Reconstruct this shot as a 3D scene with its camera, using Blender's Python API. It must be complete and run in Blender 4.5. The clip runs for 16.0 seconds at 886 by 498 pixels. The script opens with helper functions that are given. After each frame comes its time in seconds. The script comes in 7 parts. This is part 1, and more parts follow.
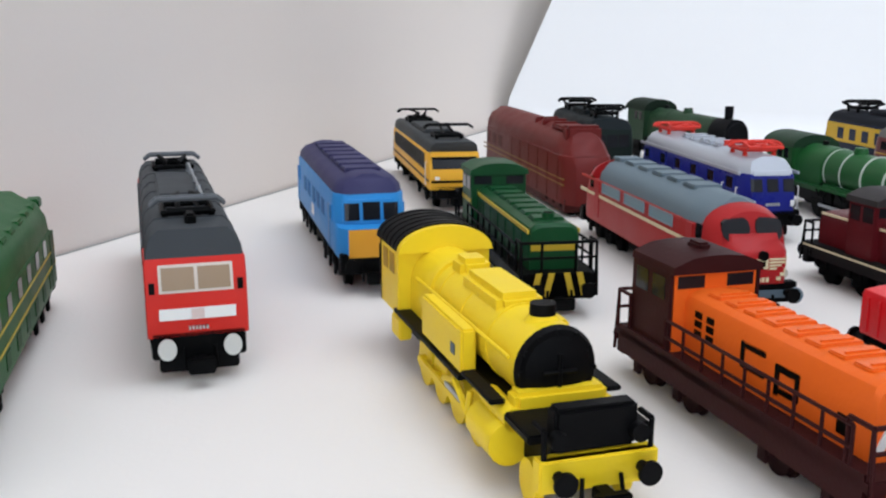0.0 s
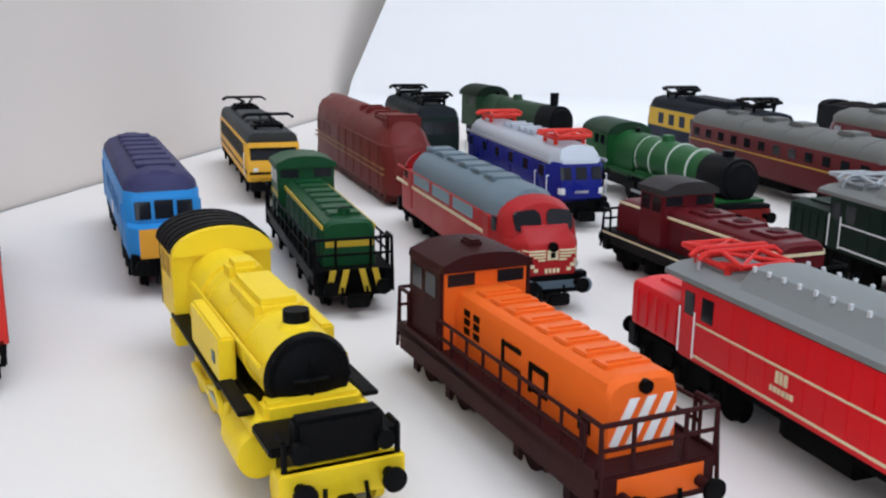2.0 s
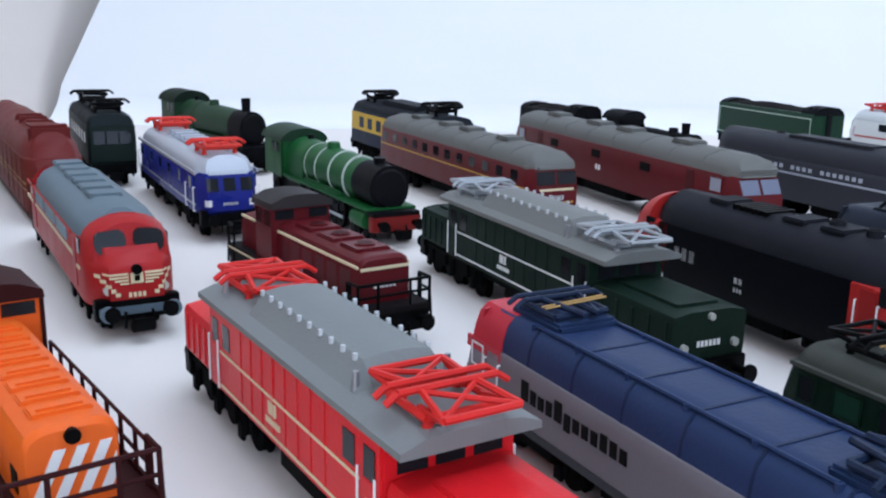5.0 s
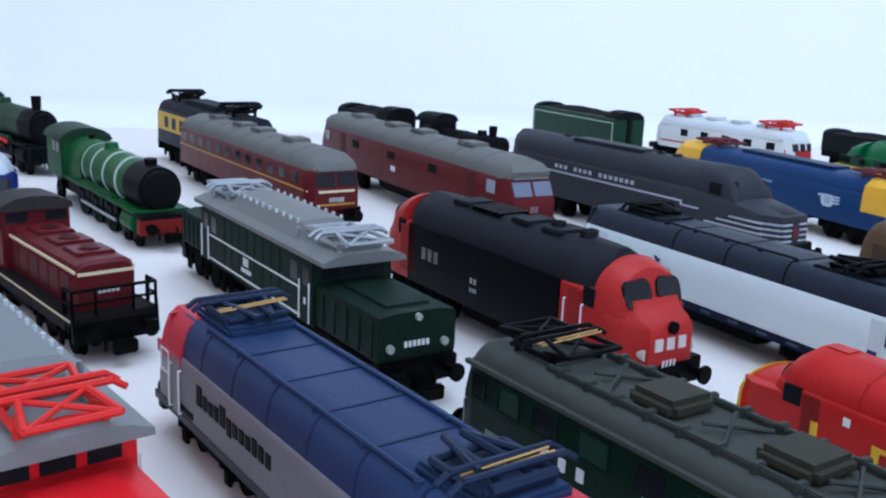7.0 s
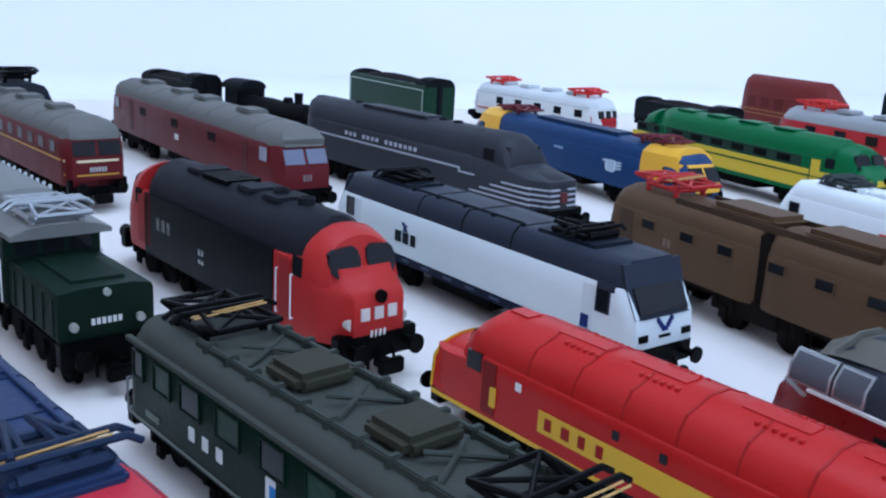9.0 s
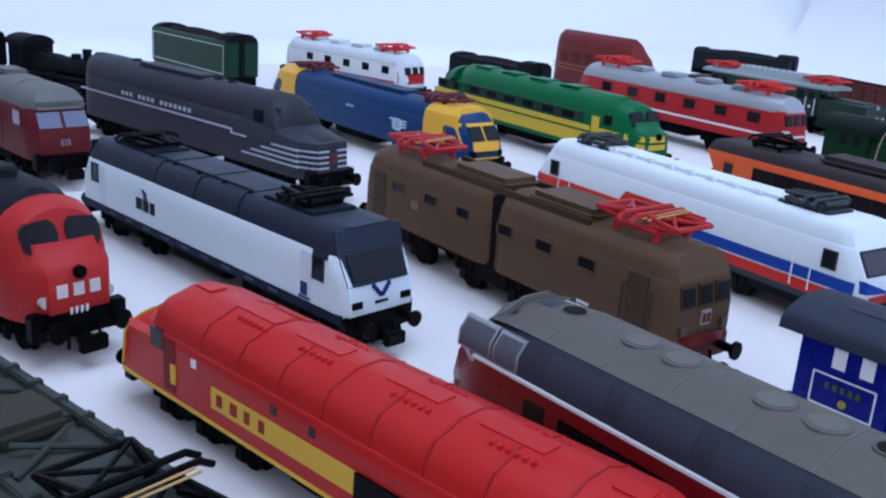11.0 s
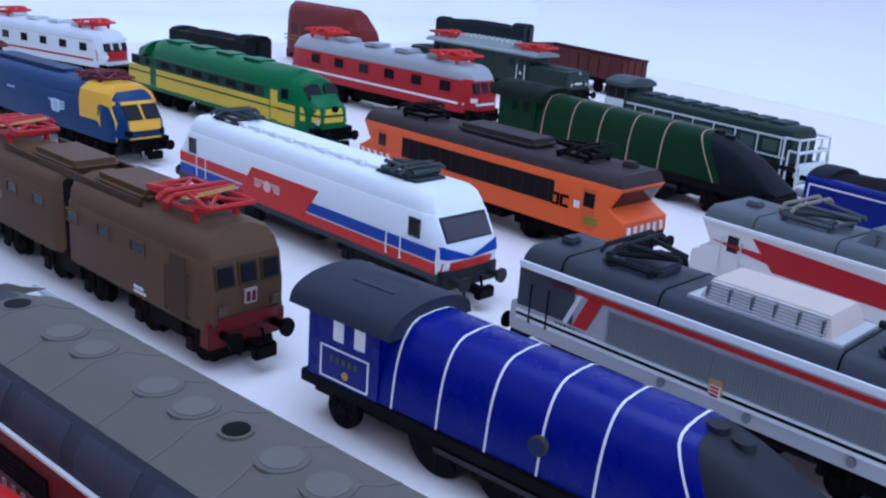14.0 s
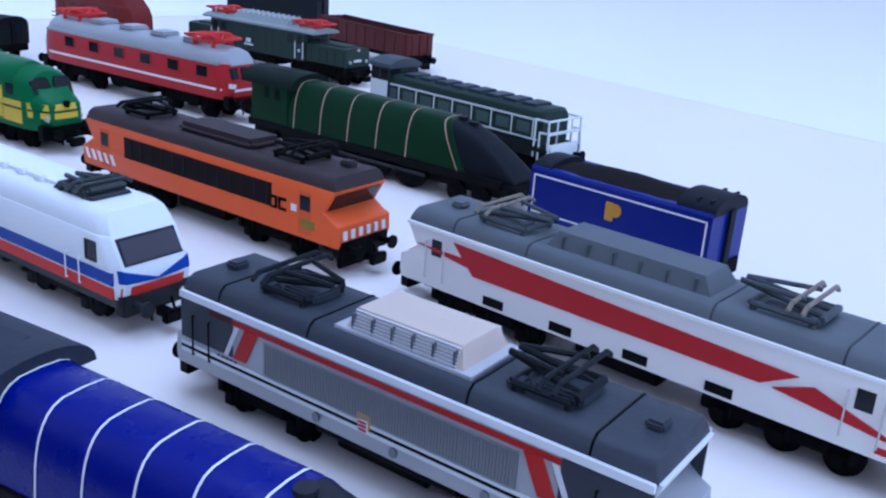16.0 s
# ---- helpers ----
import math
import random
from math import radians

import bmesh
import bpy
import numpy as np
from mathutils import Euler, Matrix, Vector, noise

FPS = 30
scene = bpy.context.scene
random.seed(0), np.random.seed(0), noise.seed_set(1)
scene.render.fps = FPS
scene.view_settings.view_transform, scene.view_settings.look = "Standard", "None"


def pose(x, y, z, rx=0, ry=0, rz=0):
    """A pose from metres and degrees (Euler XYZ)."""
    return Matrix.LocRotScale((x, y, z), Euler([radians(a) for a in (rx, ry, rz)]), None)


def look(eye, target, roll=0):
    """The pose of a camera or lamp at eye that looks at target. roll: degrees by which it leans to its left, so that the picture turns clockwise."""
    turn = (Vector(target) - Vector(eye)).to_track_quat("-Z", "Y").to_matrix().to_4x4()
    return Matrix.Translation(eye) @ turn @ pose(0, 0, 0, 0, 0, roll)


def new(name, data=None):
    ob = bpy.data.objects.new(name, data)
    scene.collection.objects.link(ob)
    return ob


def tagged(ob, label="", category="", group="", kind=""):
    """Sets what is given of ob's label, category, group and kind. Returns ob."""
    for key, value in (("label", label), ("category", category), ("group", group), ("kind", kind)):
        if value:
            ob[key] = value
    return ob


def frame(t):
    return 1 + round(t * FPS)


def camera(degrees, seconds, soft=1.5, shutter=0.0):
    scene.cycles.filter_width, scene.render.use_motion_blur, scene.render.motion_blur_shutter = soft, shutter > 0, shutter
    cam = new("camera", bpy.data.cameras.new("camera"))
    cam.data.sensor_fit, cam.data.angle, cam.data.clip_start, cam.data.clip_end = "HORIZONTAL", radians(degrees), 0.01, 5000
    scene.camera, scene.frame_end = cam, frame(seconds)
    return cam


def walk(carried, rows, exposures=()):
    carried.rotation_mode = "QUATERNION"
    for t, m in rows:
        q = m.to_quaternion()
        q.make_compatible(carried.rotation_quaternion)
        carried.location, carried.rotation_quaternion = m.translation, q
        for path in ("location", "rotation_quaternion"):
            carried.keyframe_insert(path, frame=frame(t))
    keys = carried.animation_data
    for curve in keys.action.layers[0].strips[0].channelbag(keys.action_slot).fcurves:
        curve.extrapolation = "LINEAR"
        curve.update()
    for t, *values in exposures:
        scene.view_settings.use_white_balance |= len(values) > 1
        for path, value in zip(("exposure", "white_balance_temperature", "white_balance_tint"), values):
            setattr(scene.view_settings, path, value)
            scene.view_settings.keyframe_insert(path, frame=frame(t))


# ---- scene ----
# the camera's way: seconds, eye, point looked at, roll
cam = camera(50.11, 16.0, soft=2.2)
WAY = [
    (0.0, (0.0986, 0.0329, 0.0566), (0.0528, 0.2724, 0.0015), 0.23),
    (0.5, (0.0995, 0.0335, 0.0573), (0.0600, 0.2739, 0.0010), 0.55),
    (1.0, (0.1028, 0.0353, 0.0575), (0.0707, 0.2765, 0.0005), 0.59),
    (1.5, (0.1083, 0.0363, 0.0586), (0.0856, 0.2783, -0.0001), 0.61),
    (2.0, (0.1137, 0.0377, 0.0592), (0.1017, 0.2802, -0.0005), 0.63),
    (2.5, (0.1194, 0.0392, 0.0599), (0.1179, 0.2818, -0.0006), 0.58),
    (3.0, (0.1258, 0.0406, 0.0606), (0.1339, 0.2829, -0.0005), 0.53),
    (3.5, (0.1344, 0.0424, 0.0606), (0.1490, 0.2844, -0.0003), 0.37),
    (4.0, (0.1405, 0.0440, 0.0601), (0.1650, 0.2856, 0.0005), 0.82),
    (4.5, (0.1485, 0.0445, 0.0608), (0.1805, 0.2852, 0.0014), 0.98),
    (7.0, (0.1829, 0.0388, 0.0623), (0.2545, 0.2713, 0.0046), 2.51),
    (7.5, (0.1909, 0.0380, 0.0620), (0.2692, 0.2681, 0.0033), 2.53),
    (8.0, (0.1984, 0.0375, 0.0620), (0.2842, 0.2644, 0.0016), 2.70),
    (8.5, (0.2062, 0.0356, 0.0618), (0.2984, 0.2597, 0.0001), 2.79),
    (9.0, (0.2114, 0.0347, 0.0617), (0.3134, 0.2540, -0.0018), 3.32),
    (11.5, (0.2412, 0.0211, 0.0661), (0.3785, 0.2160, -0.0091), 4.26),
    (12.0, (0.2476, 0.0174, 0.0663), (0.3905, 0.2080, -0.0095), 4.18),
    (12.5, (0.2544, 0.0126, 0.0669), (0.4022, 0.1992, -0.0094), 3.91),
    (13.0, (0.2598, 0.0091, 0.0673), (0.4147, 0.1897, -0.0093), 4.28),
    (13.5, (0.2669, 0.0046, 0.0679), (0.4276, 0.1799, -0.0091), 4.26),
    (14.0, (0.2746, 0.0000, 0.0681), (0.4411, 0.1699, -0.0087), 4.17),
    (14.5, (0.2820, -0.0043, 0.0702), (0.4544, 0.1588, -0.0085), 4.06),
    (15.0, (0.2928, -0.0088, 0.0708), (0.4694, 0.1491, -0.0089), 3.50),
    (15.5, (0.3012, -0.0121, 0.0698), (0.4848, 0.1385, -0.0082), 3.76),
    (16.0, (0.3035, -0.0144, 0.0768), (0.4934, 0.1248, -0.0072), 4.20),
]
walk(cam, [(t, look(e, g, r)) for t, e, g, r in WAY], [(0.0, 0.35, 6050, 10), (3.5, 0.32, 5700, 11), (8.0, 0.29, 4950, 10), (12.5, 0.06, 4800, 19), (16.0, 0.09, 4550, 20)])

# ---- world and light ----
world = bpy.data.worlds.new("world")
scene.world = world
world.use_nodes = True
wn, wl = world.node_tree.nodes, world.node_tree.links
sky = wn.new("ShaderNodeTexSky")
sky.sky_type, sky.sun_disc = "NISHITA", False
sky.sun_elevation, sky.sun_rotation = radians(38), radians(200)
wn["Background"].inputs["Strength"].default_value = 0.09
wl.new(sky.outputs["Color"], wn["Background"].inputs["Color"])


def window_light(name, eye, target, sx, sy, watts, colour):
    """An area lamp added as soft fill; no such source is in view."""
    data = bpy.data.lights.new(name, "AREA")
    data.shape, data.size, data.size_y, data.energy, data.color = "RECTANGLE", sx, sy, watts, colour
    ob = new(name, data)
    ob.matrix_world = look(eye, target)
    return ob


# lamp added overhead to stand in for soft light from above; source unseen
window_light("roof_window_light", (0.3, 0.15, 1.74), (0.3, 0.1501, 0.0), 1.95, 1.65, 26, (0.95, 0.98, 1.0))
# weaker lamp added behind the camera to lift the models' fronts and wall
window_light("window_light", (0.3, -2.05, 0.85), (0.3, 0.0, 0.55), 2.5, 1.35, 16, (0.93, 0.97, 1.0))


# ---- materials ----
def lin(h):
    """Linear colour from a hex code."""
    c = [int(h[i:i + 2], 16) / 255 for i in (0, 2, 4)]
    return tuple(v / 12.92 if v <= 0.04045 else ((v + 0.055) / 1.055) ** 2.4 for v in c)


MATS = {}


def mat(h, rough=0.42, metal=0.0, wear=0.12, grain=1.0, glow=0.0):
    """Painted plastic or metal of a small model: slightly uneven colour, dust in patches, fine relief."""
    key = (h, rough, metal, wear, grain)
    if key in MATS:
        return MATS[key]
    m = bpy.data.materials.new("paint_" + h)
    m.use_nodes = True
    n, l = m.node_tree.nodes, m.node_tree.links
    b = n["Principled BSDF"]
    co = n.new("ShaderNodeTexCoord")
    big, fine = n.new("ShaderNodeTexNoise"), n.new("ShaderNodeTexNoise")
    big.inputs["Scale"].default_value, big.inputs["Detail"].default_value = 110, 5
    fine.inputs["Scale"].default_value, fine.inputs["Detail"].default_value = 1500, 3
    mixer = n.new("ShaderNodeMix")
    mixer.data_type = "RGBA"
    c = [min(0.9, 1.1 * v ** 1.25) for v in lin(h)]
    g = sum(c) / 3
    mixer.inputs["A"].default_value = (*[v * (1 - wear) for v in c], 1)
    mixer.inputs["B"].default_value = (*[v + (g * 0.7 + 0.012 - v) * wear for v in c], 1)
    l.new(co.outputs["Object"], big.inputs["Vector"])
    l.new(co.outputs["Object"], fine.inputs["Vector"])
    l.new(big.outputs["Fac"], mixer.inputs["Factor"])
    l.new(mixer.outputs["Result"], b.inputs["Base Color"])
    rr = n.new("ShaderNodeMapRange")
    rr.inputs["To Min"].default_value, rr.inputs["To Max"].default_value = max(0.05, rough - 0.12), min(1, rough + 0.15)
    l.new(big.outputs["Fac"], rr.inputs["Value"])
    l.new(rr.outputs["Result"], b.inputs["Roughness"])
    b.inputs["Metallic"].default_value = metal
    b.inputs["Specular IOR Level"].default_value = 0.08 if g < 0.02 else 0.2
    bump = n.new("ShaderNodeBump")
    bump.inputs["Strength"].default_value, bump.inputs["Distance"].default_value = 0.25 * grain, 0.0002
    l.new(fine.outputs["Fac"], bump.inputs["Height"])
    l.new(bump.outputs["Normal"], b.inputs["Normal"])
    MATS[key] = m
    return m


def glazing():
    m = bpy.data.materials.new("window_glass")
    m.use_nodes = True
    b = m.node_tree.nodes["Principled BSDF"]
    b.inputs["Base Color"].default_value = (0.012, 0.013, 0.016, 1)
    b.inputs["Roughness"].default_value = 0.1
    b.inputs["Specular IOR Level"].default_value = 0.22
    return m


def sheet(name, colour, scale, depth, rough=0.85):
    """Paper or plaster: broad soft stains and a fine tooth."""
    m = bpy.data.materials.new(name)
    m.use_nodes = True
    n, l = m.node_tree.nodes, m.node_tree.links
    b = n["Principled BSDF"]
    co, big, fine, ramp = n.new("ShaderNodeTexCoord"), n.new("ShaderNodeTexNoise"), n.new("ShaderNodeTexNoise"), n.new("ShaderNodeMix")
    big.inputs["Scale"].default_value, big.inputs["Detail"].default_value = scale, 4
    fine.inputs["Scale"].default_value, fine.inputs["Detail"].default_value = 900, 4
    ramp.data_type = "RGBA"
    ramp.inputs["A"].default_value = (*[v * 0.95 for v in colour], 1)
    ramp.inputs["B"].default_value = (*colour, 1)
    l.new(co.outputs["Object"], big.inputs["Vector"])
    l.new(co.outputs["Object"], fine.inputs["Vector"])
    l.new(big.outputs["Fac"], ramp.inputs["Factor"])
    l.new(ramp.outputs["Result"], b.inputs["Base Color"])
    b.inputs["Roughness"].default_value = rough
    bump = n.new("ShaderNodeBump")
    bump.inputs["Strength"].default_value, bump.inputs["Distance"].default_value = 0.3, depth
    l.new(fine.outputs["Fac"], bump.inputs["Height"])
    l.new(bump.outputs["Normal"], b.inputs["Normal"])
    return m


GLASS = glazing()
BLACK = mat("08090b", 0.5, wear=0.10)
UNDER = mat("070709", 0.8, wear=0.2)
WHITE = mat("e8e8e6", 0.4)
CREAM = mat("e2d7b5", 0.45)
SILVER = mat("b4b8bc", 0.32, metal=0.75)
RUBBER = mat("c2a36a", 0.7)


# ---- mesh helpers; lengths in millimetres ----
def part(name, bm, material, parent=None, label="", smooth=35, scale=(1, 1, 1)):
    """Links a bmesh, drawn in millimetres, as one mesh object under a thing or a part."""
    bmesh.ops.scale(bm, vec=[0.001 * k for k in scale], verts=bm.verts)
    bmesh.ops.recalc_face_normals(bm, faces=bm.faces)
    me = bpy.data.meshes.new(name)
    bm.to_mesh(me)
    bm.free()
    me.materials.append(material)
    for p in me.polygons:
        p.use_smooth = True
    me.set_sharp_from_angle(angle=radians(smooth))
    ob = new(name, me)
    ob.parent = parent
    if label:
        tagged(ob, label)
    return ob


def box(bm, x0, x1, y0, y1, z0, z1, bev=0.0, shift=0.0):
    """A block; shift moves its top along y; bev rounds its edges."""
    v = [bm.verts.new((x, y + (shift if z == z1 else 0), z)) for z in (z0, z1) for y in (y0, y1) for x in (x0, x1)]
    fs = [bm.faces.new([v[i] for i in q]) for q in ((0, 2, 3, 1), (4, 5, 7, 6), (0, 1, 5, 4), (2, 6, 7, 3), (0, 4, 6, 2), (1, 3, 7, 5))]
    if bev:
        bmesh.ops.bevel(bm, geom=list({e for f in fs for e in f.edges}), offset=bev, segments=2, affect="EDGES")
    return bm


def blk(*a, **k):
    return box(bmesh.new(), *a, **k)


def loft(bm, rings, caps=True, closed=True):
    vs = [[bm.verts.new(p) for p in r] for r in rings]
    n = len(vs[0])
    for a, b in zip(vs, vs[1:]):
        for i in range(n if closed else n - 1):
            bm.faces.new((a[i], a[(i + 1) % n], b[(i + 1) % n], b[i]))
    if caps:
        bm.faces.new(vs[0][::-1]), bm.faces.new(vs[-1])
    return bm


def rod(bm, p, q, r=0.35, n=6, r2=None):
    p, q = Vector(p), Vector(q)
    t = (q - p).to_track_quat("Z", "Y").to_matrix()
    ring = [(math.cos(2 * math.pi * i / n), math.sin(2 * math.pi * i / n)) for i in range(n)]
    r2 = r if r2 is None else r2
    return loft(bm, [[p + t @ Vector((c * r, s * r, 0)) for c, s in ring], [q + t @ Vector((c * r2, s * r2, 0)) for c, s in ring]])


def disc(p, q, r, n=16, r2=None):
    return rod(bmesh.new(), p, q, r, n, r2)


def interp(table, z):
    for (a, s), (b, t) in zip(table, table[1:]):
        if z <= b:
            return s if z <= a else s + (t - s) * (z - a) / (b - a)
    return table[-1][1]


class Loco:
    """A model locomotive. u runs from its front (0) to its rear (length), x across, z up."""

    def __init__(self, name, label, rear, heading, length, width, category="locomotive"):
        self.L, self.W = length, width
        self.s, self.k = rear[2], (rear[3], rear[2], rear[4])
        f = Vector((math.sin(radians(heading)), -math.cos(radians(heading))))
        c = Vector(rear[:2]) + f * length * self.s / 2
        self.ob = tagged(new(name), label, category, "models on the table")
        self.ob.empty_display_size = 0.01
        self.ob.matrix_world = pose(c.x / 1000, c.y / 1000, 0.0, 0, 0, heading)

    def y(self, u):
        return -self.L / 2 + u

    def add(self, name, bm, material, label="", parent=None, smooth=35):
        return part(name, bm, material, parent or self.ob, label, smooth, self.k)

    def hull(self, zb, ze, zt, body, roof, front=((0, 0),), rear=None, top=0.55, taper=0.0, depth=6, sag=0.0, tuck=0.0, u0=0, u1=None, rname="roof"):
        """Body to the eaves and a roof above: front and rear give the setback of the ends by height; taper narrows the ends over depth."""
        self.front, self.rear = list(front), list(rear or front)
        self.zb, self.ze, self.zt = zb, ze, zt
        self.taper, self.depth = taper, depth
        u1 = self.L if u1 is None else u1
        w = self.W / 2

        def ring(pts, k, end):
            out = []
            for x, z in pts:
                s = interp(self.front if end else self.rear, z)
                c = 1 - taper * (1 - math.sin(k * math.pi / 2))
                d = depth * k if taper else 0.35 * k
                out.append((x * c * (1 if taper else 0.97 + 0.03 * k), self.y(u0 + s + d) if end else self.y(u1 - s - d), z))
            return out
        def shell(pts, nm, m):
            ks = (0, 0.2, 0.45, 0.7, 1) if taper else (0, 1)
            bm = loft(bmesh.new(), [ring(pts, k, True) for k in ks] + [ring(pts, k, False) for k in ks[::-1]], caps=False)
            bm.verts.ensure_lookup_table()
            n = len(pts)
            for base in (0, len(bm.verts) - n):
                v = bm.verts[base:base + n]
                for i in range(n // 2 - 1):
                    bm.faces.new((v[i], v[i + 1], v[n - 2 - i], v[n - 1 - i]))
            self.add(nm, bm, m, smooth=48)
        levels = sorted({z for z, _ in list(front) + list(rear or ()) if zb + 1.6 < z < ze - 0.4})
        side = [(-w + tuck, zb), (-w, zb + 1.5)] + [(-w, z) for z in levels] + [(-w, ze - 0.3), (-w + 0.25, ze)]
        shell(side + [(-x, z) for x, z in side[::-1]], "body", body)
        tw = w * top
        over = [(-w + 0.3, ze - 0.15), (-w + 0.5, ze + 0.35 * (zt - ze)), (-w + (w - tw) * 0.45, ze + 0.72 * (zt - ze)), (-tw, zt - 0.15 * (zt - ze) * (1 if top < 0.7 else 0)), (-tw * 0.5, zt)]
        shell(over + [(-x, z) for x, z in over[::-1]], rname, roof)
        self.over = over + [(-x, z) for x, z in over[::-1]]

    def seam(self, u0, u1, m):
        """A raised joint that follows the roof's curve."""
        self.add("roof_seam", loft(bmesh.new(), [[(x * 1.006, self.y(u), z + 0.13) for x, z in self.over] for u in (u0, u1)]), m)

    def side(self, u0, u1, z0, z1, m, name="panel", label="", proud=0.14, both=True, rake=0.0, x=None):
        w = self.W / 2 if x is None else x
        for s in ((-1, 1) if both else (-1,)):
            a, b = sorted((s * (w - 0.3), s * (w + proud)))
            self.add(name, blk(a, b, self.y(u0), self.y(u1), z0, z1, shift=rake), m, label)

    def window(self, u0, u1, z0, z1, rim=None, both=True, glass=None, x=None):
        """A framed pane on the side."""
        w = self.W / 2 if x is None else x
        for s in ((-1, 1) if both else (-1,)):
            a, b = sorted((s * (w - 0.3), s * (w + 0.10)))
            fr = self.add("window", blk(a, b, self.y(u0), self.y(u1), z0, z1), glass or GLASS)
            if rim:
                bm = bmesh.new()
                c, d = sorted((s * (w - 0.2), s * (w + 0.28)))
                t = 0.28
                box(bm, c, d, self.y(u0 - t), self.y(u1 + t), z1, z1 + t), box(bm, c, d, self.y(u0 - t), self.y(u1 + t), z0 - t, z0)
                box(bm, c, d, self.y(u0 - t), self.y(u0), z0, z1), box(bm, c, d, self.y(u1), self.y(u1 + t), z0, z1)
                self.add("window_frame", bm, rim, parent=fr)

    def face(self, x0, x1, z0, z1, m, name="panel", label="", proud=0.16, end=1, wrap=True):
        """A plate on the front (end 1) or rear face that follows its slope and curve."""
        t = self.front if end else self.rear
        n = 7 if self.taper else 2
        w = self.W / 2

        def pt(x, z, p):
            s = interp(t, z)
            if self.taper:
                k = min(1.0, abs(x) / w)
                c0 = 1 - self.taper
                kk = 0 if k <= c0 else math.asin(min(1, (k - c0) / self.taper)) * 2 / math.pi
                s += self.depth * kk
            return (x, self.y(s - p) if end else self.y(self.L - s + p), z)
        zs = [z0, (z0 + z1) / 2, z1]
        xs = [x0 + (x1 - x0) * i / (n - 1) for i in range(n)]
        bm = bmesh.new()
        grid = [[[bm.verts.new(pt(x, z, p)) for x in xs] for z in zs] for p in (proud, -0.4)]
        for j in range(2):
            for i in range(n - 1):
                bm.faces.new((grid[0][j][i], grid[0][j][i + 1], grid[0][j + 1][i + 1], grid[0][j + 1][i]))
                bm.faces.new((grid[1][j][i], grid[1][j + 1][i], grid[1][j + 1][i + 1], grid[1][j][i + 1]))
        for j in range(2):
            for i in (0, n - 1):
                bm.faces.new((grid[0][j][i], grid[0][j + 1][i], grid[1][j + 1][i], grid[1][j][i]))
        for j in (0, 2):
            for i in range(n - 1):
                bm.faces.new((grid[0][j][i], grid[0][j][i + 1], grid[1][j][i + 1], grid[1][j][i]))
        return self.add(name, bm, m, label)

    def bars(self, u0, z, h, count, step, m, wide=0.65, both=True, gap=()):
        """Lettering on the side, as plain bars."""
        for s in ((-1, 1) if both else (-1,)):
            bm = bmesh.new()
            for i in range(count):
                if i in gap:
                    continue
                a, b = sorted((s * (self.W / 2 - 0.2), s * (self.W / 2 + 0.2)))
                u = u0 - i * step
                box(bm, a, b, self.y(u - step * wide), self.y(u), z, z + h)
            self.add("lettering", bm, m)

    def face_bars(self, x0, z, h, count, step, m, wide=0.65):
        for i in range(count):
            self.face(x0 + i * step, x0 + i * step + step * wide, z, z + h, m, "lettering", proud=0.22)

    def bogies(self, at, axles, wheelbase, r=3.0, m=None, w=None, depth=4.5):
        """Bogie frames with axle boxes and wheels."""
        m = m or UNDER
        w = w or self.W / 2 - 1.2
        for u in at:
            bm = bmesh.new()
            half = wheelbase / 2 + r + 0.8
            for s in (-1, 1):
                x0, x1 = sorted((s * w, s * (w - 1.2)))
                box(bm, x0, x1, self.y(u - half), self.y(u + half), 3.4, 3.4 + depth, 0.3)
                for i in range(axles):
                    yy = self.y(u - wheelbase / 2 + wheelbase * i / max(1, axles - 1))
                    a, b = sorted((s * w, s * (w + 0.7)))
                    box(bm, a, b, yy - 1.1, yy + 1.1, 2.2, 4.8, 0.2)
                    box(bm, a, b, yy + 1.6, yy + 3.0, 4.0, 6.6, 0.2)
                    rod(bm, (s * (w + 0.3), yy - 1.9, 3.6), (s * (w + 0.3), yy - 1.9, 6.4), 0.5)
            box(bm, -w + 1, w - 1, self.y(u - half + 1), self.y(u + half - 1), 4.0, 7.5)
            bg = self.add("bogie", bm, m)
            for i in range(axles):
                yy = self.y(u - wheelbase / 2 + wheelbase * i / max(1, axles - 1))
                for s in (-1, 1):
                    bm = disc((s * 4.4, yy, r), (s * 5.6, yy, r), r, 18)
                    rod(bm, (s * 3.8, yy, r), (s * 4.4, yy, r), r + 0.5, 18)
                    self.add("wheel", bm, m, parent=bg)
        bm = blk(-w + 0.5, w - 0.5, self.y(6), self.y(self.L - 6), 5.6, 8.6)
        self.add("underframe", bm, m)

    def tank(self, u0, u1, z0=3.2, z1=8, m=None):
        self.add("fuel_tank", blk(-self.W / 2 + 1.5, self.W / 2 - 1.5, self.y(u0), self.y(u1), z0, z1, 0.6), m or UNDER)

    def ends(self, z=6.6, m=None, face=None, beam=None, out=3.0, inset=0.0, both=True, r=1.55):
        """Buffer beams, buffers and couplings at both ends."""
        m = m or BLACK
        for e in ((1, 0) if both else (1,)):
            sg = -1 if e else 1
            ye = self.y(inset) if e else self.y(self.L - inset)
            self.add("buffer_beam", blk(-self.W / 2 + 0.6, self.W / 2 - 0.6, min(ye, ye - sg * 2.5), max(ye, ye - sg * 2.5), z - 2.2, z + 2.0, 0.25), beam or m)
            for s in (-1, 1):
                bm = disc((s * 5.6, ye, z), (s * 5.6, ye + sg * out, z), 0.75, 10)
                bf = self.add("buffer", bm, m)
                self.add("buffer_head", disc((s * 5.6, ye + sg * out, z), (s * 5.6, ye + sg * (out + 0.6), z), r, 16), face or m, parent=bf)
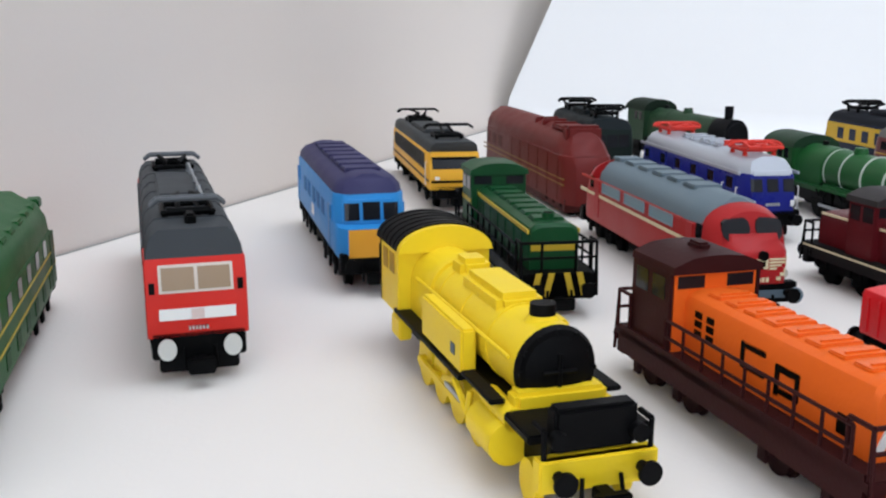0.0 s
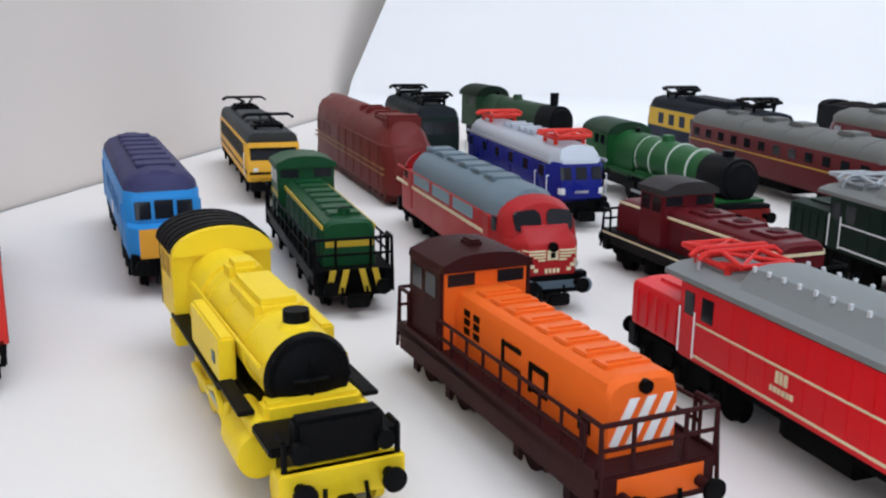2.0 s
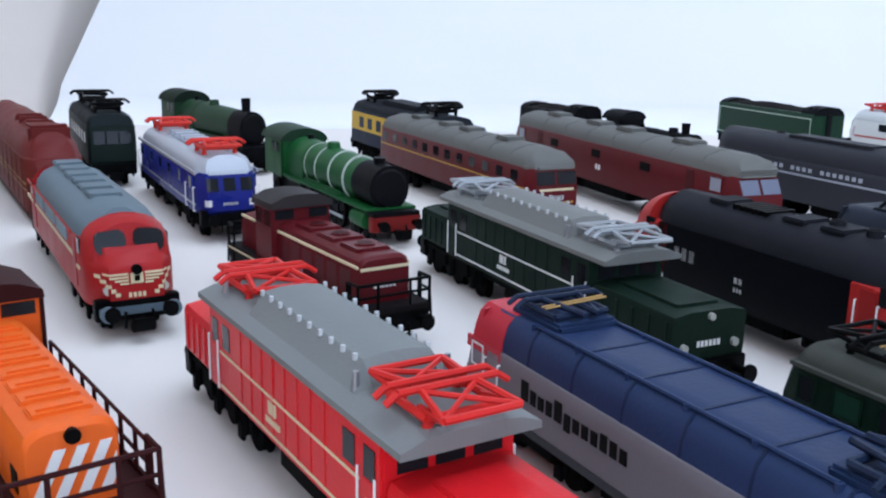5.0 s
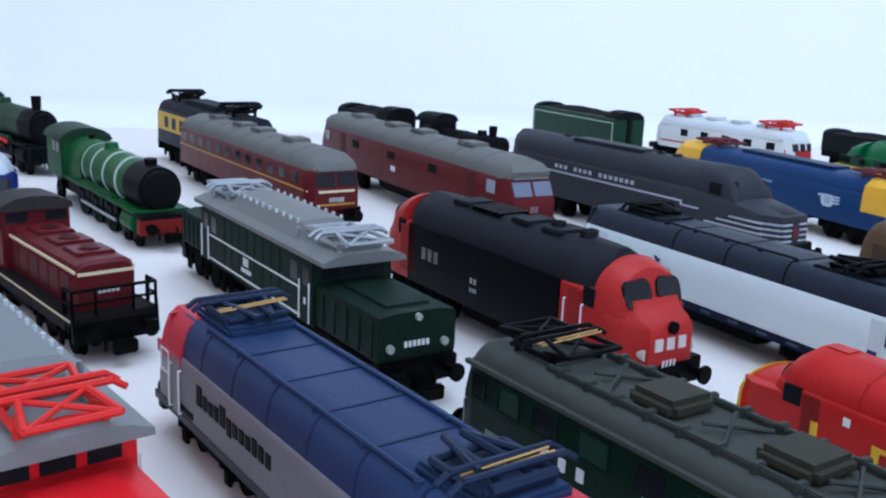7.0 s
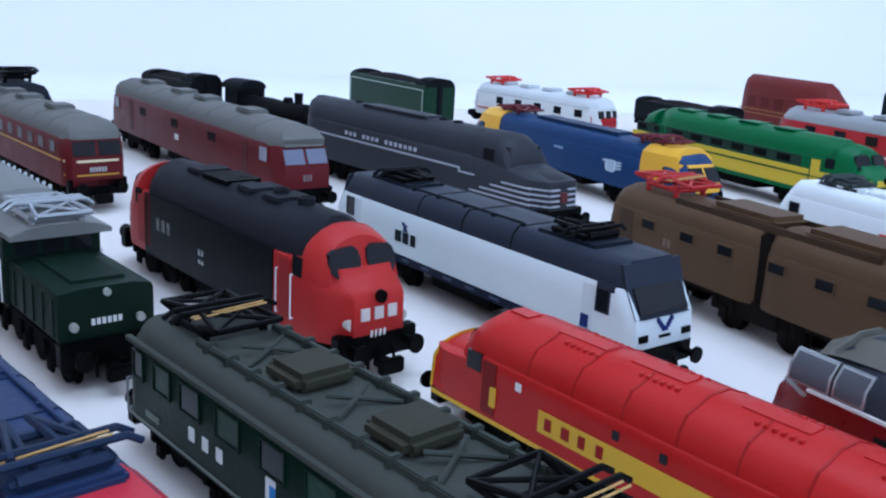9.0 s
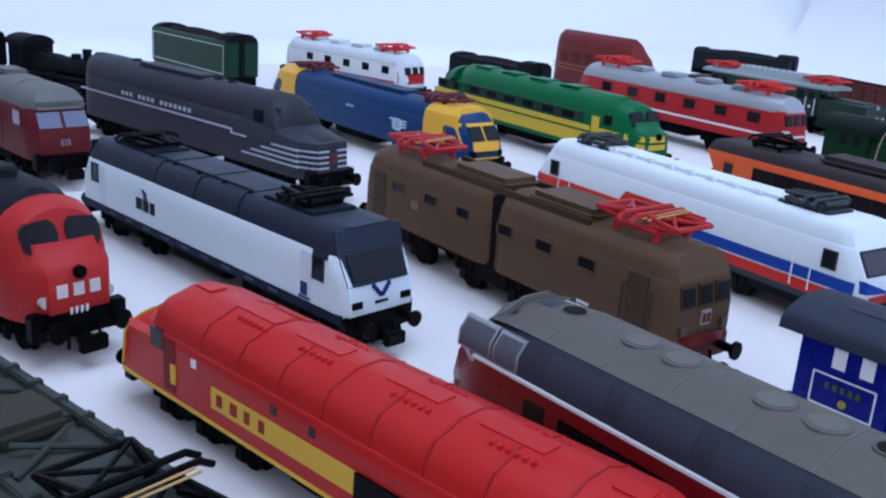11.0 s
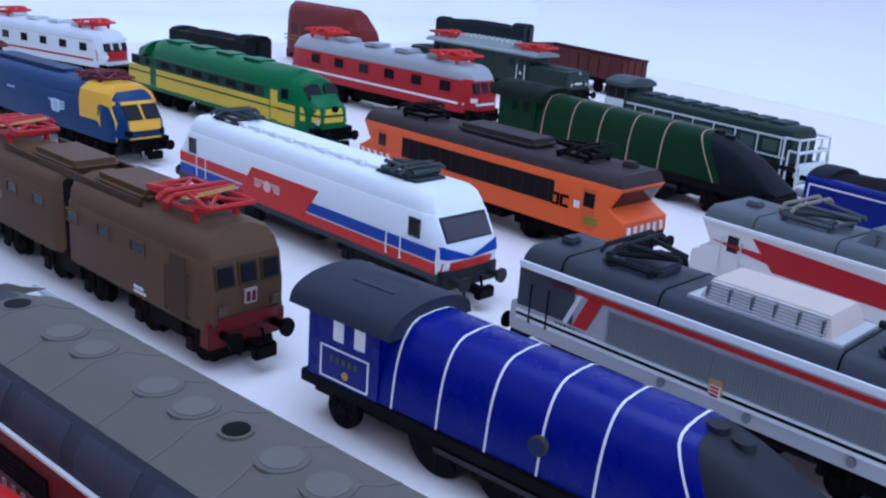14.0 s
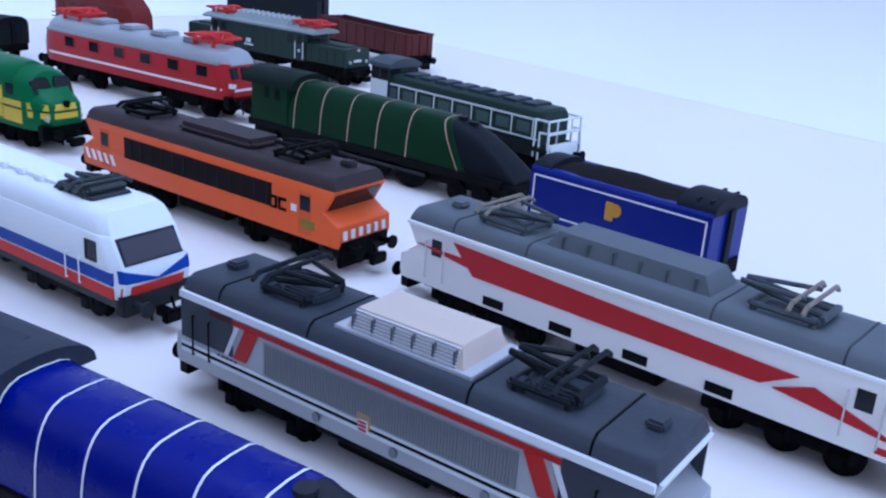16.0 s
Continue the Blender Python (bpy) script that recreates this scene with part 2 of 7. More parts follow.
            bm = blk(-1.1, 1.1, min(ye, ye + sg * 4), max(ye, ye + sg * 4), z - 3.3, z - 1.7, 0.2)
            box(bm, -2.4, 2.4, min(ye + sg * 3, ye + sg * 4.6), max(ye + sg * 3, ye + sg * 4.6), z - 3.6, z - 1.2, 0.3)
            self.add("coupling", bm, BLACK)
            bm = bmesh.new()
            for s in (-2.6, 2.6):
                rod(bm, (s, ye + sg * 0.5, z - 0.4), (s * 1.1, ye + sg * 1.2, z - 3.6), 0.3)
            self.add("brake_hose", bm, BLACK)

    def plough(self, m=None, u=1.0):
        self.add("rail_guard", blk(-7, 7, self.y(u), self.y(u + 0.9), 1.3, 4.6, 0.3, shift=0.8), m or BLACK)

    def roofbox(self, u0, u1, x0, x1, z0, z1, m, name="roof_box", bev=0.4, label=""):
        return self.add(name, blk(x0, x1, self.y(u0), self.y(u1), z0, z1, bev), m, label)

    def rail(self, pts, m, r=0.3, name="handrail", parent=None, cyc=False):
        """A bent bar through the points (x, u, z)."""
        bm = bmesh.new()
        q = [(x, self.y(u), z) for x, u, z in pts]
        for a, b in zip(q, q[1:]):
            rod(bm, a, b, r)
        return self.add(name, bm, m, parent=parent)

    def grabs(self, us, z0, z1, m=None):
        for u in us:
            for s in (-1, 1):
                x = s * (self.W / 2 + 0.5)
                self.rail([(s * (self.W / 2 - .1), u, z0), (x, u, z0), (x, u, z1), (s * (self.W / 2 - .1), u, z1)], m or WHITE, 0.17)

    def vent(self, u, x, z, r, m, inner=None, h=0.6):
        v = self.add("roof_vent", disc((x, self.y(u), z - 1), (x, self.y(u), z + h), r, 20), m)
        self.add("grille", disc((x, self.y(u), z + h - 0.1), (x, self.y(u), z + h + 0.08), r * 0.78, 20), inner or UNDER, parent=v)

    def panto(self, u, z, m, half=8, wide=7.0, kind="diamond", head=None, loose=1, rise=2.6, band=False):
        """A folded current collector on insulators."""
        y = self.y(u)
        bm = bmesh.new()
        for s in (-1, 1):
            rod(bm, (s * 4.6, y - half * 0.55, z + 0.9), (s * 4.6, y + half * 0.55, z + 0.9), 0.5)
        for e in (-0.55, 0.55):
            rod(bm, (-4.6, y + e * half, z + 0.9), (4.6, y + e * half, z + 0.9), 0.5)
        base = self.add("pantograph", bm, m)
        for s in (-1, 1):
            for e in (-0.5, 0.5):
                self.add("insulator", disc((s * 4.3, y + e * half, z - 0.6), (s * 4.3, y + e * half, z + 0.8), 0.75, 10, 0.5), m, parent=base)
        zt = z + rise

        def bar(p, q, r):
            self.add("arm", rod(bmesh.new(), p, q, r), m, parent=base)
        if kind == "diamond":
            for s in (-1, 1):
                for e in (-1, 1):
                    bar((s * 3.9, y + e * half * 0.2, z + 1.1), (s * wide * 0.75, y + e * half, zt - 0.5), 0.42)
                    bar((s * wide * 0.75, y + e * half, zt - 0.5), (s * wide * 0.55, y + e * 1.2, zt + 0.1), 0.42)
                bar((s * wide * 0.75, y - half, zt - 0.5), (-s * wide * 0.55, y - 1.2, zt), 0.33)
                bar((s * wide * 0.75, y + half, zt - 0.5), (-s * wide * 0.55, y + 1.2, zt), 0.33)
            for e in (-1, 1):
                bar((-wide * 0.75, y + e * half, zt - 0.5), (wide * 0.75, y + e * half, zt - 0.5), 0.42)
        else:
            e = loose
            for s in (-1, 1):
                bar((s * 2.0, y - e * half * 0.6, z + 1.2), (s * 1.2, y + e * half * 0.9, zt - 0.4), 0.5)
                bar((s * 1.2, y + e * half * 0.9, zt - 0.4), (s * 3.6, y - e * half * 0.3, zt + 0.2), 0.42)
            bar((-4, y - e * half * 0.6, z + 1.2), (4, y - e * half * 0.6, z + 1.2), 0.7)
        bm = bmesh.new()
        for e in (-1.2, 1.2):
            yy = y + e if kind == "diamond" else y - loose * half * 0.3 + e
            q = [(-wide - 1.5, zt - 0.7), (-wide, zt + 0.3), (wide, zt + 0.3), (wide + 1.5, zt - 0.7)]
            for (xa, za), (xb, zb) in zip(q, q[1:]):
                rod(bm, (xa, yy, za), (xb, yy, zb), 0.42)
        self.add("contact_strip", bm, head or m, parent=base)
        if band:
            bm = bmesh.new()
            for e in (-2.6, -1.6):
                rod(bm, (-wide * 0.8, y + e, zt - 0.2), (wide * 0.8, y + e - 1.0, zt + 0.7), 0.16)
            self.add("rubber_band", bm, RUBBER, "thin tan rubber band", parent=base)


def cable_run(lo, u0, u1, x, z, m, posts=4):
    run = lo.add("roof_cable", rod(bmesh.new(), (x, lo.y(u0), z + 0.8), (x, lo.y(u1), z + 0.8), 0.3), m)
    for i in range(posts):
        u = u0 + (u1 - u0) * i / (posts - 1)
        lo.add("insulator", rod(bmesh.new(), (x, lo.y(u), z - 1), (x, lo.y(u), z + 0.9), 0.55, 8), m, parent=run)


# ---- boxy electrics and diesels ----
def electric_red_front():
    """Grey-roofed electric with a red front, white stripe and round white buffers."""
    red, grey = mat("d23322", 0.35), mat("4f5357", 0.6, wear=0.2)
    lo = Loco("electric_locomotive", "red model electric locomotive with grey roof and white buffers", (-16.7, 259.1, 0.947, 0.933, 1.123), 28.8, 104, 17.6)
    lo.hull(7.0, 18.5, 22.5, red, grey, front=((7, 0), (11, 0), (15, 0.6), (19, 2.2), (23, 4.0)), top=0.7)
    lo.side(12, 92, 15.8, 18.6, grey, "louvre_band", proud=0.1)
    for u in range(16, 90, 10):
        lo.side(u, u + 7, 16.3, 18.0, BLACK, "louvre")
    for e in (1, 0):
        ws = lo.face(-6.4, 6.4, 13.6, 17.6, mat("d8cfc6", 0.4), "windscreen_frame", end=e)
        lo.face(-5.9, -0.3, 14.0, 17.2, mat("a7937c", 0.12), "windscreen", "pale tinted windscreen", 0.3, e)
        lo.face(0.3, 5.9, 14.0, 17.2, mat("a7937c", 0.12), "windscreen", "pale tinted windscreen", 0.3, e)
        lo.face(-6.6, 6.6, 9.6, 11.3, WHITE, "stripe", end=e)
        lo.face(-1.1, 1.1, 9.75, 11.15, mat("d9c9c4", 0.5), "badge", "pale badge with red rim", 0.3, e)
        lo.face_bars(-1.7, 8.0, 0.55, 6, 0.6, WHITE)
        for s in (-1, 1):
            lo.face(s * 7.6 - 0.5, s * 7.6 + 0.5, 13.6, 15.2, BLACK, "grab_recess", end=e)
    lo.ends(5.8, BLACK, mat("cfcfcb", 0.4), out=2.2, r=1.6)
    lo.plough()
    lo.bogies((21, 83), 2, 17)
    lo.tank(40, 64)
    for u, ls in ((20, 1), (84, -1)):
        lo.panto(u, 22.3, BLACK, 9, 5.4, "arm", mat("6d7074", 0.4), ls)
    lo.roofbox(36, 68, -5, 5, 22, 23.4, grey)
    lo.roofbox(8, 12, -1, 1, 22, 24, BLACK, "horn")
    for u in (14, 30, 46, 60, 74, 90):
        lo.seam(u, u + 0.5, grey)
    cable_run(lo, 28, 76, 3.5, 23.4, SILVER, 5)
    return lo


def diesel_end():
    """Green diesel of which one end and the flank are seen."""
    green, yel = mat("2f6b3c", 0.42), mat("c9b650", 0.5)
    lo = Loco("diesel_locomotive", "green model diesel locomotive with thin yellow lines", (-25.4, 204.5, 0.896, 0.966, 1.067), 25.9, 104, 17.6)
    lo.hull(5.5, 16.5, 24, green, green, front=((5, 0), (14, 0.5), (24, 4)), top=0.5, taper=0.25, depth=5)
    for z in (9.6, 12.4):
        lo.side(2, 102, z, z + 0.35, yel, "stripe")
    for u in range(8, 96, 11):
        lo.window(u, u + 4, 13.2, 16.2)
        lo.side(u + 5.5, u + 9.5, 6.5, 9.0, mat("275a33", 0.5), "louvre")
    lo.side(95, 101, 6, 16, mat("2a6338", 0.45), "door")
    bm = bmesh.new()
    for s in (-1, 1):
        for u in range(8, 100, 9):
            box(bm, s * 5.6 - 1.4, s * 5.6 + 1.4, lo.y(u), lo.y(u + 5), 20.4, 22.4, 0.3)
    lo.add("roof_louvre", bm, green)
    lo.ends(6, BLACK)
    lo.bogies((22, 82), 3, 18)
    lo.tank(42, 62)


def light_blue_diesel(rear=(8.7, 308.2, 0.876, 0.976, 1.099), head=25.4, L=97):
    blue, yel, roof = mat("3d9ad6", 0.42), mat("e0a92e", 0.42), mat("4c4a72", 0.6, wear=0.2)
    lo = Loco("diesel_locomotive", "light blue model diesel locomotive with violet-grey roof and yellow nose", rear, head, L, 16.8)
    lo.hull(7, 20.0, 23.8, blue, roof, front=((7, 0), (13.5, 0.3), (14, 3.5), (19.6, 4.6), (24, 7.5)), top=0.5, taper=0.28, depth=5, tuck=0.6)
    for e in (1, 0):
        lo.face(-5.8, 5.8, 7.6, 13.3, yel, "nose_panel", "yellow warning panel", end=e)
        lo.face(-6.6, 6.6, 14.2, 18.9, blue, "cab_front", proud=0.3, end=e)
        lo.face(-2.0, 2.0, 14.8, 18.4, GLASS, "windscreen", proud=0.6, end=e)
        for s in (-1, 1):
            a, b = sorted((s * 2.8, s * 6.2))
            lo.face(a, b, 14.8, 18.2, GLASS, "windscreen", proud=0.6, end=e)
    for u in (9, 84):
        lo.window(u, u + 3.2, 14.2, 17.2, blue)
        lo.side(u + 4, u + 7.5, 8, 17, mat("368cc4", 0.45), "door")
    for u in (24, 34, 44, 56, 66):
        lo.side(u, u + 6, 13, 16.5, mat("2f80b8", 0.6), "louvre")
    lo.side(48, 53, 9.5, 12.0, WHITE, "emblem")
    for u in range(16, 86, 10):
        lo.roofbox(u, u + 7, -4.5, 4.5, 23.3, 24.1, roof, "roof_hatch", 0.3)
    lo.ends(6.4)
    lo.bogies((21, 76), 3, 19, m=BLACK)
    lo.tank(40, 57)


def yellow_grey_electric():
    yel, grey = mat("e5b326", 0.42), mat("55585a", 0.65, wear=0.2)
    lo = Loco("electric_locomotive", "yellow and grey model electric locomotive with black pantographs", (10.3, 425.4, 0.996, 0.98, 1.044), 20.9, 98, 17.4)
    lo.hull(7, 18.3, 21.6, yel, grey, front=((7, 0), (11.5, 0), (13, 1.0), (18.4, 4.4), (22, 2.4)), top=0.75)
    lo.side(11, 87, 12.2, 17.4, mat("3a3b3c", 0.6), "louvre_band", "dark grey louvred band")
    for u in range(13, 86, 6):
        lo.side(u, u + 4.6, 12.8, 16.8, BLACK, "louvre", proud=0.25)
    for e in (1, 0):
        lo.face(-7.6, 7.6, 13.4, 17.0, GLASS, "windscreen", end=e)
        lo.face(-8.0, 8.0, 17.1, 18.5, yel, "visor", proud=1.6, end=e)
        lo.face(-8.2, 8.2, 9.2, 9.9, BLACK, "stripe", end=e)
        for s in (-1, 1):
            lo.face(s * 6.2 - 0.8, s * 6.2 + 0.8, 10.2, 11.2, WHITE, "headlight", end=e)
    lo.side(2, 96, 9.2, 9.8, BLACK, "stripe")
    lo.grabs((7, 91), 8, 15)
    lo.ends(6.2)
    lo.bogies((20, 78), 2, 17)
    lo.tank(38, 60)
    for u, ls in ((17, 1), (80, -1)):
        lo.panto(u, 21.8, BLACK, 9, 7.0, "arm", None, ls, rise=4.0)
    lo.roofbox(32, 66, -5.4, 5.4, 21.2, 22.9, grey)


def brown_red_unit(rear, head, L, label, ribs=True):
    """Red-brown streamlined engine with a rounded top and a gilt line."""
    red, gilt = mat("7d2c27", 0.5, wear=0.18), mat("9c7a3f", 0.5)
    lo = Loco("streamlined_locomotive", label, rear, head, L, 17.8)
    lo.hull(3.5, 17.5, 24.5, red, red, front=((3, 0), (14, 0.4), (17, 2.5), (20, 7), (25, 11)), rear=((3, 0), (25, 1)), top=0.45, taper=0.35, depth=8)
    for z in (9.0, 10.6):
        lo.side(4, L - 2, z, z + 0.4, gilt, "stripe", proud=0.1)
    if ribs:
        for u in (18, 30, 42, 52):
            lo.roofbox(u, u + 2.0, -4.6, 4.6, 22.5, 25.2, red, "roof_rib", 0.5)
        lo.roofbox(10, 15, -6.2, 6.2, 20, 25.6, red, "cowl", 0.9)
        lo.roofbox(16, 30, -5.2, 5.2, 23.3, 24.7, red, "casing", 0.8)
    for u in range(int(L) - 34, int(L) - 4, 10):
        lo.side(u, u + 6, 12, 16, mat("6b2622", 0.55), "panel")
    for u in range(10, int(L) - 40, 12):
        lo.side(u, u + 0.4, 4.2, 17, mat("6b2622", 0.6), "panel_seam")
    lo.add("skirt", blk(-8.2, 8.2, lo.y(4), lo.y(L - 3), 1.2, 5), mat("5c2521", 0.6))
    lo.bogies((16, L - 16), 3, 16)
    return lo


def blue_silver_electric():
    blue, roof, red = mat("24308e", 0.28), mat("c0c4cb", 0.35, metal=0.3), mat("d9412f", 0.45)
    lo = Loco("electric_locomotive", "dark blue model electric locomotive with silver roof and red pantographs", (111.8, 391.4, 1.119, 1.005, 1.084), 18.3, 80, 17.6)
    lo.hull(7.5, 17.6, 21.8, blue, roof, front=((7, 0), (12, 0), (17.6, 1.6), (22, 4.4)), top=0.6, taper=0.3, depth=7)
    lo.side(3, 77, 17.2, 18.0, roof, "gutter")
    lo.side(4, 76, 9.2, 9.7, SILVER, "stripe")
    lo.face(-8, 8, 17.2, 18.4, roof, "gutter")
    for u in (6, 18, 30, 42, 54, 68):
        lo.window(u, u + 4.5, 13.2, 16.2, mat("39459c", 0.4))
    for e in (1, 0):
        for x in (-6.3, -1.6, 3.1):
            lo.face(x, x + 3.2, 13.2, 16.4, GLASS, "windscreen", end=e, proud=0.3)
        lo.face_bars(-2, 9.6, 0.7, 6, 0.7, WHITE)
        for s in (-1, 1):
            lo.face(s * 6 - 0.8, s * 6 + 0.8, 9.4, 11.0, WHITE, "headlight", end=e, proud=0.4)
    lo.grabs((3.5, 12, 76), 8, 14)
    lo.ends(6.4)
    lo.bogies((18, 62), 2, 15)
    lo.tank(33, 47)
    for u in (13, 67):
        lo.panto(u, 22.0, red, 7.5, 6.6, "diamond", rise=2.4)
    for u in (27, 32, 37, 44, 50):
        lo.roofbox(u, u + 3.4, -4.4, 4.4, 21, 22.8, roof, bev=0.7)


def bulldog(name, label, rear, head, L, body, roofm, W=17.6, nose=None, ends=(1, 0), stripe=None, under=None, zt=23.2, ze=17.6):
    """Rounded diesel with a bulldog nose and two oval windscreens."""
    lo = Loco(name, label, rear, head, L, W)
    fr = ((6, 0.6), (8, 0), (13.4, 0.2), (14.6, 1.4), (15.6, 3.4), (17.2, 4.6), (17.25, 10.0), (24, 14.0))
    lo.hull(6, ze, zt, body, roofm, front=fr, rear=fr if 0 in ends else ((6, 0), (24, 0.6)), top=0.5, taper=0.42, depth=9)
    nm = nose or body
    for e in ends:
        # the cab's rounded brow over the windscreens
        bm = bmesh.new()
        rings = []
        for k, (u, sx, dz) in enumerate(((4.6, 0.80, 0), (6.0, 0.90, 0.7), (9, 0.985, 1.2), (11.5, 1.01, 1.2))):
            rg = []
            for i in range(13):
                a = math.pi * i / 12
                x, z = -math.cos(a) * (W / 2) * sx, 14.5 + (zt + 0.35 - 15.7 + dz - 1.2 + 0.2) * math.sin(a) ** 0.62
                lean = 0.42 * max(0, z - 15.5) * (1 if k < 3 else 0)
                uu = u + lean
                rg.append((x, lo.y(uu) if e else lo.y(L - uu), z))
            rings.append(rg)
        lo.add("cab", loft(bm, rings), nm)
        for s in (-1, 1):
            bm = bmesh.new()
            rg = [[], []]
            for i in range(12):
                a = 2 * math.pi * i / 12
                x = s * 3.75 + 3.1 * math.copysign(abs(math.cos(a)) ** 0.7, math.cos(a))
                z = 18.2 + 2.25 * math.copysign(abs(math.sin(a)) ** 0.7, math.sin(a)) - (0.3 if s * x > 3.4 else 0)
                uu = 4.5 + 0.42 * max(0, z - 15.5) + 0.09 * max(0, abs(x) - 4.5) ** 2
                for j, p in enumerate((0.5, -0.9)):
                    rg[j].append((x, lo.y(uu - p) if e else lo.y(L - uu + p), z))
            lo.add("windscreen", loft(bm, rg), GLASS)
        lo.add("headlight", disc((0, lo.y(0.2) if e else lo.y(L - 0.2), 13.6), (0, lo.y(-0.7) if e else lo.y(L + 0.7), 13.6), 1.0, 16), BLACK)
        for s in (-1, 1):
            lo.add("lamp", disc((s * 5.4, lo.y(3) if e else lo.y(L - 3), 9.6), (s * 5.4, lo.y(0.6) if e else lo.y(L - 0.6), 9.6), 0.9, 14), mat("c9c6bd", 0.3))
        uu = (11, 14) if e else (L - 14, L - 11)
        lo.window(uu[0], uu[1], 15.0, 18.0)
        uu = (15.5, 19) if e else (L - 19, L - 15.5)
        lo.side(uu[0], uu[1], 7.5, 17.5, nm, "door", proud=0.2)
    lo.ends(6.0)
    lo.bogies((19, L - 19), 3, 18, m=under)
    lo.tank(L / 2 - 10, L / 2 + 10, 3, 8, under)
    return lo


def red_star_diesel():
    red, grey, lb = mat("b3272a", 0.4), mat("7d8b93", 0.6, wear=0.2), mat("8ba3ad", 0.4)
    lo = bulldog("diesel_locomotive", "red model diesel locomotive with grey roof and cream winged emblem", (94.1, 313.3, 0.939, 0.974, 1.011), 20.6, 99, red, grey)
    lo.side(16, 97, 13.0, 13.8, CREAM, "stripe")
    lo.side(12, 16, 11.6, 12.4, CREAM, "stripe", rake=-1)
    for u in (27, 45, 63):
        lo.window(u, u + 14, 15.0, 17.2, mat("93a6ae", 0.4), glass=lb)
    lo.side(22, 96, 17.1, 17.7, mat("c2463f", 0.45), "gutter")
    for i in range(4):
        for s in (-1, 1):
            a, b = sorted((s * 1.6, s * (6.2 - 1.0 * i)))
            lo.face(a, b, 12.6 - 0.62 * i, 12.95 - 0.62 * i, CREAM, "winged_emblem", proud=0.3)
    lo.face(-1.2, 1.2, 10.9, 12.9, CREAM, "badge", "cream round badge with a dark star", 0.4)
    lo.face(-0.5, 0.5, 11.4, 12.4, BLACK, "star", proud=0.6)
    for s in (-1, 1):
        for k in range(5):
            a, b = sorted((s * (7.4 - 0.8 * k), s * (6.5 - 0.8 * k)))
            lo.face(a, b, 11.9 - 0.85 * k, 12.6 - 0.85 * k, CREAM, "chevron", proud=0.25)
    lo.face_bars(-1.7, 8.2, 0.9, 4, 0.9, CREAM)
    lo.face(-2.2, 2.2, 6.2, 7.4, mat("5d7892", 0.4), "number_plate")
    lo.add("skirt", blk(-8.2, 8.2, lo.y(-0.3), lo.y(3.5), 4.2, 7.2, 0.7), mat("6d7b86", 0.5), "grey buffer skirt")
    for i in range(6):
        lo.roofbox(28 + i * 10, 35 + i * 10, -3.5, 3.5, 22.6, 23.7, grey, "roof_hatch", 0.3)
    for s in (-1, 1):
        lo.add("buffer_head", disc((s * 6.2, lo.y(-3.4), 6), (s * 6.2, lo.y(-2.6), 6), 1.6, 16), mat("7a8893", 0.4))


def black_red_diesel():
    blk_, red, roof = mat("15181f", 0.35), mat("b7332e", 0.42), mat("34353c", 0.6, wear=0.2)
    lo = bulldog("diesel_locomotive", "black model diesel locomotive with red rounded cabs", (240.1, 254.2, 0.936, 0.97, 1.09), 16.4, 92, red, roof, nose=red, zt=23.4)
    lo.side(20.5, 76, 5.9, 17.75, blk_, "flank", "black flank", 0.2)
    for e in (1, 0):
        if e:
            for k, x in enumerate((-4.1, -1.3, 1.5)):
                lo.face(x + 0.2, x + 2.0, 10.1, 12.0, mat("d8cfcb", 0.45), "lettering", proud=0.3)
            lo.face_bars(-1.8, 7.3, 1.1, 4, 0.9, WHITE, 0.45)
        u = (4.5, 21) if e else (75, 88)
        v = (14.5, 18) if e else (76, 79.5)
        lo.side(v[0], v[1], 7.6, 17.0, mat("a12c29", 0.45), "door", proud=0.25)
        lo.window(v[0] + 0.6, v[1] - 0.6, 13.5, 16.4)
    lo.grabs((13.8, 18.8), 8, 15)
    lo.bars(70, 11.4, 2.4, 3, 2.6, WHITE)
    lo.bars(50, 10.6, 1.1, 2, 1.4, WHITE)
    lo.bars(50, 9.0, 0.8, 3, 0.9, WHITE)
    for u in range(24, 74, 8):
        lo.side(u, u + 0.35, 7, 17, mat("1f232b", 0.5), "panel_seam")
    lo.side(22, 75, 16.9, 17.4, mat("30323a", 0.5), "gutter")
    for u in (28, 38, 60):
        lo.roofbox(u, u + 6, -3.8, 3.8, 22.8, 23.9, roof, "roof_hatch", 0.3)
    for u in (24, 33):
        lo.vent(u, 0, 23.4, 1.6, roof, h=1.2)
    for k in range(6):
        lo.roofbox(48 + k * 1.8, 49 + k * 1.8, -4, 4, 22.9, 23.8, BLACK, "roof_grille", 0.0)


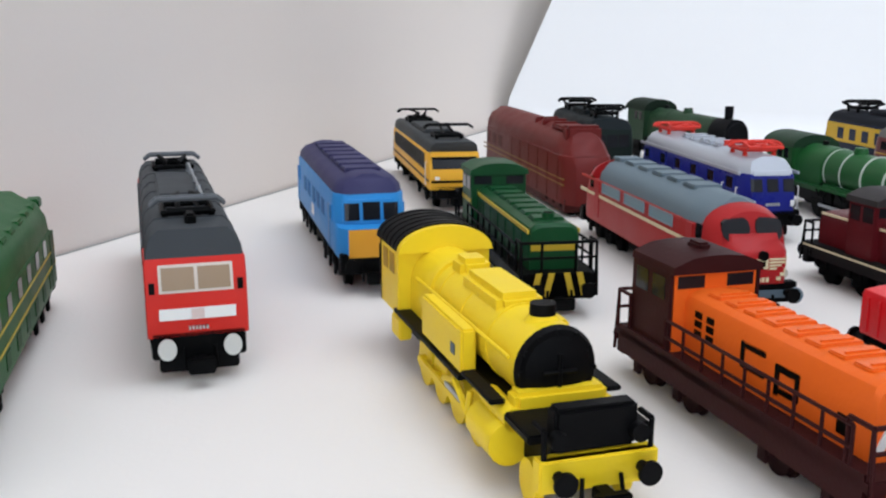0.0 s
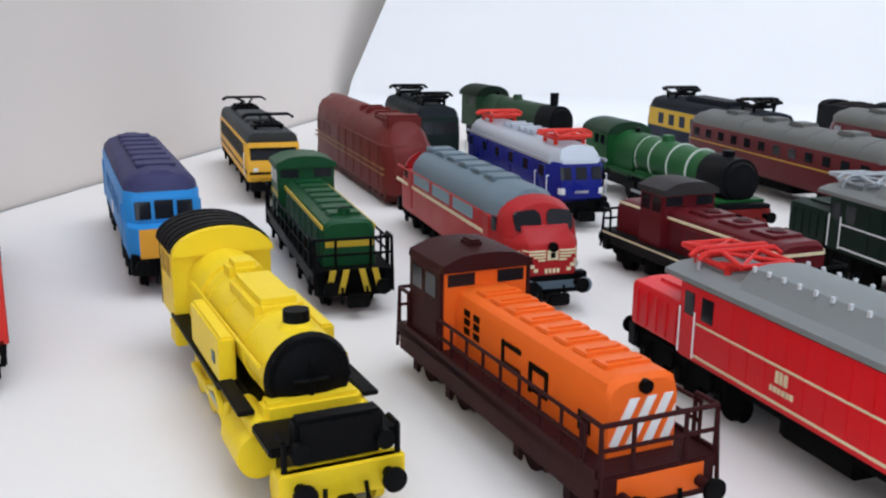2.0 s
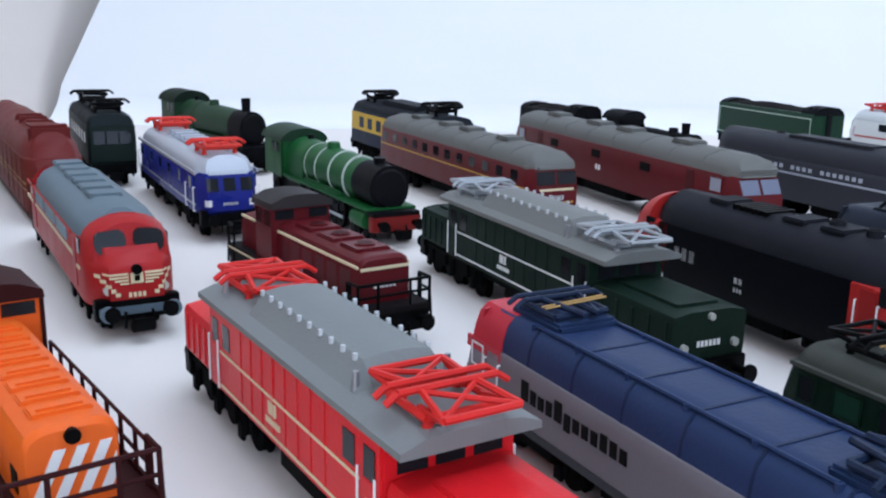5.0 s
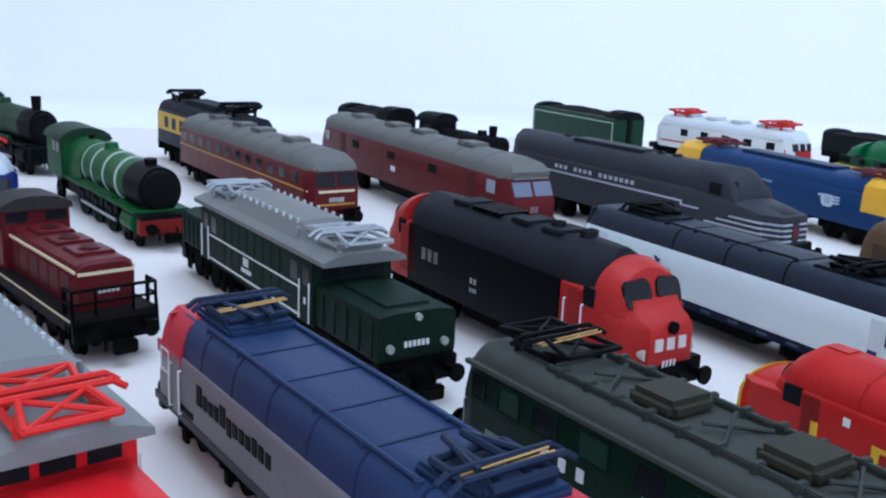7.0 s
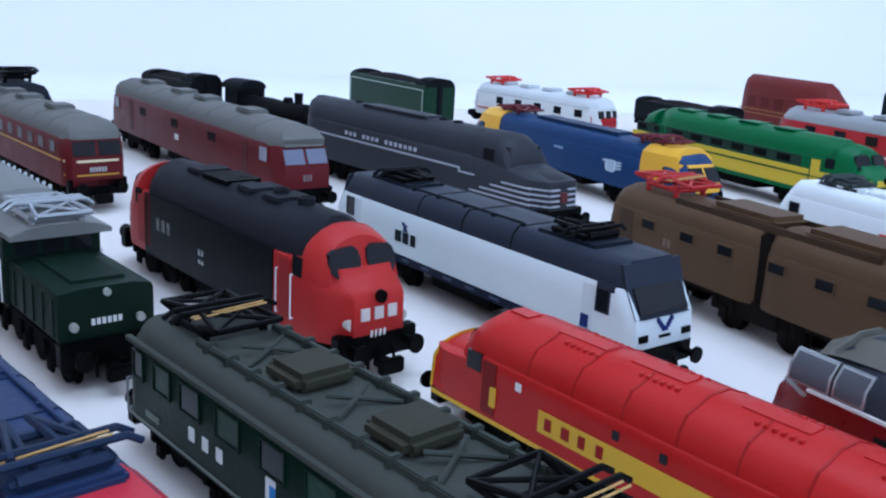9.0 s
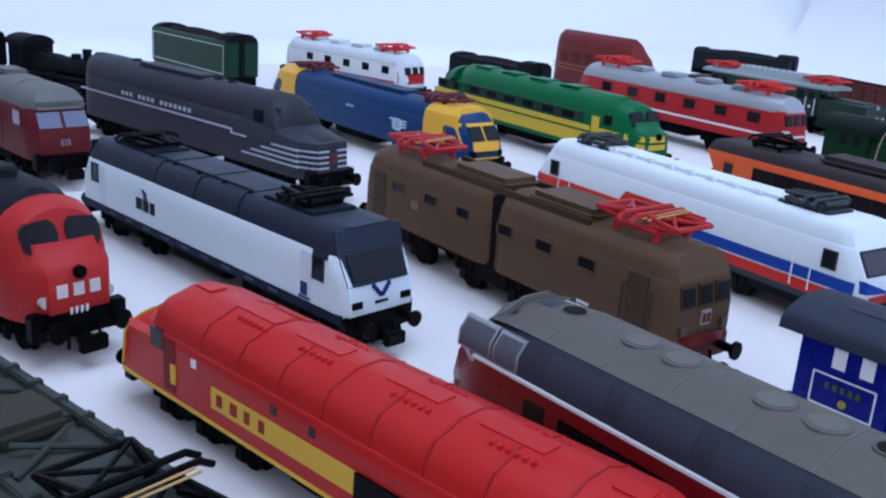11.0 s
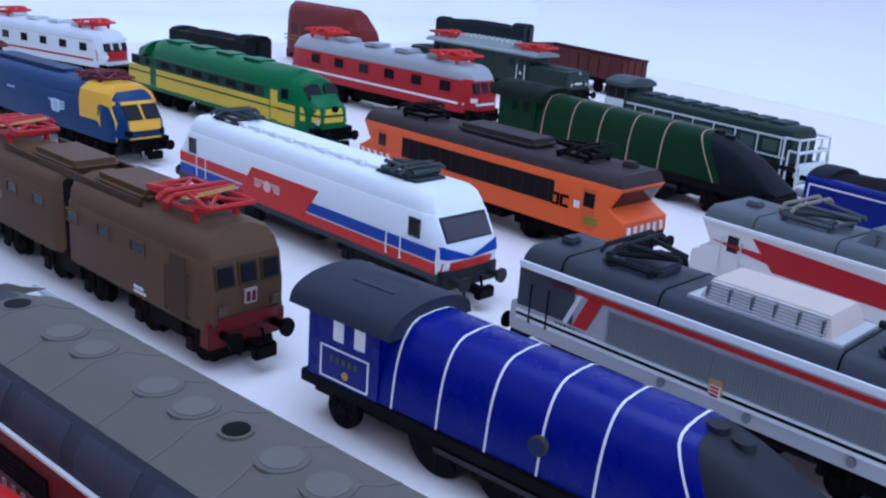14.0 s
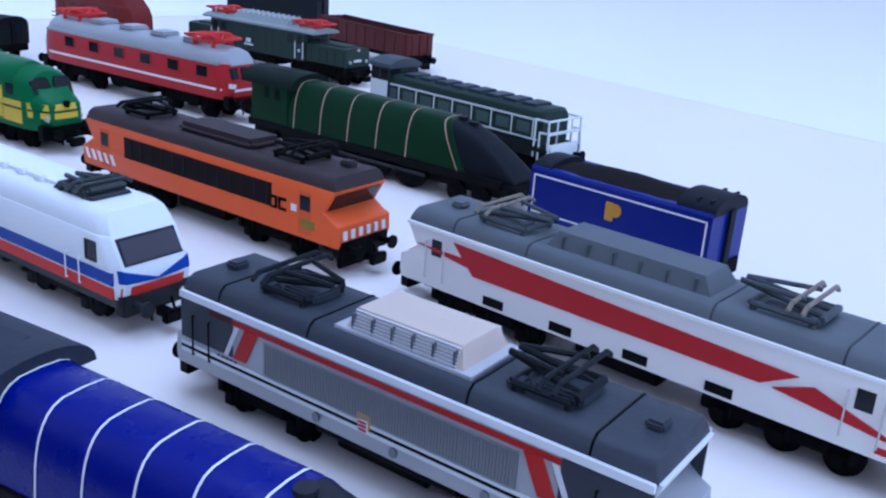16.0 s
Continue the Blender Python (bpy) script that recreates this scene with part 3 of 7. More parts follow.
def green_yellow_diesel():
    green, yel = mat("1f7444", 0.42), mat("d9c22f", 0.42)
    lo = bulldog("diesel_locomotive", "green and yellow model diesel locomotive with rounded nose", (454.1, 361.7, 1.207, 0.977, 1.074), 2.8, 98, green, green, zt=23.4)
    lo.side(8, 96, 7.4, 13.6, yel, "stripe", "broad yellow band")
    for e in (1, 0):
        lo.face(-8.3, 8.3, 9.6, 13.6, yel, "nose_band", "broad yellow band", 0.3, e)
        lo.face(-8.3, 8.3, 11.3, 11.9, mat("1b5f39", 0.45), "stripe", proud=0.45, end=e)
    lo.side(8, 96, 11.4, 11.9, mat("1b5f39", 0.45), "stripe", proud=0.3)
    lo.side(22, 94, 14.0, 17.2, mat("2f4a3c", 0.6), "louvre_band", "dark grey-green louvre band")
    lo.side(15.5, 18.5, 8, 17, yel, "door", proud=0.3)
    for u in range(26, 92, 9):
        lo.side(u, u + 5, 14.6, 16.6, BLACK, "louvre", proud=0.2)
    for u in (30, 44, 58, 72):
        lo.roofbox(u, u + 8, -3.6, 3.6, 22.8, 23.8, green, "roof_hatch", 0.3)


def lightning_stripe_diesel():
    grey, dark = mat("474951", 0.5, wear=0.18), mat("40424a", 0.55, wear=0.2)
    line = mat("b9bcc4", 0.45)
    lo = Loco("diesel_locomotive", "dark grey model diesel locomotive with white lightning stripes", (312.7, 364.5, 1.12, 0.938, 1.13), 15.7, 108, 18)
    fr = ((6, 0), (14.6, 0.5), (16.2, 8.5), (16.9, 13.2), (17.0, 21), (24, 25))
    lo.hull(6, 17.4, 23.4, grey, dark, front=fr, rear=((6, 0), (24, 0.6)), top=0.5, taper=0.4, depth=8)
    # long flat nose before the cab
    bm = bmesh.new()
    rings = []
    for u, sx, z in ((0.4, 0.60, 14.0), (2.0, 0.78, 15.4), (6, 0.93, 16.0), (13.5, 1.0, 16.6), (16, 1.0, 16.8)):
        rings.append([(-math.cos(math.pi * i / 10) * 9 * sx, lo.y(u), 7 + (z - 7) * math.sin(math.pi * i / 10) ** 0.35) for i in range(11)])
    lo.add("nose", loft(bm, rings), dark)
    bm = bmesh.new()
    rings = []
    for u, z in ((12.4, 17.5), (13.6, 20.2), (15.2, 22.0), (18, 23.7), (26, 23.7)):
        rings.append([(-math.cos(math.pi * i / 10) * 9.02, lo.y(u), 12 + (z - 12) * math.sin(math.pi * i / 10) ** 0.4) for i in range(11)])
    lo.add("cab", loft(bm, rings), dark)
    for s in (-1, 1):
        a, b = sorted((s * 0.7, s * 6.4))
        lo.add("windscreen", blk(a, b, lo.y(13.1), lo.y(14.0), 18.3, 20.8, shift=1.6), GLASS)
        lo.side(17.5, 21, 17.2, 20.0, GLASS, "window") if s < 0 else None
    for z in (8.6, 9.9, 11.2, 12.5):
        lo.side(4, 14 + (12.5 - z) * 3, z, z + 0.4, line, "stripe", proud=0.2)
        lo.face(-8.4, -1.6, z, z + 0.4, line, "stripe", proud=0.35)
        lo.face(1.6, 8.4, z, z + 0.4, line, "stripe", proud=0.35)
    lo.side(30, 105, 13.4, 13.9, line, "stripe", proud=0.2)
    lo.side(24, 30.2, 12.5, 12.9, line, "stripe", proud=0.2)
    lo.side(29.8, 30.3, 12.5, 13.9, line, "stripe", proud=0.2)
    lo.bars(82, 14.8, 1.1, 16, 2.2, line, 0.55, gap=(3, 8))
    lo.roofbox(50, 80, -3.6, 3.6, 22.8, 23.9, dark, "roof_hatch", 0.3)
    for u in (40, 46, 86):
        lo.vent(u, 0, 23.3, 1.5, dark)
    lo.face(-1.4, 1.4, 9.5, 12, mat("6e3a3e", 0.4), "badge", "small maroon oval badge", 0.5)
    lo.ends(6.0)
    lo.bogies((22, 88), 3, 18)
    lo.tank(44, 66)


def maroon_grey_diesel(rear, head, L, label, rounded):
    red, grey = mat("6e1f27", 0.4), mat("80807c", 0.65, wear=0.2)
    lo = Loco("diesel_locomotive", label, rear, head, L, 18)
    if rounded:
        fr = ((6, 0), (13, 0), (18, 1.2), (20, 1.8), (24, 8))
    else:
        fr = ((6, 0), (13, 0.2), (18.5, 2.8), (20, 2.0), (24, 6))
    lo.hull(6.4, 18.2, 23.0, red, grey, front=fr, top=0.5, taper=0.2, depth=5)
    for e in (1, 0):
        lo.face(-8.8, 8.8, 18.0, 18.8, grey, "visor", proud=0.7, end=e)
        for s in (-1, 1):
            a, b = sorted((s * 0.5, s * 6.8))
            lo.face(a, b, 14.0, 17.4, mat("85899a", 0.15) if not rounded else GLASS, "windscreen", end=e, proud=0.3)
        if rounded:
            lo.face(-8.6, 8.6, 12.4, 13.0, CREAM, "stripe", proud=0.3, end=e)
            lo.face(-8.6, 8.6, 9.0, 9.4, mat("c9a13c", 0.4), "stripe", proud=0.3, end=e)
            lo.face_bars(-2.4, 9.9, 1.2, 6, 0.85, WHITE)
        else:
            lo.face_bars(-1.4, 9.8, 1.6, 3, 1.0, mat("b9a7a7", 0.4))
    if rounded:
        lo.side(4, L - 4, 12.6, 13.0, mat("c9a13c", 0.4), "stripe")
        for u in range(8, int(L) - 8, 9):
            lo.window(u, u + 4, 14.2, 17.0)
    else:
        for u in (6, L - 10):
            lo.window(u, u + 4, 13.8, 17.2, red, glass=mat("a9adb8", 0.15))
        for u in (34, 58, 82):
            lo.side(u, u + 4.5, 14.0, 16.4, BLACK, "louvre")
        lo.bars(60, 10.5, 1.6, 2, 1.4, WHITE)
        lo.side(16, 19, 8, 17.6, mat("5d1c23", 0.45), "door")
        lo.side(L - 22, L - 19, 8, 17.6, mat("5d1c23", 0.45), "door")
    for u in range(14, int(L) - 14, 13):
        lo.seam(u, u + 0.5, grey)
    for u in (24, 50, 66, 90):
        lo.roofbox(u, u + 8, -3.5, 3.5, 22.4, 23.9, grey, "roof_hatch", 0.5)
    lo.ends(6.2)
    lo.bogies((20, L - 20), 2 if not rounded else 3, 18)
    lo.tank(L / 2 - 12, L / 2 + 12)


def dark_electric(name, label, rear, head, L, body, roof, band=None, pan=None, low=False):
    lo = Loco(name, label, rear, head, L, 17.4)
    lo.hull(7, 18.6, 22, body, roof, front=((7, 0), (13, 0), (18.6, 1.6), (22, 4)), top=0.65, taper=0.12, depth=3)
    if band:
        lo.side(3, L - 3, 11.5, 17.8, band, "stripe", "yellow flank band")
        lo.face(-7.8, 7.8, 10.6, 12.2, band, "stripe")
        for u in range(8, int(L) - 10, 10):
            lo.side(u, u + 5, 12.6, 16.4, mat("2b3b57", 0.5), "louvre", proud=0.25)
    else:
        for u in range(8, int(L) - 10, 11):
            lo.window(u, u + 4.5, 13, 16.4)
    for e in (1, 0):
        for x in (-6.6, -2, 2.6):
            lo.face(x, x + 4, 13.2, 17, GLASS, "windscreen", end=e, proud=0.3)
    lo.ends(6.2)
    lo.bogies((18, L - 18), 3, 16)
    for u, ls in ((16, 1), (L - 16, -1)):
        lo.panto(u, 22.2, pan or BLACK, 8, 7.0, "diamond" if not low else "arm", None, ls, rise=3.0)
    lo.roofbox(30, L - 30, -5, 5, 21.6, 23.4, roof)
    return lo


def brand_electric():
    """Blue and silver electric with a red cab roof."""
    blue, sil, red, dk = mat("35486e", 0.45, wear=0.15), mat("858287", 0.4), mat("c2384a", 0.4), mat("23262c", 0.55)
    lo = Loco("electric_locomotive", "silver-grey and blue model electric locomotive with red cab top", (189.4, 183, 0.849, 0.944, 0.913), 18.8, 104, 17.6)
    fr = ((6, 0), (11, 0), (14, 1.0), (19, 4.2), (23, 6.0))
    lo.hull(6.5, 16.8, 22.4, sil, blue, front=fr, top=0.72, taper=0.2, depth=4)
    for a, b in ((-0.05, 17), (90, 104.05)):
        rings = []
        for u in (max(a, 4.8), b if b < 100 else b - 4.8):
            w = lo.W / 2
            half = [(-w - 0.1, 16.6), (-w + 0.35, 18.8), (-w + 1.2, 21.2), (-w * 0.7, 22.5), (-w * 0.35, 22.6)]
            rings.append([(x, lo.y(u), z) for x, z in half + [(-x, z) for x, z in half[::-1]]])
        lo.add("cab_roof", loft(bmesh.new(), rings), red, "red cab roof")
        u0, u1 = (3, 17) if a < 50 else (90, 101)
        lo.side(u0, u1, 15.0, 16.9, red, "cab_stripe")
        v = (5, 8.4) if a < 50 else (95.6, 99)
        lo.window(v[0], v[1], 12.6, 16.0, WHITE, glass=mat("8e8d95", 0.15))
        v = (10, 13.5) if a < 50 else (90.5, 94)
        lo.side(v[0], v[1], 7, 16, mat("98959a", 0.4), "door")
    lo.grabs((9.4, 14.1, 90, 94.6), 7.6, 14.6)
    lo.side(1, 103, 6.3, 7.6, mat("4b4c52", 0.5), "sill")
    for e in (1, 0):
        lo.face(-7, 7, 13.4, 17.8, GLASS, "windscreen", end=e, proud=0.3)
        lo.face(-8, 8, 7, 11, red, "cab_front", end=e, proud=0.2)
        lo.face(-7.9, 7.9, 18, 22, red, "cab_brow", end=e, proud=0.2)
    hts = (3.1, 2.2, 2.0, 2.2, 3.1, 2.6, 2.0, 2.0, 2.0, 2.4, 2.2, 2.0)
    u = 82.0
    for s in (-1, 1):
        bm = bmesh.new()
        u = 83.0
        for i, h in enumerate(hts):
            wd = 1.9 if h > 3 else 1.5
            a, b = sorted((s * (lo.W / 2 - 0.2), s * (lo.W / 2 + 0.18)))
            z0 = 11.6 - (0.6 if i == 5 else 0)
            box(bm, a, b, lo.y(u - wd), lo.y(u), z0, z0 + h)
            u -= wd + 0.75
        lo.add("lettering", bm, BLACK, "dark brand lettering as bars")
    lo.bars(91, 8.2, 0.9, 7, 0.9, dk)
    for s in (-6.4, 5.2):
        cable_run(lo, 24, 84, s, 21.9, blue, 6)
    for u in range(22, 90, 12):
        lo.seam(u, u + 0.5, mat("28395a", 0.5))
    for u, ls in ((20, 1), (86, -1)):
        lo.roofbox(u - 7, u + 7, -5.4, 5.4, 22, 23.6, mat("344668", 0.55), "pantograph_well", 0.5)
        lo.panto(u, 23.4, mat("2b3a55", 0.5), 8.5, 6.4, "arm", None, ls, band=True, rise=2.0)
    lo.ends(6.2)
    lo.plough()
    lo.bogies((22, 82), 2, 18)
    lo.tank(40, 64)


def green_swiss_electric():
    green, roof = mat("1c3528", 0.36, wear=0.15), mat("565952", 0.65, wear=0.25)
    lo = Loco("electric_locomotive", "dark green model electric locomotive with grey roof and black pantographs", (231.2, 162.8, 0.84, 0.957, 0.855), 17.5, 97, 17.6)
    lo.hull(6.5, 19.4, 22.4, green, roof, front=((6, 0), (13, 0), (19, 1.6), (23, 4)), top=0.72, taper=0.2, depth=5)
    lo.side(3, 94, 19.2, 19.9, roof, "gutter", proud=0.5)
    for u, w in ((89, 3.0), (80, 5), (71, 5.5), (60, 6), (49, 5.5), (38, 6), (27, 5.5), (16, 5), (5, 3.0)):
        lo.window(u, u + w, 14.0, 18.0, green, glass=GLASS if int(u) % 2 else mat("234836", 0.3))
    for i in range(3):
        u = 74 - i * 4.0
        for s in (-1, 1):
            bm = bmesh.new()
            a, b = sorted((s * (lo.W / 2 - 0.2), s * (lo.W / 2 + 0.18)))
            box(bm, a, b, lo.y(u - 1.5), lo.y(u), 10.2, 12.2)
            lo.add("lettering", bm, WHITE)
    crest = mat("3e8fd0", 0.35)
    lo.side(51, 53.2, 9.6, 13.4, WHITE, "crest", "white and blue shield")
    lo.side(51, 52.1, 9.8, 12.6, crest, "crest_half", proud=0.25)
    lo.bars(88, 8.6, 1.0, 5, 0.9, mat("8f9a8f", 0.5))
    lo.side(2, 95, 7.0, 7.4, mat("8b8f86", 0.4), "sill")
    lo.grabs((3.6, 93.6), 8, 13, SILVER)
    rail = mat("4a4f48", 0.6)
    for s in (-1, 1):
        for u0, u1 in ((20, 78),):
            bm = bmesh.new()
            box(bm, s * 5.6 - 0.5, s * 5.6 + 0.5, lo.y(u0), lo.y(u1), 22.0, 23.4, 0.2)
            for u in range(u0, u1, 6):
                box(bm, s * 5.6 - 0.9, s * 5.6 + 0.9, lo.y(u), lo.y(u + 1.2), 21.6, 23.8, 0.2)
            lo.add("roof_walkway", bm, rail)
    for u in (32, 54):
        lo.roofbox(u, u + 9, -4.2, 4.2, 22.2, 25.0, mat("4a493a", 0.65, wear=0.25), "roof_hatch", 0.9, "olive-grey roof hatch")
    for u in (26, 45, 66):
        for s in (-1, 1):
            lo.add("roof_cable", rod(bmesh.new(), (s * 4.6, lo.y(u), 22.6), (-s * 3, lo.y(u + 5), 23.8), 0.35), rail)
    for u in (13, 83):
        lo.panto(u, 22.6, BLACK, 8.5, 6.4, "diamond", band=True, rise=3.0)
    lo.ends(6.4)
    lo.bogies((20, 77), 2, 17)
    lo.tank(38, 60)


def red_freight_diesel():
    red, yel = mat("bd2621", 0.36, wear=0.08), mat("e2bd2a", 0.42)
    dk = mat("8c1b19", 0.5)
    lo = Loco("diesel_locomotive", "red model diesel locomotive with yellow stripe and domed roof", (273.5, 157.3, 0.895, 0.899, 0.846), 14.9, 104, 16.6)
    fr = ((6, 0), (14.6, 0.2), (15.0, 6.5), (18.4, 7.8), (24, 11.5))
    lo.hull(6, 16.8, 22.8, red, red, front=fr, top=0.5, taper=0.22, depth=4)
    for e in (1, 0):
        # nose with its rounded top
        bm = bmesh.new()
        rings = []
        for u, sx, z in ((0, 0.86, 14.6), (0.8, 0.97, 15.6), (3, 1.0, 16.2), (11, 1.0, 16.7)):
            rings.append([(-math.cos(math.pi * i / 10) * 8.3 * sx, lo.y(u) if e else lo.y(104 - u), 7 + (z - 7) * math.sin(math.pi * i / 10) ** 0.4) for i in range(11)])
        lo.add("nose", loft(bm, rings), red)
        bm = bmesh.new()
        rings = []
        for u, sx, z in ((-0.15, 0.87, 14.8), (0.45, 0.985, 15.9), (1.0, 1.01, 16.15)):
            rings.append([(-math.cos(math.pi * i / 10) * 8.35 * sx, lo.y(u) if e else lo.y(104 - u), 7 + (z - 7) * math.sin(math.pi * i / 10) ** 0.4) for i in range(11)])
        lo.add("nose_band", loft(bm, rings), yel, "yellow nose edge")
        for x in (-5.8, -1.8, 2.4):
            lo.face(x, x + 3.5, 16.9, 19.6, GLASS, "windscreen", end=e, proud=0.4)
        u = 9.5 if e else 91
        lo.window(u, u + 3.4, 13.8, 17.0)
        u = 14 if e else 87.6
        lo.side(u, u + 3.0, 7.4, 16.4, dk, "door")
        lo.side(u - 0.2, u + 1.0, 9.0, 12.4, yel, "door_edge", proud=0.25)
    lo.side(1, 103, 6.0, 6.7, yel, "sill", "thin yellow sill line")
    lo.side(24, 78, 9.0, 12.6, yel, "stripe", "yellow company stripe")
    for i, g in enumerate((2.0, 2.4, 1.9, 2.0)):
        for s in (-1, 1):
            bm = bmesh.new()
            u = 76.5 - i * 3.3
            a, b = sorted((s * (lo.W / 2 - 0.1), s * (lo.W / 2 + 0.28)))
            box(bm, a, b, lo.y(u - g * 0.62), lo.y(u), 9.9, 11.8)
            lo.add("lettering", bm, mat("a3211d", 0.45))
    lo.side(37, 47, 8.6, 12.6, BLACK, "nameplate", "black nameplate with white bars", 0.4)
    for z in (9.4, 10.9):
        lo.bars(46, z, 0.7, 7, 1.25, WHITE)
        for o in lo.ob.children[-2:]:
            for v in o.data.vertices:
                v.co.x *= 1.035
    lo.bars(31, 9.4, 2.4, 3, 2.4, mat("a3211d", 0.45))
    for u in (20, 55, 63, 82):
        lo.side(u, u + 1.2, 13.8, 15.2, GLASS if u in (55, 63) else WHITE, "marking")
    for u in range(18, 88, 9):
        lo.seam(u, u + 0.35, mat("a8201d", 0.45))
    for u in (24, 40, 58, 72):
        lo.roofbox(u, u + 10, -1.9, 1.9, 22.2, 23.0, red, "roof_hatch", 0.3)
        for s in (-1, 1):
            for k in range(6):
                lo.roofbox(u + 1.2 * k, u + 1.2 * k + 0.7, s * 3.1 - 0.5, s * 3.1 + 0.5, 21.9, 22.62, red, "roof_louvre", 0.15)
    lo.roofbox(88, 93, -2.0, 2.0, 22.0, 23.1, red, "horn_cover", 0.5)
    lo.roofbox(11, 16, -2.0, 2.0, 22.0, 23.1, red, "horn_cover", 0.5)
    lo.ends(6.0)
    lo.bogies((22, 82), 3, 20)
    lo.tank(42, 62)


def red_grey_express_diesel():
    red, grey, roof = mat("8a1820", 0.3), mat("40444e", 0.5), mat("78746b", 0.7, wear=0.25)
    lo = Loco("diesel_locomotive", "dark red and grey model diesel locomotive with round roof vents", (310.2, 125.8, 1.004, 1.05, 0.985), 6.3, 106, 18.2)
    fr = ((6, 1.2), (10, 0), (14, 0.8), (16, 2.2), (19.8, 6.0), (24, 11))
    lo.hull(7, 16.9, 23.8, red, grey, front=fr, top=0.45, taper=0.4, depth=9, rname="window_band")
    # narrow roof above the grey band that slopes inward
    w = lo.W / 2
    cap = [(x, z) for x, z in lo.over if z > 20.5]
    rings = []
    for u, k, d in ((4.5, 0.62, -2.6), (7, 0.80, -1.1), (11, 0.94, -0.2), (15, 1.0, 0.12), (91, 1.0, 0.12), (95, 0.94, -0.2), (99, 0.80, -1.1), (101.5, 0.62, -2.6)):
        rings.append([(x * k, lo.y(u), z + d) for x, z in cap])
    lo.add("roof", loft(bmesh.new(), rings), roof, "tan-grey roof")

    def slope(s, u0, u1, z0, z1, m, name, proud, label=""):
        """A plate on the sloping band."""
        prof = [(w - 0.35, 16.9), (w - 0.5, 19.31), (w - 2.25, 21.87)]
        zs = [z0] + [z for _, z in prof if z0 < z < z1] + [z1]
        tab = [(z, x) for x, z in prof]
        q = [(interp(tab, z) + proud, z) for z in zs]
        q += [(x - 0.5, z) for x, z in q[::-1]]
        return lo.add(name, loft(bmesh.new(), [[(s * x, lo.y(u), z) for x, z in q] for u in (u0, u1)]), m, label)
    pane = mat("6a6d74", 0.12)
    for s in (-1, 1):
        for u in range(16, 88, 12):
            slope(s, u, u + 9.5, 17.3, 21.2, mat("484d59", 0.35), "side_panel", 0.14)
        for u0, u1 in ((95.5, 101), (90.5, 94.3), (5, 10.5), (11.7, 15.5)):
            slope(s, u0 - 0.4, u1 + 0.4, 17.1, 21.2, SILVER, "window_frame", 0.22)
            slope(s, u0, u1, 17.4, 20.9, pane, "window", 0.34)
    lo.side(8, 98, 16.55, 16.95, WHITE, "stripe")
    lo.side(5, 101, 8.6, 8.95, SILVER, "stripe")
    lo.side(3, 103, 6.6, 7.6, BLACK, "sill")
    for u in (66, 38, 14):
        lo.side(u, u + 16, 11.4, 14.6, BLACK, "louvre", "black louvre grille", 0.2)
        for k in range(5):
            lo.side(u, u + 16, 11.7 + k * 0.6, 11.85 + k * 0.6, mat("33222a", 0.5), "slat", proud=0.35)
    lo.window(84.5, 88, 12.0, 14.8)
    lo.window(17, 20.5, 12.0, 14.8)
    for e in (1, 0):
        for s in (-1, 1):
            a, b = sorted((s * 0.5, s * 7.0))
            lo.face(a, b, 15.9, 19.5, mat("8b8d94", 0.15), "windscreen", end=e, proud=0.4)
        lo.face(-8.4, 8.4, 15.3, 15.8, SILVER, "stripe", end=e, proud=0.4)
        lo.face(-8.3, 8.3, 8.6, 9.0, SILVER, "stripe", end=e, proud=0.3)
        lo.face(-7.4, 7.4, 19.6, 20.1, SILVER, "brow", end=e, proud=0.5)
    lo.bars(80, 9.6, 1.0, 17, 2.05, mat("c9b3b3", 0.5), 0.35, gap=(8,))
    lo.bars(61.5, 13.2, 0.8, 8, 0.85, WHITE, 0.6)
    lo.side(47, 49, 10.8, 13.0, mat("a86d72", 0.5), "emblem")
    for u in (90, 22):
        lo.vent(u, 0, 23.4, 1.9, roof, BLACK, 0.6)
    for u in (79, 73, 61, 55, 42, 36):
        lo.vent(u, 0, 23.75, 2.5, roof, mat("7c7a72", 0.7), 0.3)
    lo.vent(48.5, 0, 23.3, 1.7, roof, BLACK, 0.9)
    for u in range(16, 98, 9):
        lo.add("roof_seam", loft(bmesh.new(), [[(x * 1.004, lo.y(v), z + 0.2) for x, z in cap] for v in (u, u + 0.3)]), mat("79776f", 0.7))
    lo.ends(6.2)
    lo.bogies((22, 84), 2, 18)
    lo.tank(42, 64)


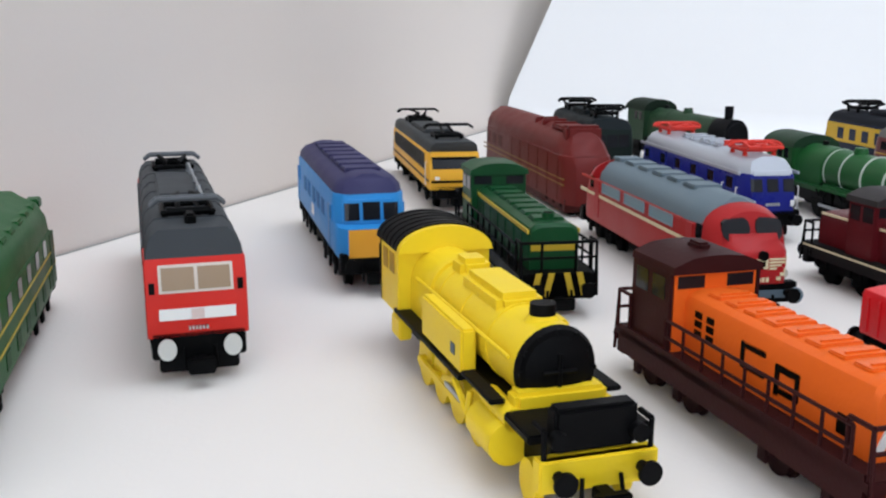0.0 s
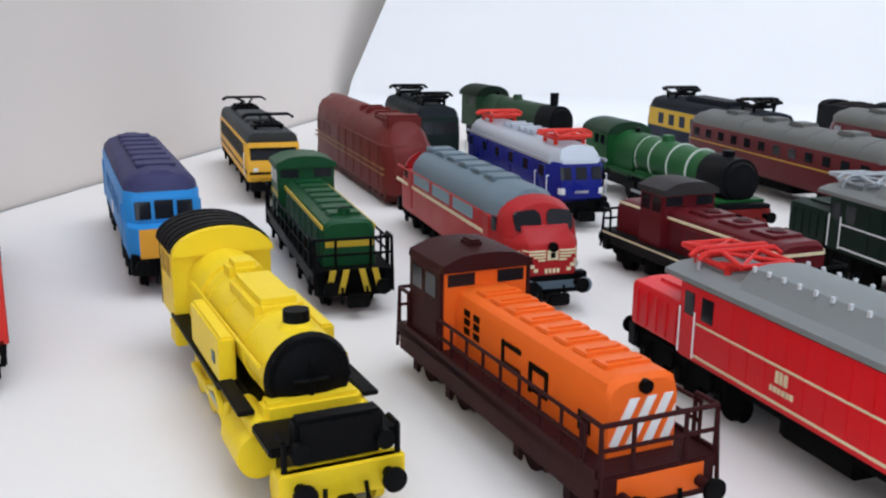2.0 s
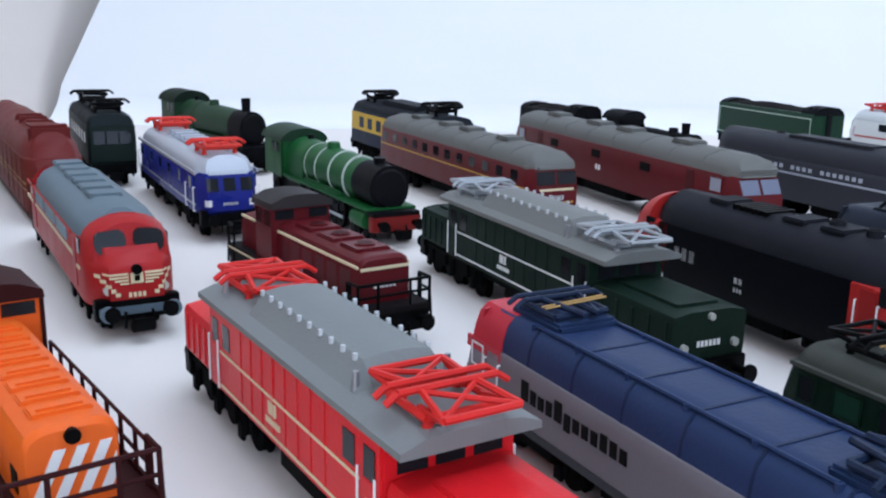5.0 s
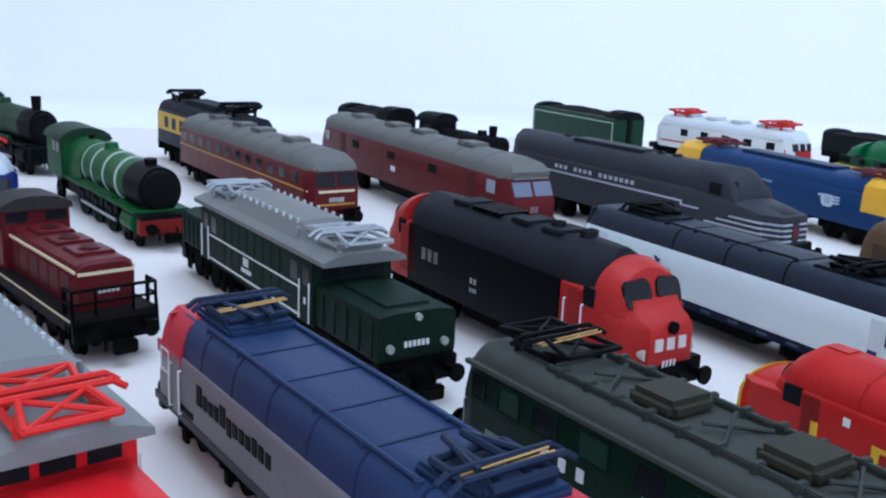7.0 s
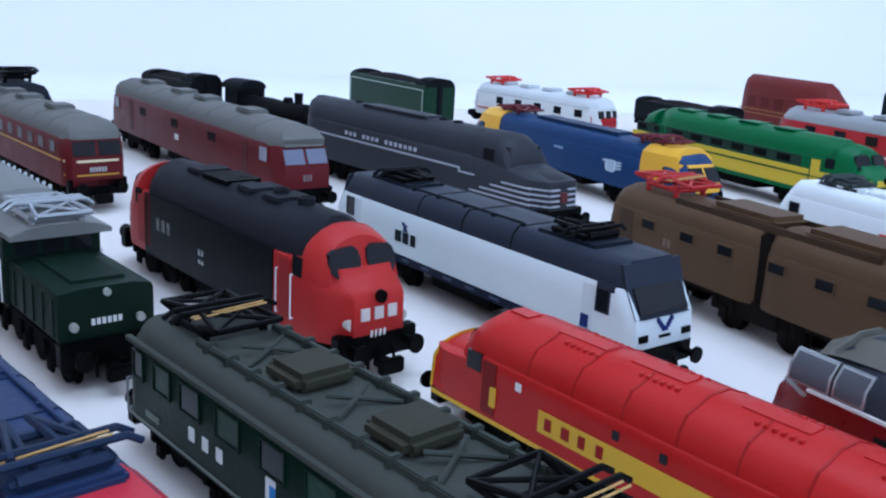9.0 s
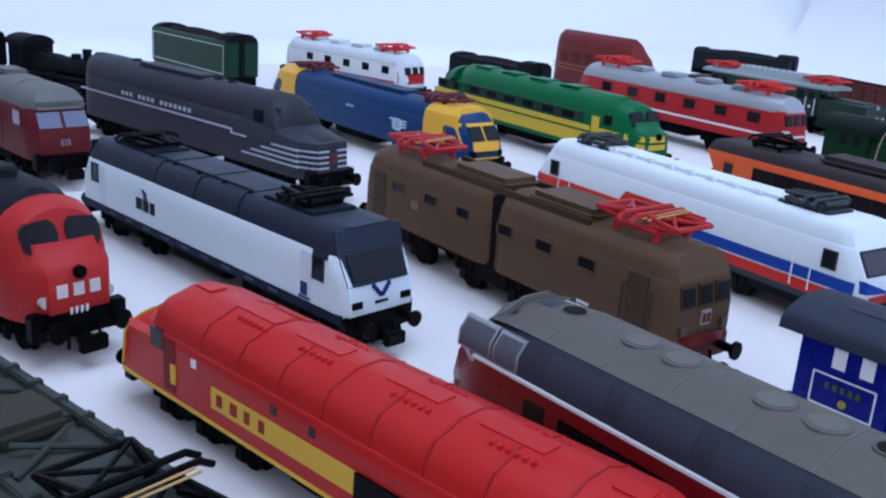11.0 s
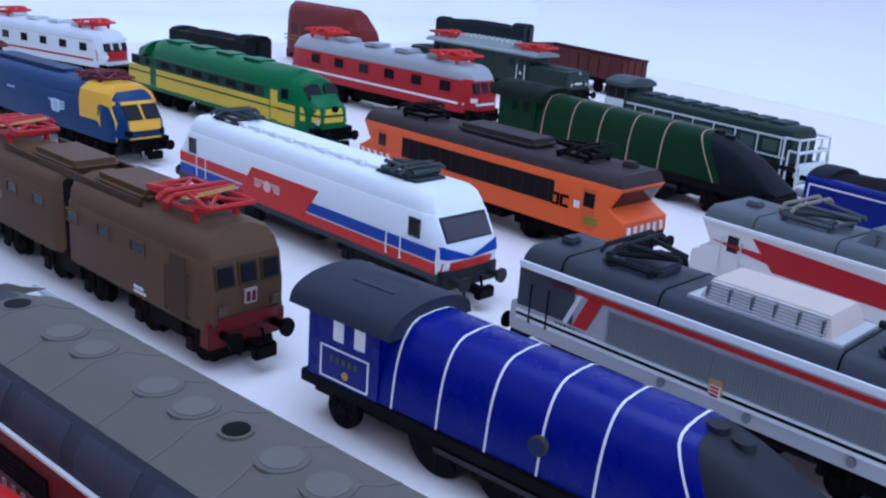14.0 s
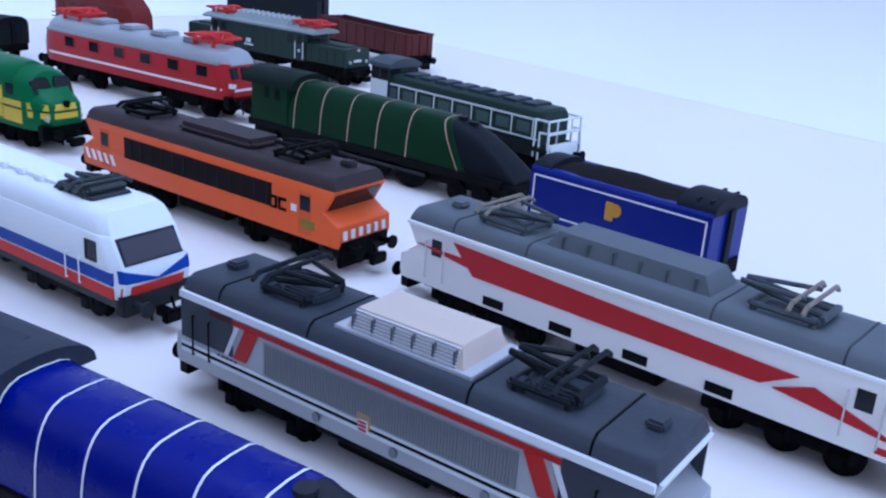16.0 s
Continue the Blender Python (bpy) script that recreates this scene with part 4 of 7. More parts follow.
def white_express_electric():
    white, dk, blue = mat("d9e0e2", 0.4, wear=0.06), mat("384050", 0.5, wear=0.2), mat("223a7c", 0.4)
    lo = Loco("electric_locomotive", "white model electric locomotive with dark grey roof", (288.5, 248.7, 0.932, 0.91, 0.942), 13.1, 102, 17.6)
    fr = ((6, 0.4), (9, 0), (13.4, 0.6), (19.6, 4.2), (23, 5.0))
    lo.hull(7.5, 18.2, 22.8, white, dk, front=fr, top=0.72, taper=0.12, depth=3)
    lo.side(1, 101, 6.2, 8.0, mat("232d45", 0.45), "sill", "dark blue sill")
    for e in (1, 0):
        lo.face(-7.9, 7.9, 13.2, 22.4, dk, "cab_mask", end=e, proud=0.25)
        lo.face(-6.6, 6.6, 14.0, 18.4, GLASS, "windscreen", end=e, proud=0.5)
        for s in (-1, 1):
            lo.face(min(s * 4.8, s * 7.2), max(s * 4.8, s * 7.2), 9.2, 10.4, BLACK, "headlight", end=e, proud=0.3)
        for k in range(4):
            for s in (-1, 1):
                a, b = sorted((s * 0.5 * k, s * (0.5 * k + 0.7)))
                lo.face(a, b, 10.6 + 0.55 * k, 11.4 + 0.55 * k, blue, "emblem", end=e, proud=0.35)
        lo.face_bars(-1.6, 9.4, 0.5, 6, 0.55, BLACK)
        u = 6.5 if e else 92.5
        lo.window(u, u + 2.8, 13.2, 17.2, dk)
        lo.side(u + (3.6 if e else -3.6), u + (6.6 if e else -0.6), 8.2, 17.4, mat("d6dde0", 0.4), "door", proud=0.06)
    lo.side(5.4, 9.6, 17.2, 18.5, dk, "cab_mask")
    for i, (g, st) in enumerate(((2.4, 1), (2.2, 0), (1.8, 2))):
        for s in (-1, 1):
            bm = bmesh.new()
            u = 74 - i * 3.1
            a, b = sorted((s * (lo.W / 2 - 0.2), s * (lo.W / 2 + 0.2)))
            box(bm, a, b, lo.y(u - g), lo.y(u), 11.0, 13.6)
            lo.add("lettering", bm, mat("1d2b33", 0.4))
    for s in (-1, 1):
        a, b = sorted((s * (lo.W / 2 - 0.2), s * (lo.W / 2 + 0.2)))
        bm = bmesh.new()
        box(bm, a, b, lo.y(69.0), lo.y(70), 13.8, 15.8, shift=1.6)
        box(bm, a, b, lo.y(70.4), lo.y(71), 13.8, 15.4, shift=-1.2)
        lo.add("emblem", bm, blue, "blue tick emblem")
    lo.side(11, 13, 9.0, 11.5, blue, "emblem", "small blue emblem")
    lo.bars(13.4, 8.3, 0.5, 5, 0.7, blue)
    for u in range(20, 90, 8):
        lo.side(u, u + 3, 6.8, 7.4, mat("596379", 0.5), "vent")
    for u, ls in ((22, 1), (82, -1)):
        lo.roofbox(u - 8, u + 8, -5.5, 5.5, 22.4, 23.4, mat("2c323d", 0.55), "pantograph_well", 0.3)
        lo.panto(u, 23.2, BLACK, 8, 6.2, "arm", None, ls, rise=1.8)
    cable_run(lo, 34, 72, -5.4, 22.6, mat("2c323d", 0.5), 5)
    for u in (34, 50, 66):
        lo.seam(u, u + 0.4, BLACK)
    lo.ends(6.0)
    lo.plough()
    lo.bogies((21, 81), 2, 18)
    lo.tank(40, 62)


def brown_articulated_electric():
    brown, under, red = mat("6b553d", 0.55, wear=0.12), mat("241e1c", 0.7), mat("b6302f", 0.42)
    dark = mat("574531", 0.55)
    lo = Loco("electric_locomotive", "brown two-part model electric locomotive with red pantographs", (345.5, 216.6, 1.114, 0.899, 1.046), 4.2, 84, 17.8)
    for k, (a, b) in enumerate(((0, 41.2), (42.8, 84))):
        lo2 = lo
        lo2.hull(7, 17.8, 22.2, brown, brown, front=((7, 0), (13, 0), (18, 0.8), (22, 2.4)) if k == 0 else ((7, 0), (22, 0.3)), rear=((7, 0), (22, 0.3)) if k == 0 else ((7, 0), (13, 0), (18, 0.8), (22, 2.4)), top=0.6, taper=0.16, depth=3, u0=a, u1=b)
    lo.front = [(7, 0), (13, 0), (18, 0.8), (22, 2.4)]
    lo.rear = lo.front
    lo.add("bellows", blk(-7.4, 7.4, lo.y(40.6), lo.y(43.4), 6, 20.6, 0.3), under)
    for u in (16, 26, 36, 48, 58, 69):
        lo.window(u, u + 3.6, 14.6, 16.4, brown)
    lo.bars(66, 12.2, 1.6, 2, 1.2, mat("8a7b6c", 0.5))
    for e in (1, 0):
        for x in (-6.9, -2.0, 2.9):
            lo.face(x, x + 4.0, 13.4, 17.0, dark, "window_frame", end=e, proud=0.3)
            lo.face(x + 0.4, x + 3.6, 13.8, 16.6, GLASS, "windscreen", end=e, proud=0.45)
        u = 5.0 if e else 75.5
        lo.side(u, u + 4.0, 7.6, 17.4, dark, "door", proud=0.2)
        lo.window(u + 0.6, u + 3.4, 13.2, 16.6)
        lo.face(-8.2, 8.2, 6.8, 8.6, mat("80262b", 0.45), "buffer_plate", "dark red buffer plate", end=e, proud=0.4)
        for s in (-1, 1):
            lo.face(s * 5.8 - 0.9, s * 5.8 + 0.9, 9.2, 10.6, mat("6b5a4c", 0.3), "headlight", end=e, proud=0.5)
    lo.face(-1.0, 1.6, 10.2, 12.6, mat("b9aaa8", 0.5), "badge", "pale square badge with dark red letters", 0.35)
    for x in (-0.7, 0.5):
        lo.face(x, x + 0.7, 10.6, 12.2, mat("6b2730", 0.5), "lettering", proud=0.5)
    lo.face_bars(-3.2, 7.3, 0.8, 8, 0.8, WHITE, 0.5)
    lo.grabs((4.2, 9.8), 8, 15, dark)
    lo.bars(19, 8.4, 0.5, 4, 0.7, WHITE)
    lo.bars(19, 7.7, 0.4, 5, 0.7, WHITE)
    for u in (28, 50):
        lo.roofbox(u - 8, u + 8, -5.6, 5.6, 21.4, 23.6, brown, "roof_hood", 1.0)
    for s in (-1, 1):
        lo.roofbox(20, 66, s * 6.2 - 0.4, s * 6.2 + 0.4, 21.0, 22.4, dark, "roof_walkway", 0.1)
    for u in (12, 72):
        lo.panto(u, 22.4, red, 8, 6.6, "diamond", band=True, rise=2.8)
    lo.ends(6.0, beam=mat("73242a", 0.5))
    lo.plough(m=under)
    lo.bogies((12, 42, 72), 2, 14, m=under)


def tricolour_electric():
    white, red, blue, dk = mat("e3e7e8", 0.38, wear=0.05), mat("cf3a27", 0.4), mat("2a55ad", 0.4), mat("4f5557", 0.6)
    lo = Loco("electric_locomotive", "white, red and blue model electric locomotive", (400.5, 221.3, 1.051, 0.937, 0.981), 1.3, 94, 17.6)
    fr = ((6, 0.8), (9.6, 0), (12.4, 0.4), (18.6, 3.8), (23, 6.0))
    lo.hull(7, 18.6, 22.6, white, white, front=fr, top=0.72, taper=0.14, depth=3)
    lo.side(2, 92, 7.2, 9.4, red, "stripe", "red lower band")
    lo.side(2, 42, 9.8, 12.2, blue, "stripe", "blue band")
    lo.side(60, 92, 7.4, 9.8, blue, "stripe", "blue band", 0.25)
    lo.side(60, 92, 10.4, 12.8, red, "stripe", "red band", 0.25)
    for s in (-1, 1):
        bm = bmesh.new()
        a, b = sorted((s * (lo.W / 2 - 0.2), s * (lo.W / 2 + 0.3)))
        box(bm, a, b, lo.y(42.5), lo.y(66.5), 7.4, 15.4, shift=-5.5)
        lo.add("flank_panel", bm, red, "slanted red flank panel")
        a, b = sorted((s * (lo.W / 2 - 0.1), s * (lo.W / 2 + 0.45)))
        bm = bmesh.new()
        for k in range(4):
            box(bm, a, b, lo.y(50.2), lo.y(53.6 - k * 0.5), 12.8 - k * 0.55, 13.1 - k * 0.55)
            box(bm, a, b, lo.y(56.2 + k * 0.5), lo.y(59.6), 12.8 - k * 0.55, 13.1 - k * 0.55)
        box(bm, a, b, lo.y(53.6), lo.y(56.2), 10.8, 13.4, 0.5)
        lo.add("winged_emblem", bm, mat("e2c9c4", 0.45), "pale winged emblem")
    for e in (1, 0):
        lo.face(-8.0, 8.0, 7.4, 9.6, red, "stripe", end=e, proud=0.25)
        for k in range(12):
            for s in (-1, 1):
                a, b = sorted((s * (0.68 * k), s * (0.68 * k + 0.7)))
                lo.face(a, b, 9.9 + 0.05 * k, 10.2 + 0.24 * k, blue, "stripe", end=e, proud=0.28)
        lo.face(-6.8, 6.8, 13.4, 18.0, mat("3c3f44", 0.4), "window_frame", end=e, proud=0.2)
        lo.face(-6.4, 6.4, 13.8, 17.6, mat("5d5a63", 0.1), "windscreen", end=e, proud=0.4)
        u = 6.4 if e else 85
        lo.window(u, u + 2.6, 13.6, 17.0, dk)
    lo.grabs((11, 15, 80, 84), 8, 13)
    bm = bmesh.new()
    rings = []
    for u in (20, 82):
        rings.append([(x, lo.y(u), z) for x, z in ((-3.6, 22), (-3.6, 23.4), (3.6, 23.4), (3.6, 22))])
    lo.add("roof_duct", loft(bm, rings), white)
    for u in range(28, 80, 6):
        lo.roofbox(u, u + 2.4, -4.6, -2.6, 22.4, 23.8, white, "roof_rib", 0.3)
    for u, ls in ((18, 1), (78, -1)):
        lo.roofbox(u - 6, u + 6, -4.8, 4.8, 22.3, 23.2, dk, "pantograph_well", 0.4)
        lo.panto(u, 23, mat("4b5150", 0.55), 7, 5.2, "arm", None, ls, rise=1.8)
    lo.side(1, 93, 5.8, 7.2, dk, "sill")
    lo.ends(6.0, mat("3a3d40", 0.55))
    lo.bogies((20, 74), 2, 17, m=mat("2f3234", 0.65))
    lo.tank(38, 56, m=mat("2f3234", 0.65))


def broken_nose(name, label, rear, head, L, body, roofm, zc=11.0):
    """Electric with a forward-leaning, broken-nose cab."""
    lo = Loco(name, label, rear, head, L, 17.6)
    fr = ((6, 0.6), (8, 0), (zc + 0.5, 0.2), (zc + 1.2, 1.8), (zc + 3, 4.6), (19.0, 1.6), (19.3, 1.8), (23, 3.4))
    lo.hull(6.6, 19.0, 21.8, body, roofm, front=fr, top=0.78)
    for e in (1, 0):
        lo.face(-7.6, 7.6, zc + 3.0, 18.0, GLASS, "windscreen", end=e, proud=0.25)
    lo.ends(6.2)
    lo.plough()
    return lo


def orange_electric():
    org, roof = mat("e27026", 0.4), mat("4c4243", 0.6, wear=0.2)
    lo = broken_nose("electric_locomotive", "orange model electric locomotive with dark brown roof", (452.1, 210.2, 1.039, 0.965, 0.997), 0.5, 90, org, roof)
    lo.side(20, 72, 11.6, 17.0, mat("2b2527", 0.6), "louvre_band", "black louvre band")
    for u in range(21, 72, 4):
        lo.side(u, u + 0.5, 11.6, 17.0, mat("3a3335", 0.6), "slat", proud=0.3)
    for e in (1, 0):
        for k in range(6):
            x = -7.4 + k * 2.6
            lo.face(x, x + 1.2, 8.4, 10.4, WHITE, "warning_stripe", end=e, proud=0.25)
        u = 8.4 if e else 78.6
        lo.window(u, u + 3, 13.0, 16.4)
        lo.side(u - 0.4, u + 3.4, 7.6, 17.4, mat("d66a24", 0.45), "door", proud=0.05)
    for k in range(5):
        lo.side(76 + k * 2.6, 77.2 + k * 2.6, 8.4, 11.0, WHITE, "warning_stripe", rake=1.2)
    lo.side(12.4, 14.0, 12.2, 13.8, WHITE, "label_plate")
    lo.side(7, 11, 9.0, 11.0, mat("9a8a2e", 0.45), "number_plate")
    for s in (-1, 1):
        bm = bmesh.new()
        a, b = sorted((s * (lo.W / 2 - 0.1), s * (lo.W / 2 + 0.3)))
        for u0, u1, z0, z1 in ((15.4, 17.6, 11.4, 12.1), (15.4, 17.6, 13.7, 14.4), (17.2, 17.9, 11.4, 14.4), (18.2, 18.9, 11.4, 14.4), (18.2, 20.4, 13.7, 14.4), (18.6, 20.2, 11.4, 12.0)):
            box(bm, a, b, lo.y(u0), lo.y(u1), z0, z1, 0.15)
        lo.add("emblem", bm, BLACK, "black rounded company emblem")
    lo.roofbox(30, 56, -5.4, 5.4, 21.2, 24.0, roof, "roof_hood", 1.2)
    for u, ls in ((19, 1), (72, -1)):
        lo.panto(u, 22, BLACK, 8, 6.4, "arm", None, ls, rise=2.8)
    lo.roofbox(6, 9, 1, 4, 21.4, 23.2, roof, "horn")
    lo.bogies((21, 69), 2, 15)
    lo.tank(36, 54)


def silver_electric():
    sil, dk, red = mat("b4b6b9", 0.34, metal=0.25), mat("4d525b", 0.5, wear=0.15), mat("b5302a", 0.42)
    lo = broken_nose("electric_locomotive", "silver and dark grey model electric locomotive with red flashes", (397, 99.6, 0.826, 0.931, 0.981), 1.6, 100, sil, dk)
    lo.side(2, 98, 18.2, 19.3, mat("dfe2e4", 0.3), "eaves_stripe", "white eaves line", 0.4)
    lo.side(10, 90, 16.8, 17.7, red, "stripe", "thin dark red line")
    lo.side(2, 16, 11.4, 18.0, dk, "cab_side")
    lo.side(84, 98, 11.4, 18.0, dk, "cab_side")
    for s in (-1, 1):
        for u, d in ((16, 3.0), (80.5, -3.0)):
            a, b = sorted((s * (lo.W / 2 - 0.2), s * (lo.W / 2 + 0.3)))
            lo.add("flash", blk(a, b, lo.y(u), lo.y(u + 3.2), 11.4, 16.8, shift=d), red, "slanted red flash")
            lo.add("flash", blk(a, b, lo.y(u + (-2.6 if u < 50 else 4.6)), lo.y(u + (-1.6 if u < 50 else 5.6)), 11.4, 16.8, shift=d), mat("d4d6d8", 0.4))
    for u0, u1 in ((23, 76),):
        lo.side(u0, u1, 10.8, 16.2, mat("a2a4a7", 0.4, metal=0.3), "louvre_panel", "ribbed silver louvre panel", 0.2)
        n = int((u1 - u0) / 0.6)
        for s in (-1, 1):
            bm = bmesh.new()
            a, b = sorted((s * (lo.W / 2), s * (lo.W / 2 + 0.36)))
            for i in range(n):
                box(bm, a, b, lo.y(u0 + i * 0.6), lo.y(u0 + i * 0.6 + 0.3), 11.0, 16.0)
            lo.add("rib", bm, mat("9a9da0", 0.35, metal=0.5))
    lo.side(2, 98, 9.6, 10.1, BLACK, "stripe", proud=0.22)
    lo.side(2, 98, 10.1, 10.6, mat("dcdfe1", 0.35), "stripe", proud=0.22)
    lo.side(2, 98, 8.9, 9.5, mat("dcdfe1", 0.35), "stripe", proud=0.22)
    lo.bars(88, 9.7, 1.1, 5, 1.1, BLACK, 0.55)
    lo.side(51, 53.6, 9.6, 12.0, mat("c9a227", 0.4), "crest", "red, white and yellow shield", 0.35)
    lo.side(51.3, 53.3, 9.2, 11.0, WHITE, "crest_half", proud=0.5)
    for k in range(3):
        lo.side(51.5, 53.1, 9.4 + k * 0.6, 9.7 + k * 0.6, red, "crest_bar", proud=0.65)
    for u in (28, 46, 63):
        for s in (-1, 1):
            x = s * (lo.W / 2 + 0.1)
            lo.add("round_cap", disc((x, lo.y(u), 8.0), (x + s * 0.3, lo.y(u), 8.0), 0.8, 14), mat("8a8d90", 0.35, metal=0.5))
    lo.side(8, 14, 7.6, 8.8, red, "arrow_mark", "red arrow mark")
    lo.grabs((90, 94.4, 5.6, 10), 9, 15.6, BLACK)
    lo.window(91, 93.6, 13, 17)
    lo.window(6.4, 9, 13, 17)
    # bright louvred roof housing
    chrome = mat("e6e8ea", 0.3, metal=0.35)
    plate = lo.roofbox(34, 62, -6.6, 6.6, 21.6, 22.3, mat("c6c8ca", 0.4, metal=0.3), "roof_plate", 0.1)
    bm = bmesh.new()
    loft(bm, [[(-5.8, lo.y(u), 22.2), (-4.6, lo.y(v), 25.2), (4.6, lo.y(v), 25.2), (5.8, lo.y(u), 22.2)] for u, v in ((36, 37.4), (60, 58.6))])
    lo.add("roof_housing", bm, mat("cfc3b6", 0.45), "pale roof housing with chrome louvres")
    for s in (-1, 1):
        for i in range(6):
            bm = bmesh.new()
            z = 22.5 + i * 0.45
            x = s * (5.85 - (z - 22.2) * 0.4)
            box(bm, min(x, x + s * 0.35), max(x, x + s * 0.35), lo.y(37.4), lo.y(58.6), z, z + 0.22)
            lo.add("louvre", bm, chrome)
        for i in range(6):
            u = 37.6 + i * 4.15
            lo.add("louvre_post", blk(min(s * 5.2, s * 6.0), max(s * 5.2, s * 6.0), lo.y(u), lo.y(u + 0.4), 22.2, 24.6), mat("6d7074", 0.4))
    for u, ls in ((23, 1), (76, -1)):
        lo.roofbox(u - 6, u + 2, -3.2, 3.2, 21.6, 23.4, dk, "pantograph_base", 0.4)
        lo.panto(u, 22, mat("33373b", 0.55), 9, 6.6, "arm", None, ls, rise=3.6)
        for s in (-1, 1):
            lo.roofbox(u + 3, u + 6.4, s * 3.4 - 1.3, s * 3.4 + 1.3, 21.6, 23.2, dk, "insulator_box", 0.5)
    for u in (12, 33, 66, 88):
        lo.seam(u, u + 0.35, BLACK)
    lo.roofbox(5, 8, -1.6, 1.6, 21.6, 23.0, dk, "horn")
    lo.roofbox(92, 95, -1.6, 1.6, 21.6, 23.0, dk, "horn")
    for e in (1, 0):
        lo.face(-8, 8, 8, 10.6, mat("b9bcc0", 0.35), "nose_panel", end=e, proud=0.3)
        lo.face(-8.2, 8.2, 17.4, 19.2, mat("dfe2e4", 0.3), "visor", end=e, proud=0.6)
        for s in (-1, 1):
            lo.face(s * 6.4 - 0.8, s * 6.4 + 0.8, 9.0, 10.2, red, "tail_light", end=e, proud=0.5)
    lo.bogies((22, 78), 2, 16)
    lo.tank(40, 60)
    for s in (-1, 1):
        lo.add("air_pipe", disc((s * 7.2, lo.y(34), 5.6), (s * 7.2, lo.y(64), 5.6), 0.9, 10), BLACK)


def white_red_electric():
    white, grey, red = mat("dcdad6", 0.4, wear=0.08), mat("70767b", 0.6, wear=0.15), mat("b32730", 0.4)
    lo = broken_nose("electric_locomotive", "white model electric locomotive with grey roof and red flank", (452.2, 98.7, 0.951, 0.962, 0.973), -3, 106, white, grey)
    lo.side(2, 104, 18.6, 19.2, WHITE, "gutter", proud=0.4)
    for s in (-1, 1):
        a, b = sorted((s * (lo.W / 2 - 0.2), s * (lo.W / 2 + 0.22)))
        bm = bmesh.new()
        y = lo.y
        v = [(y(26), 12.0), (y(86), 12.0), (y(91.5), 17.6), (y(20), 15.2)]
        loft(bm, [[(a, q, z) for q, z in v], [(b, q, z) for q, z in v]])
        lo.add("flank_panel", bm, red, "tapered red flank panel")
        for v in ([(y(24), 12.0), (y(17.5), 14.4), (y(2.5), 9.6)], [(y(87.5), 13.4), (y(88.8), 15.0), (y(101), 15.0)]):
            bm = bmesh.new()
            loft(bm, [[(a, q, z) for q, z in v], [(b, q, z) for q, z in v]])
            lo.add("flash", bm, red, "red pointed flash")
    lo.window(8.5, 11.3, 13.4, 16.8)
    lo.window(94.6, 97.2, 13.4, 16.8)
    lo.grabs((6.8, 12.4, 93.6, 98.4), 8.4, 16, mat("c9c7c2", 0.4))
    lo.side(4, 7, 7.6, 8.7, red, "marking")
    for u in (30, 46, 62, 78):
        lo.side(u, u + 5, 7.2, 9.0, BLACK, "vent")
    for e in (1, 0):
        lo.face(-8, -4.5, 12.3, 13.8, red, "flash", end=e, proud=0.3)
        lo.face(4.5, 8, 12.3, 13.8, red, "flash", end=e, proud=0.3)
    bm = bmesh.new()
    loft(bm, [[(-5.4, lo.y(u), 21.6), (-4.2, lo.y(v), 24.8), (4.2, lo.y(v), 24.8), (5.4, lo.y(u), 21.6)] for u, v in ((38, 40), (72, 70))])
    lo.add("roof_housing", bm, grey)
    for i in range(6):
        lo.roofbox(41 + i * 5.4, 41.4 + i * 5.4, -5.3, 5.3, 21.8, 24.2, mat("62686d", 0.6), "housing_rib", 0.0)
    for u, ls in ((26, 1), (83, -1)):
        lo.panto(u, 22, mat("5b6165", 0.55), 10, 6.6, "arm", mat("8a8375", 0.5), ls, rise=3.4)
        lo.roofbox(u - 3, u + 4, -2.6, 2.6, 21.6, 23.2, grey, "pantograph_base", 0.4)
    for u in (14, 36, 74, 92):
        lo.seam(u, u + 0.35, mat("4f5458", 0.6))
    lo.roofbox(96, 99, -1.6, 1.6, 21.6, 23.0, grey, "horn")
    lo.bogies((22, 84), 3, 20)
    lo.tank(44, 62)


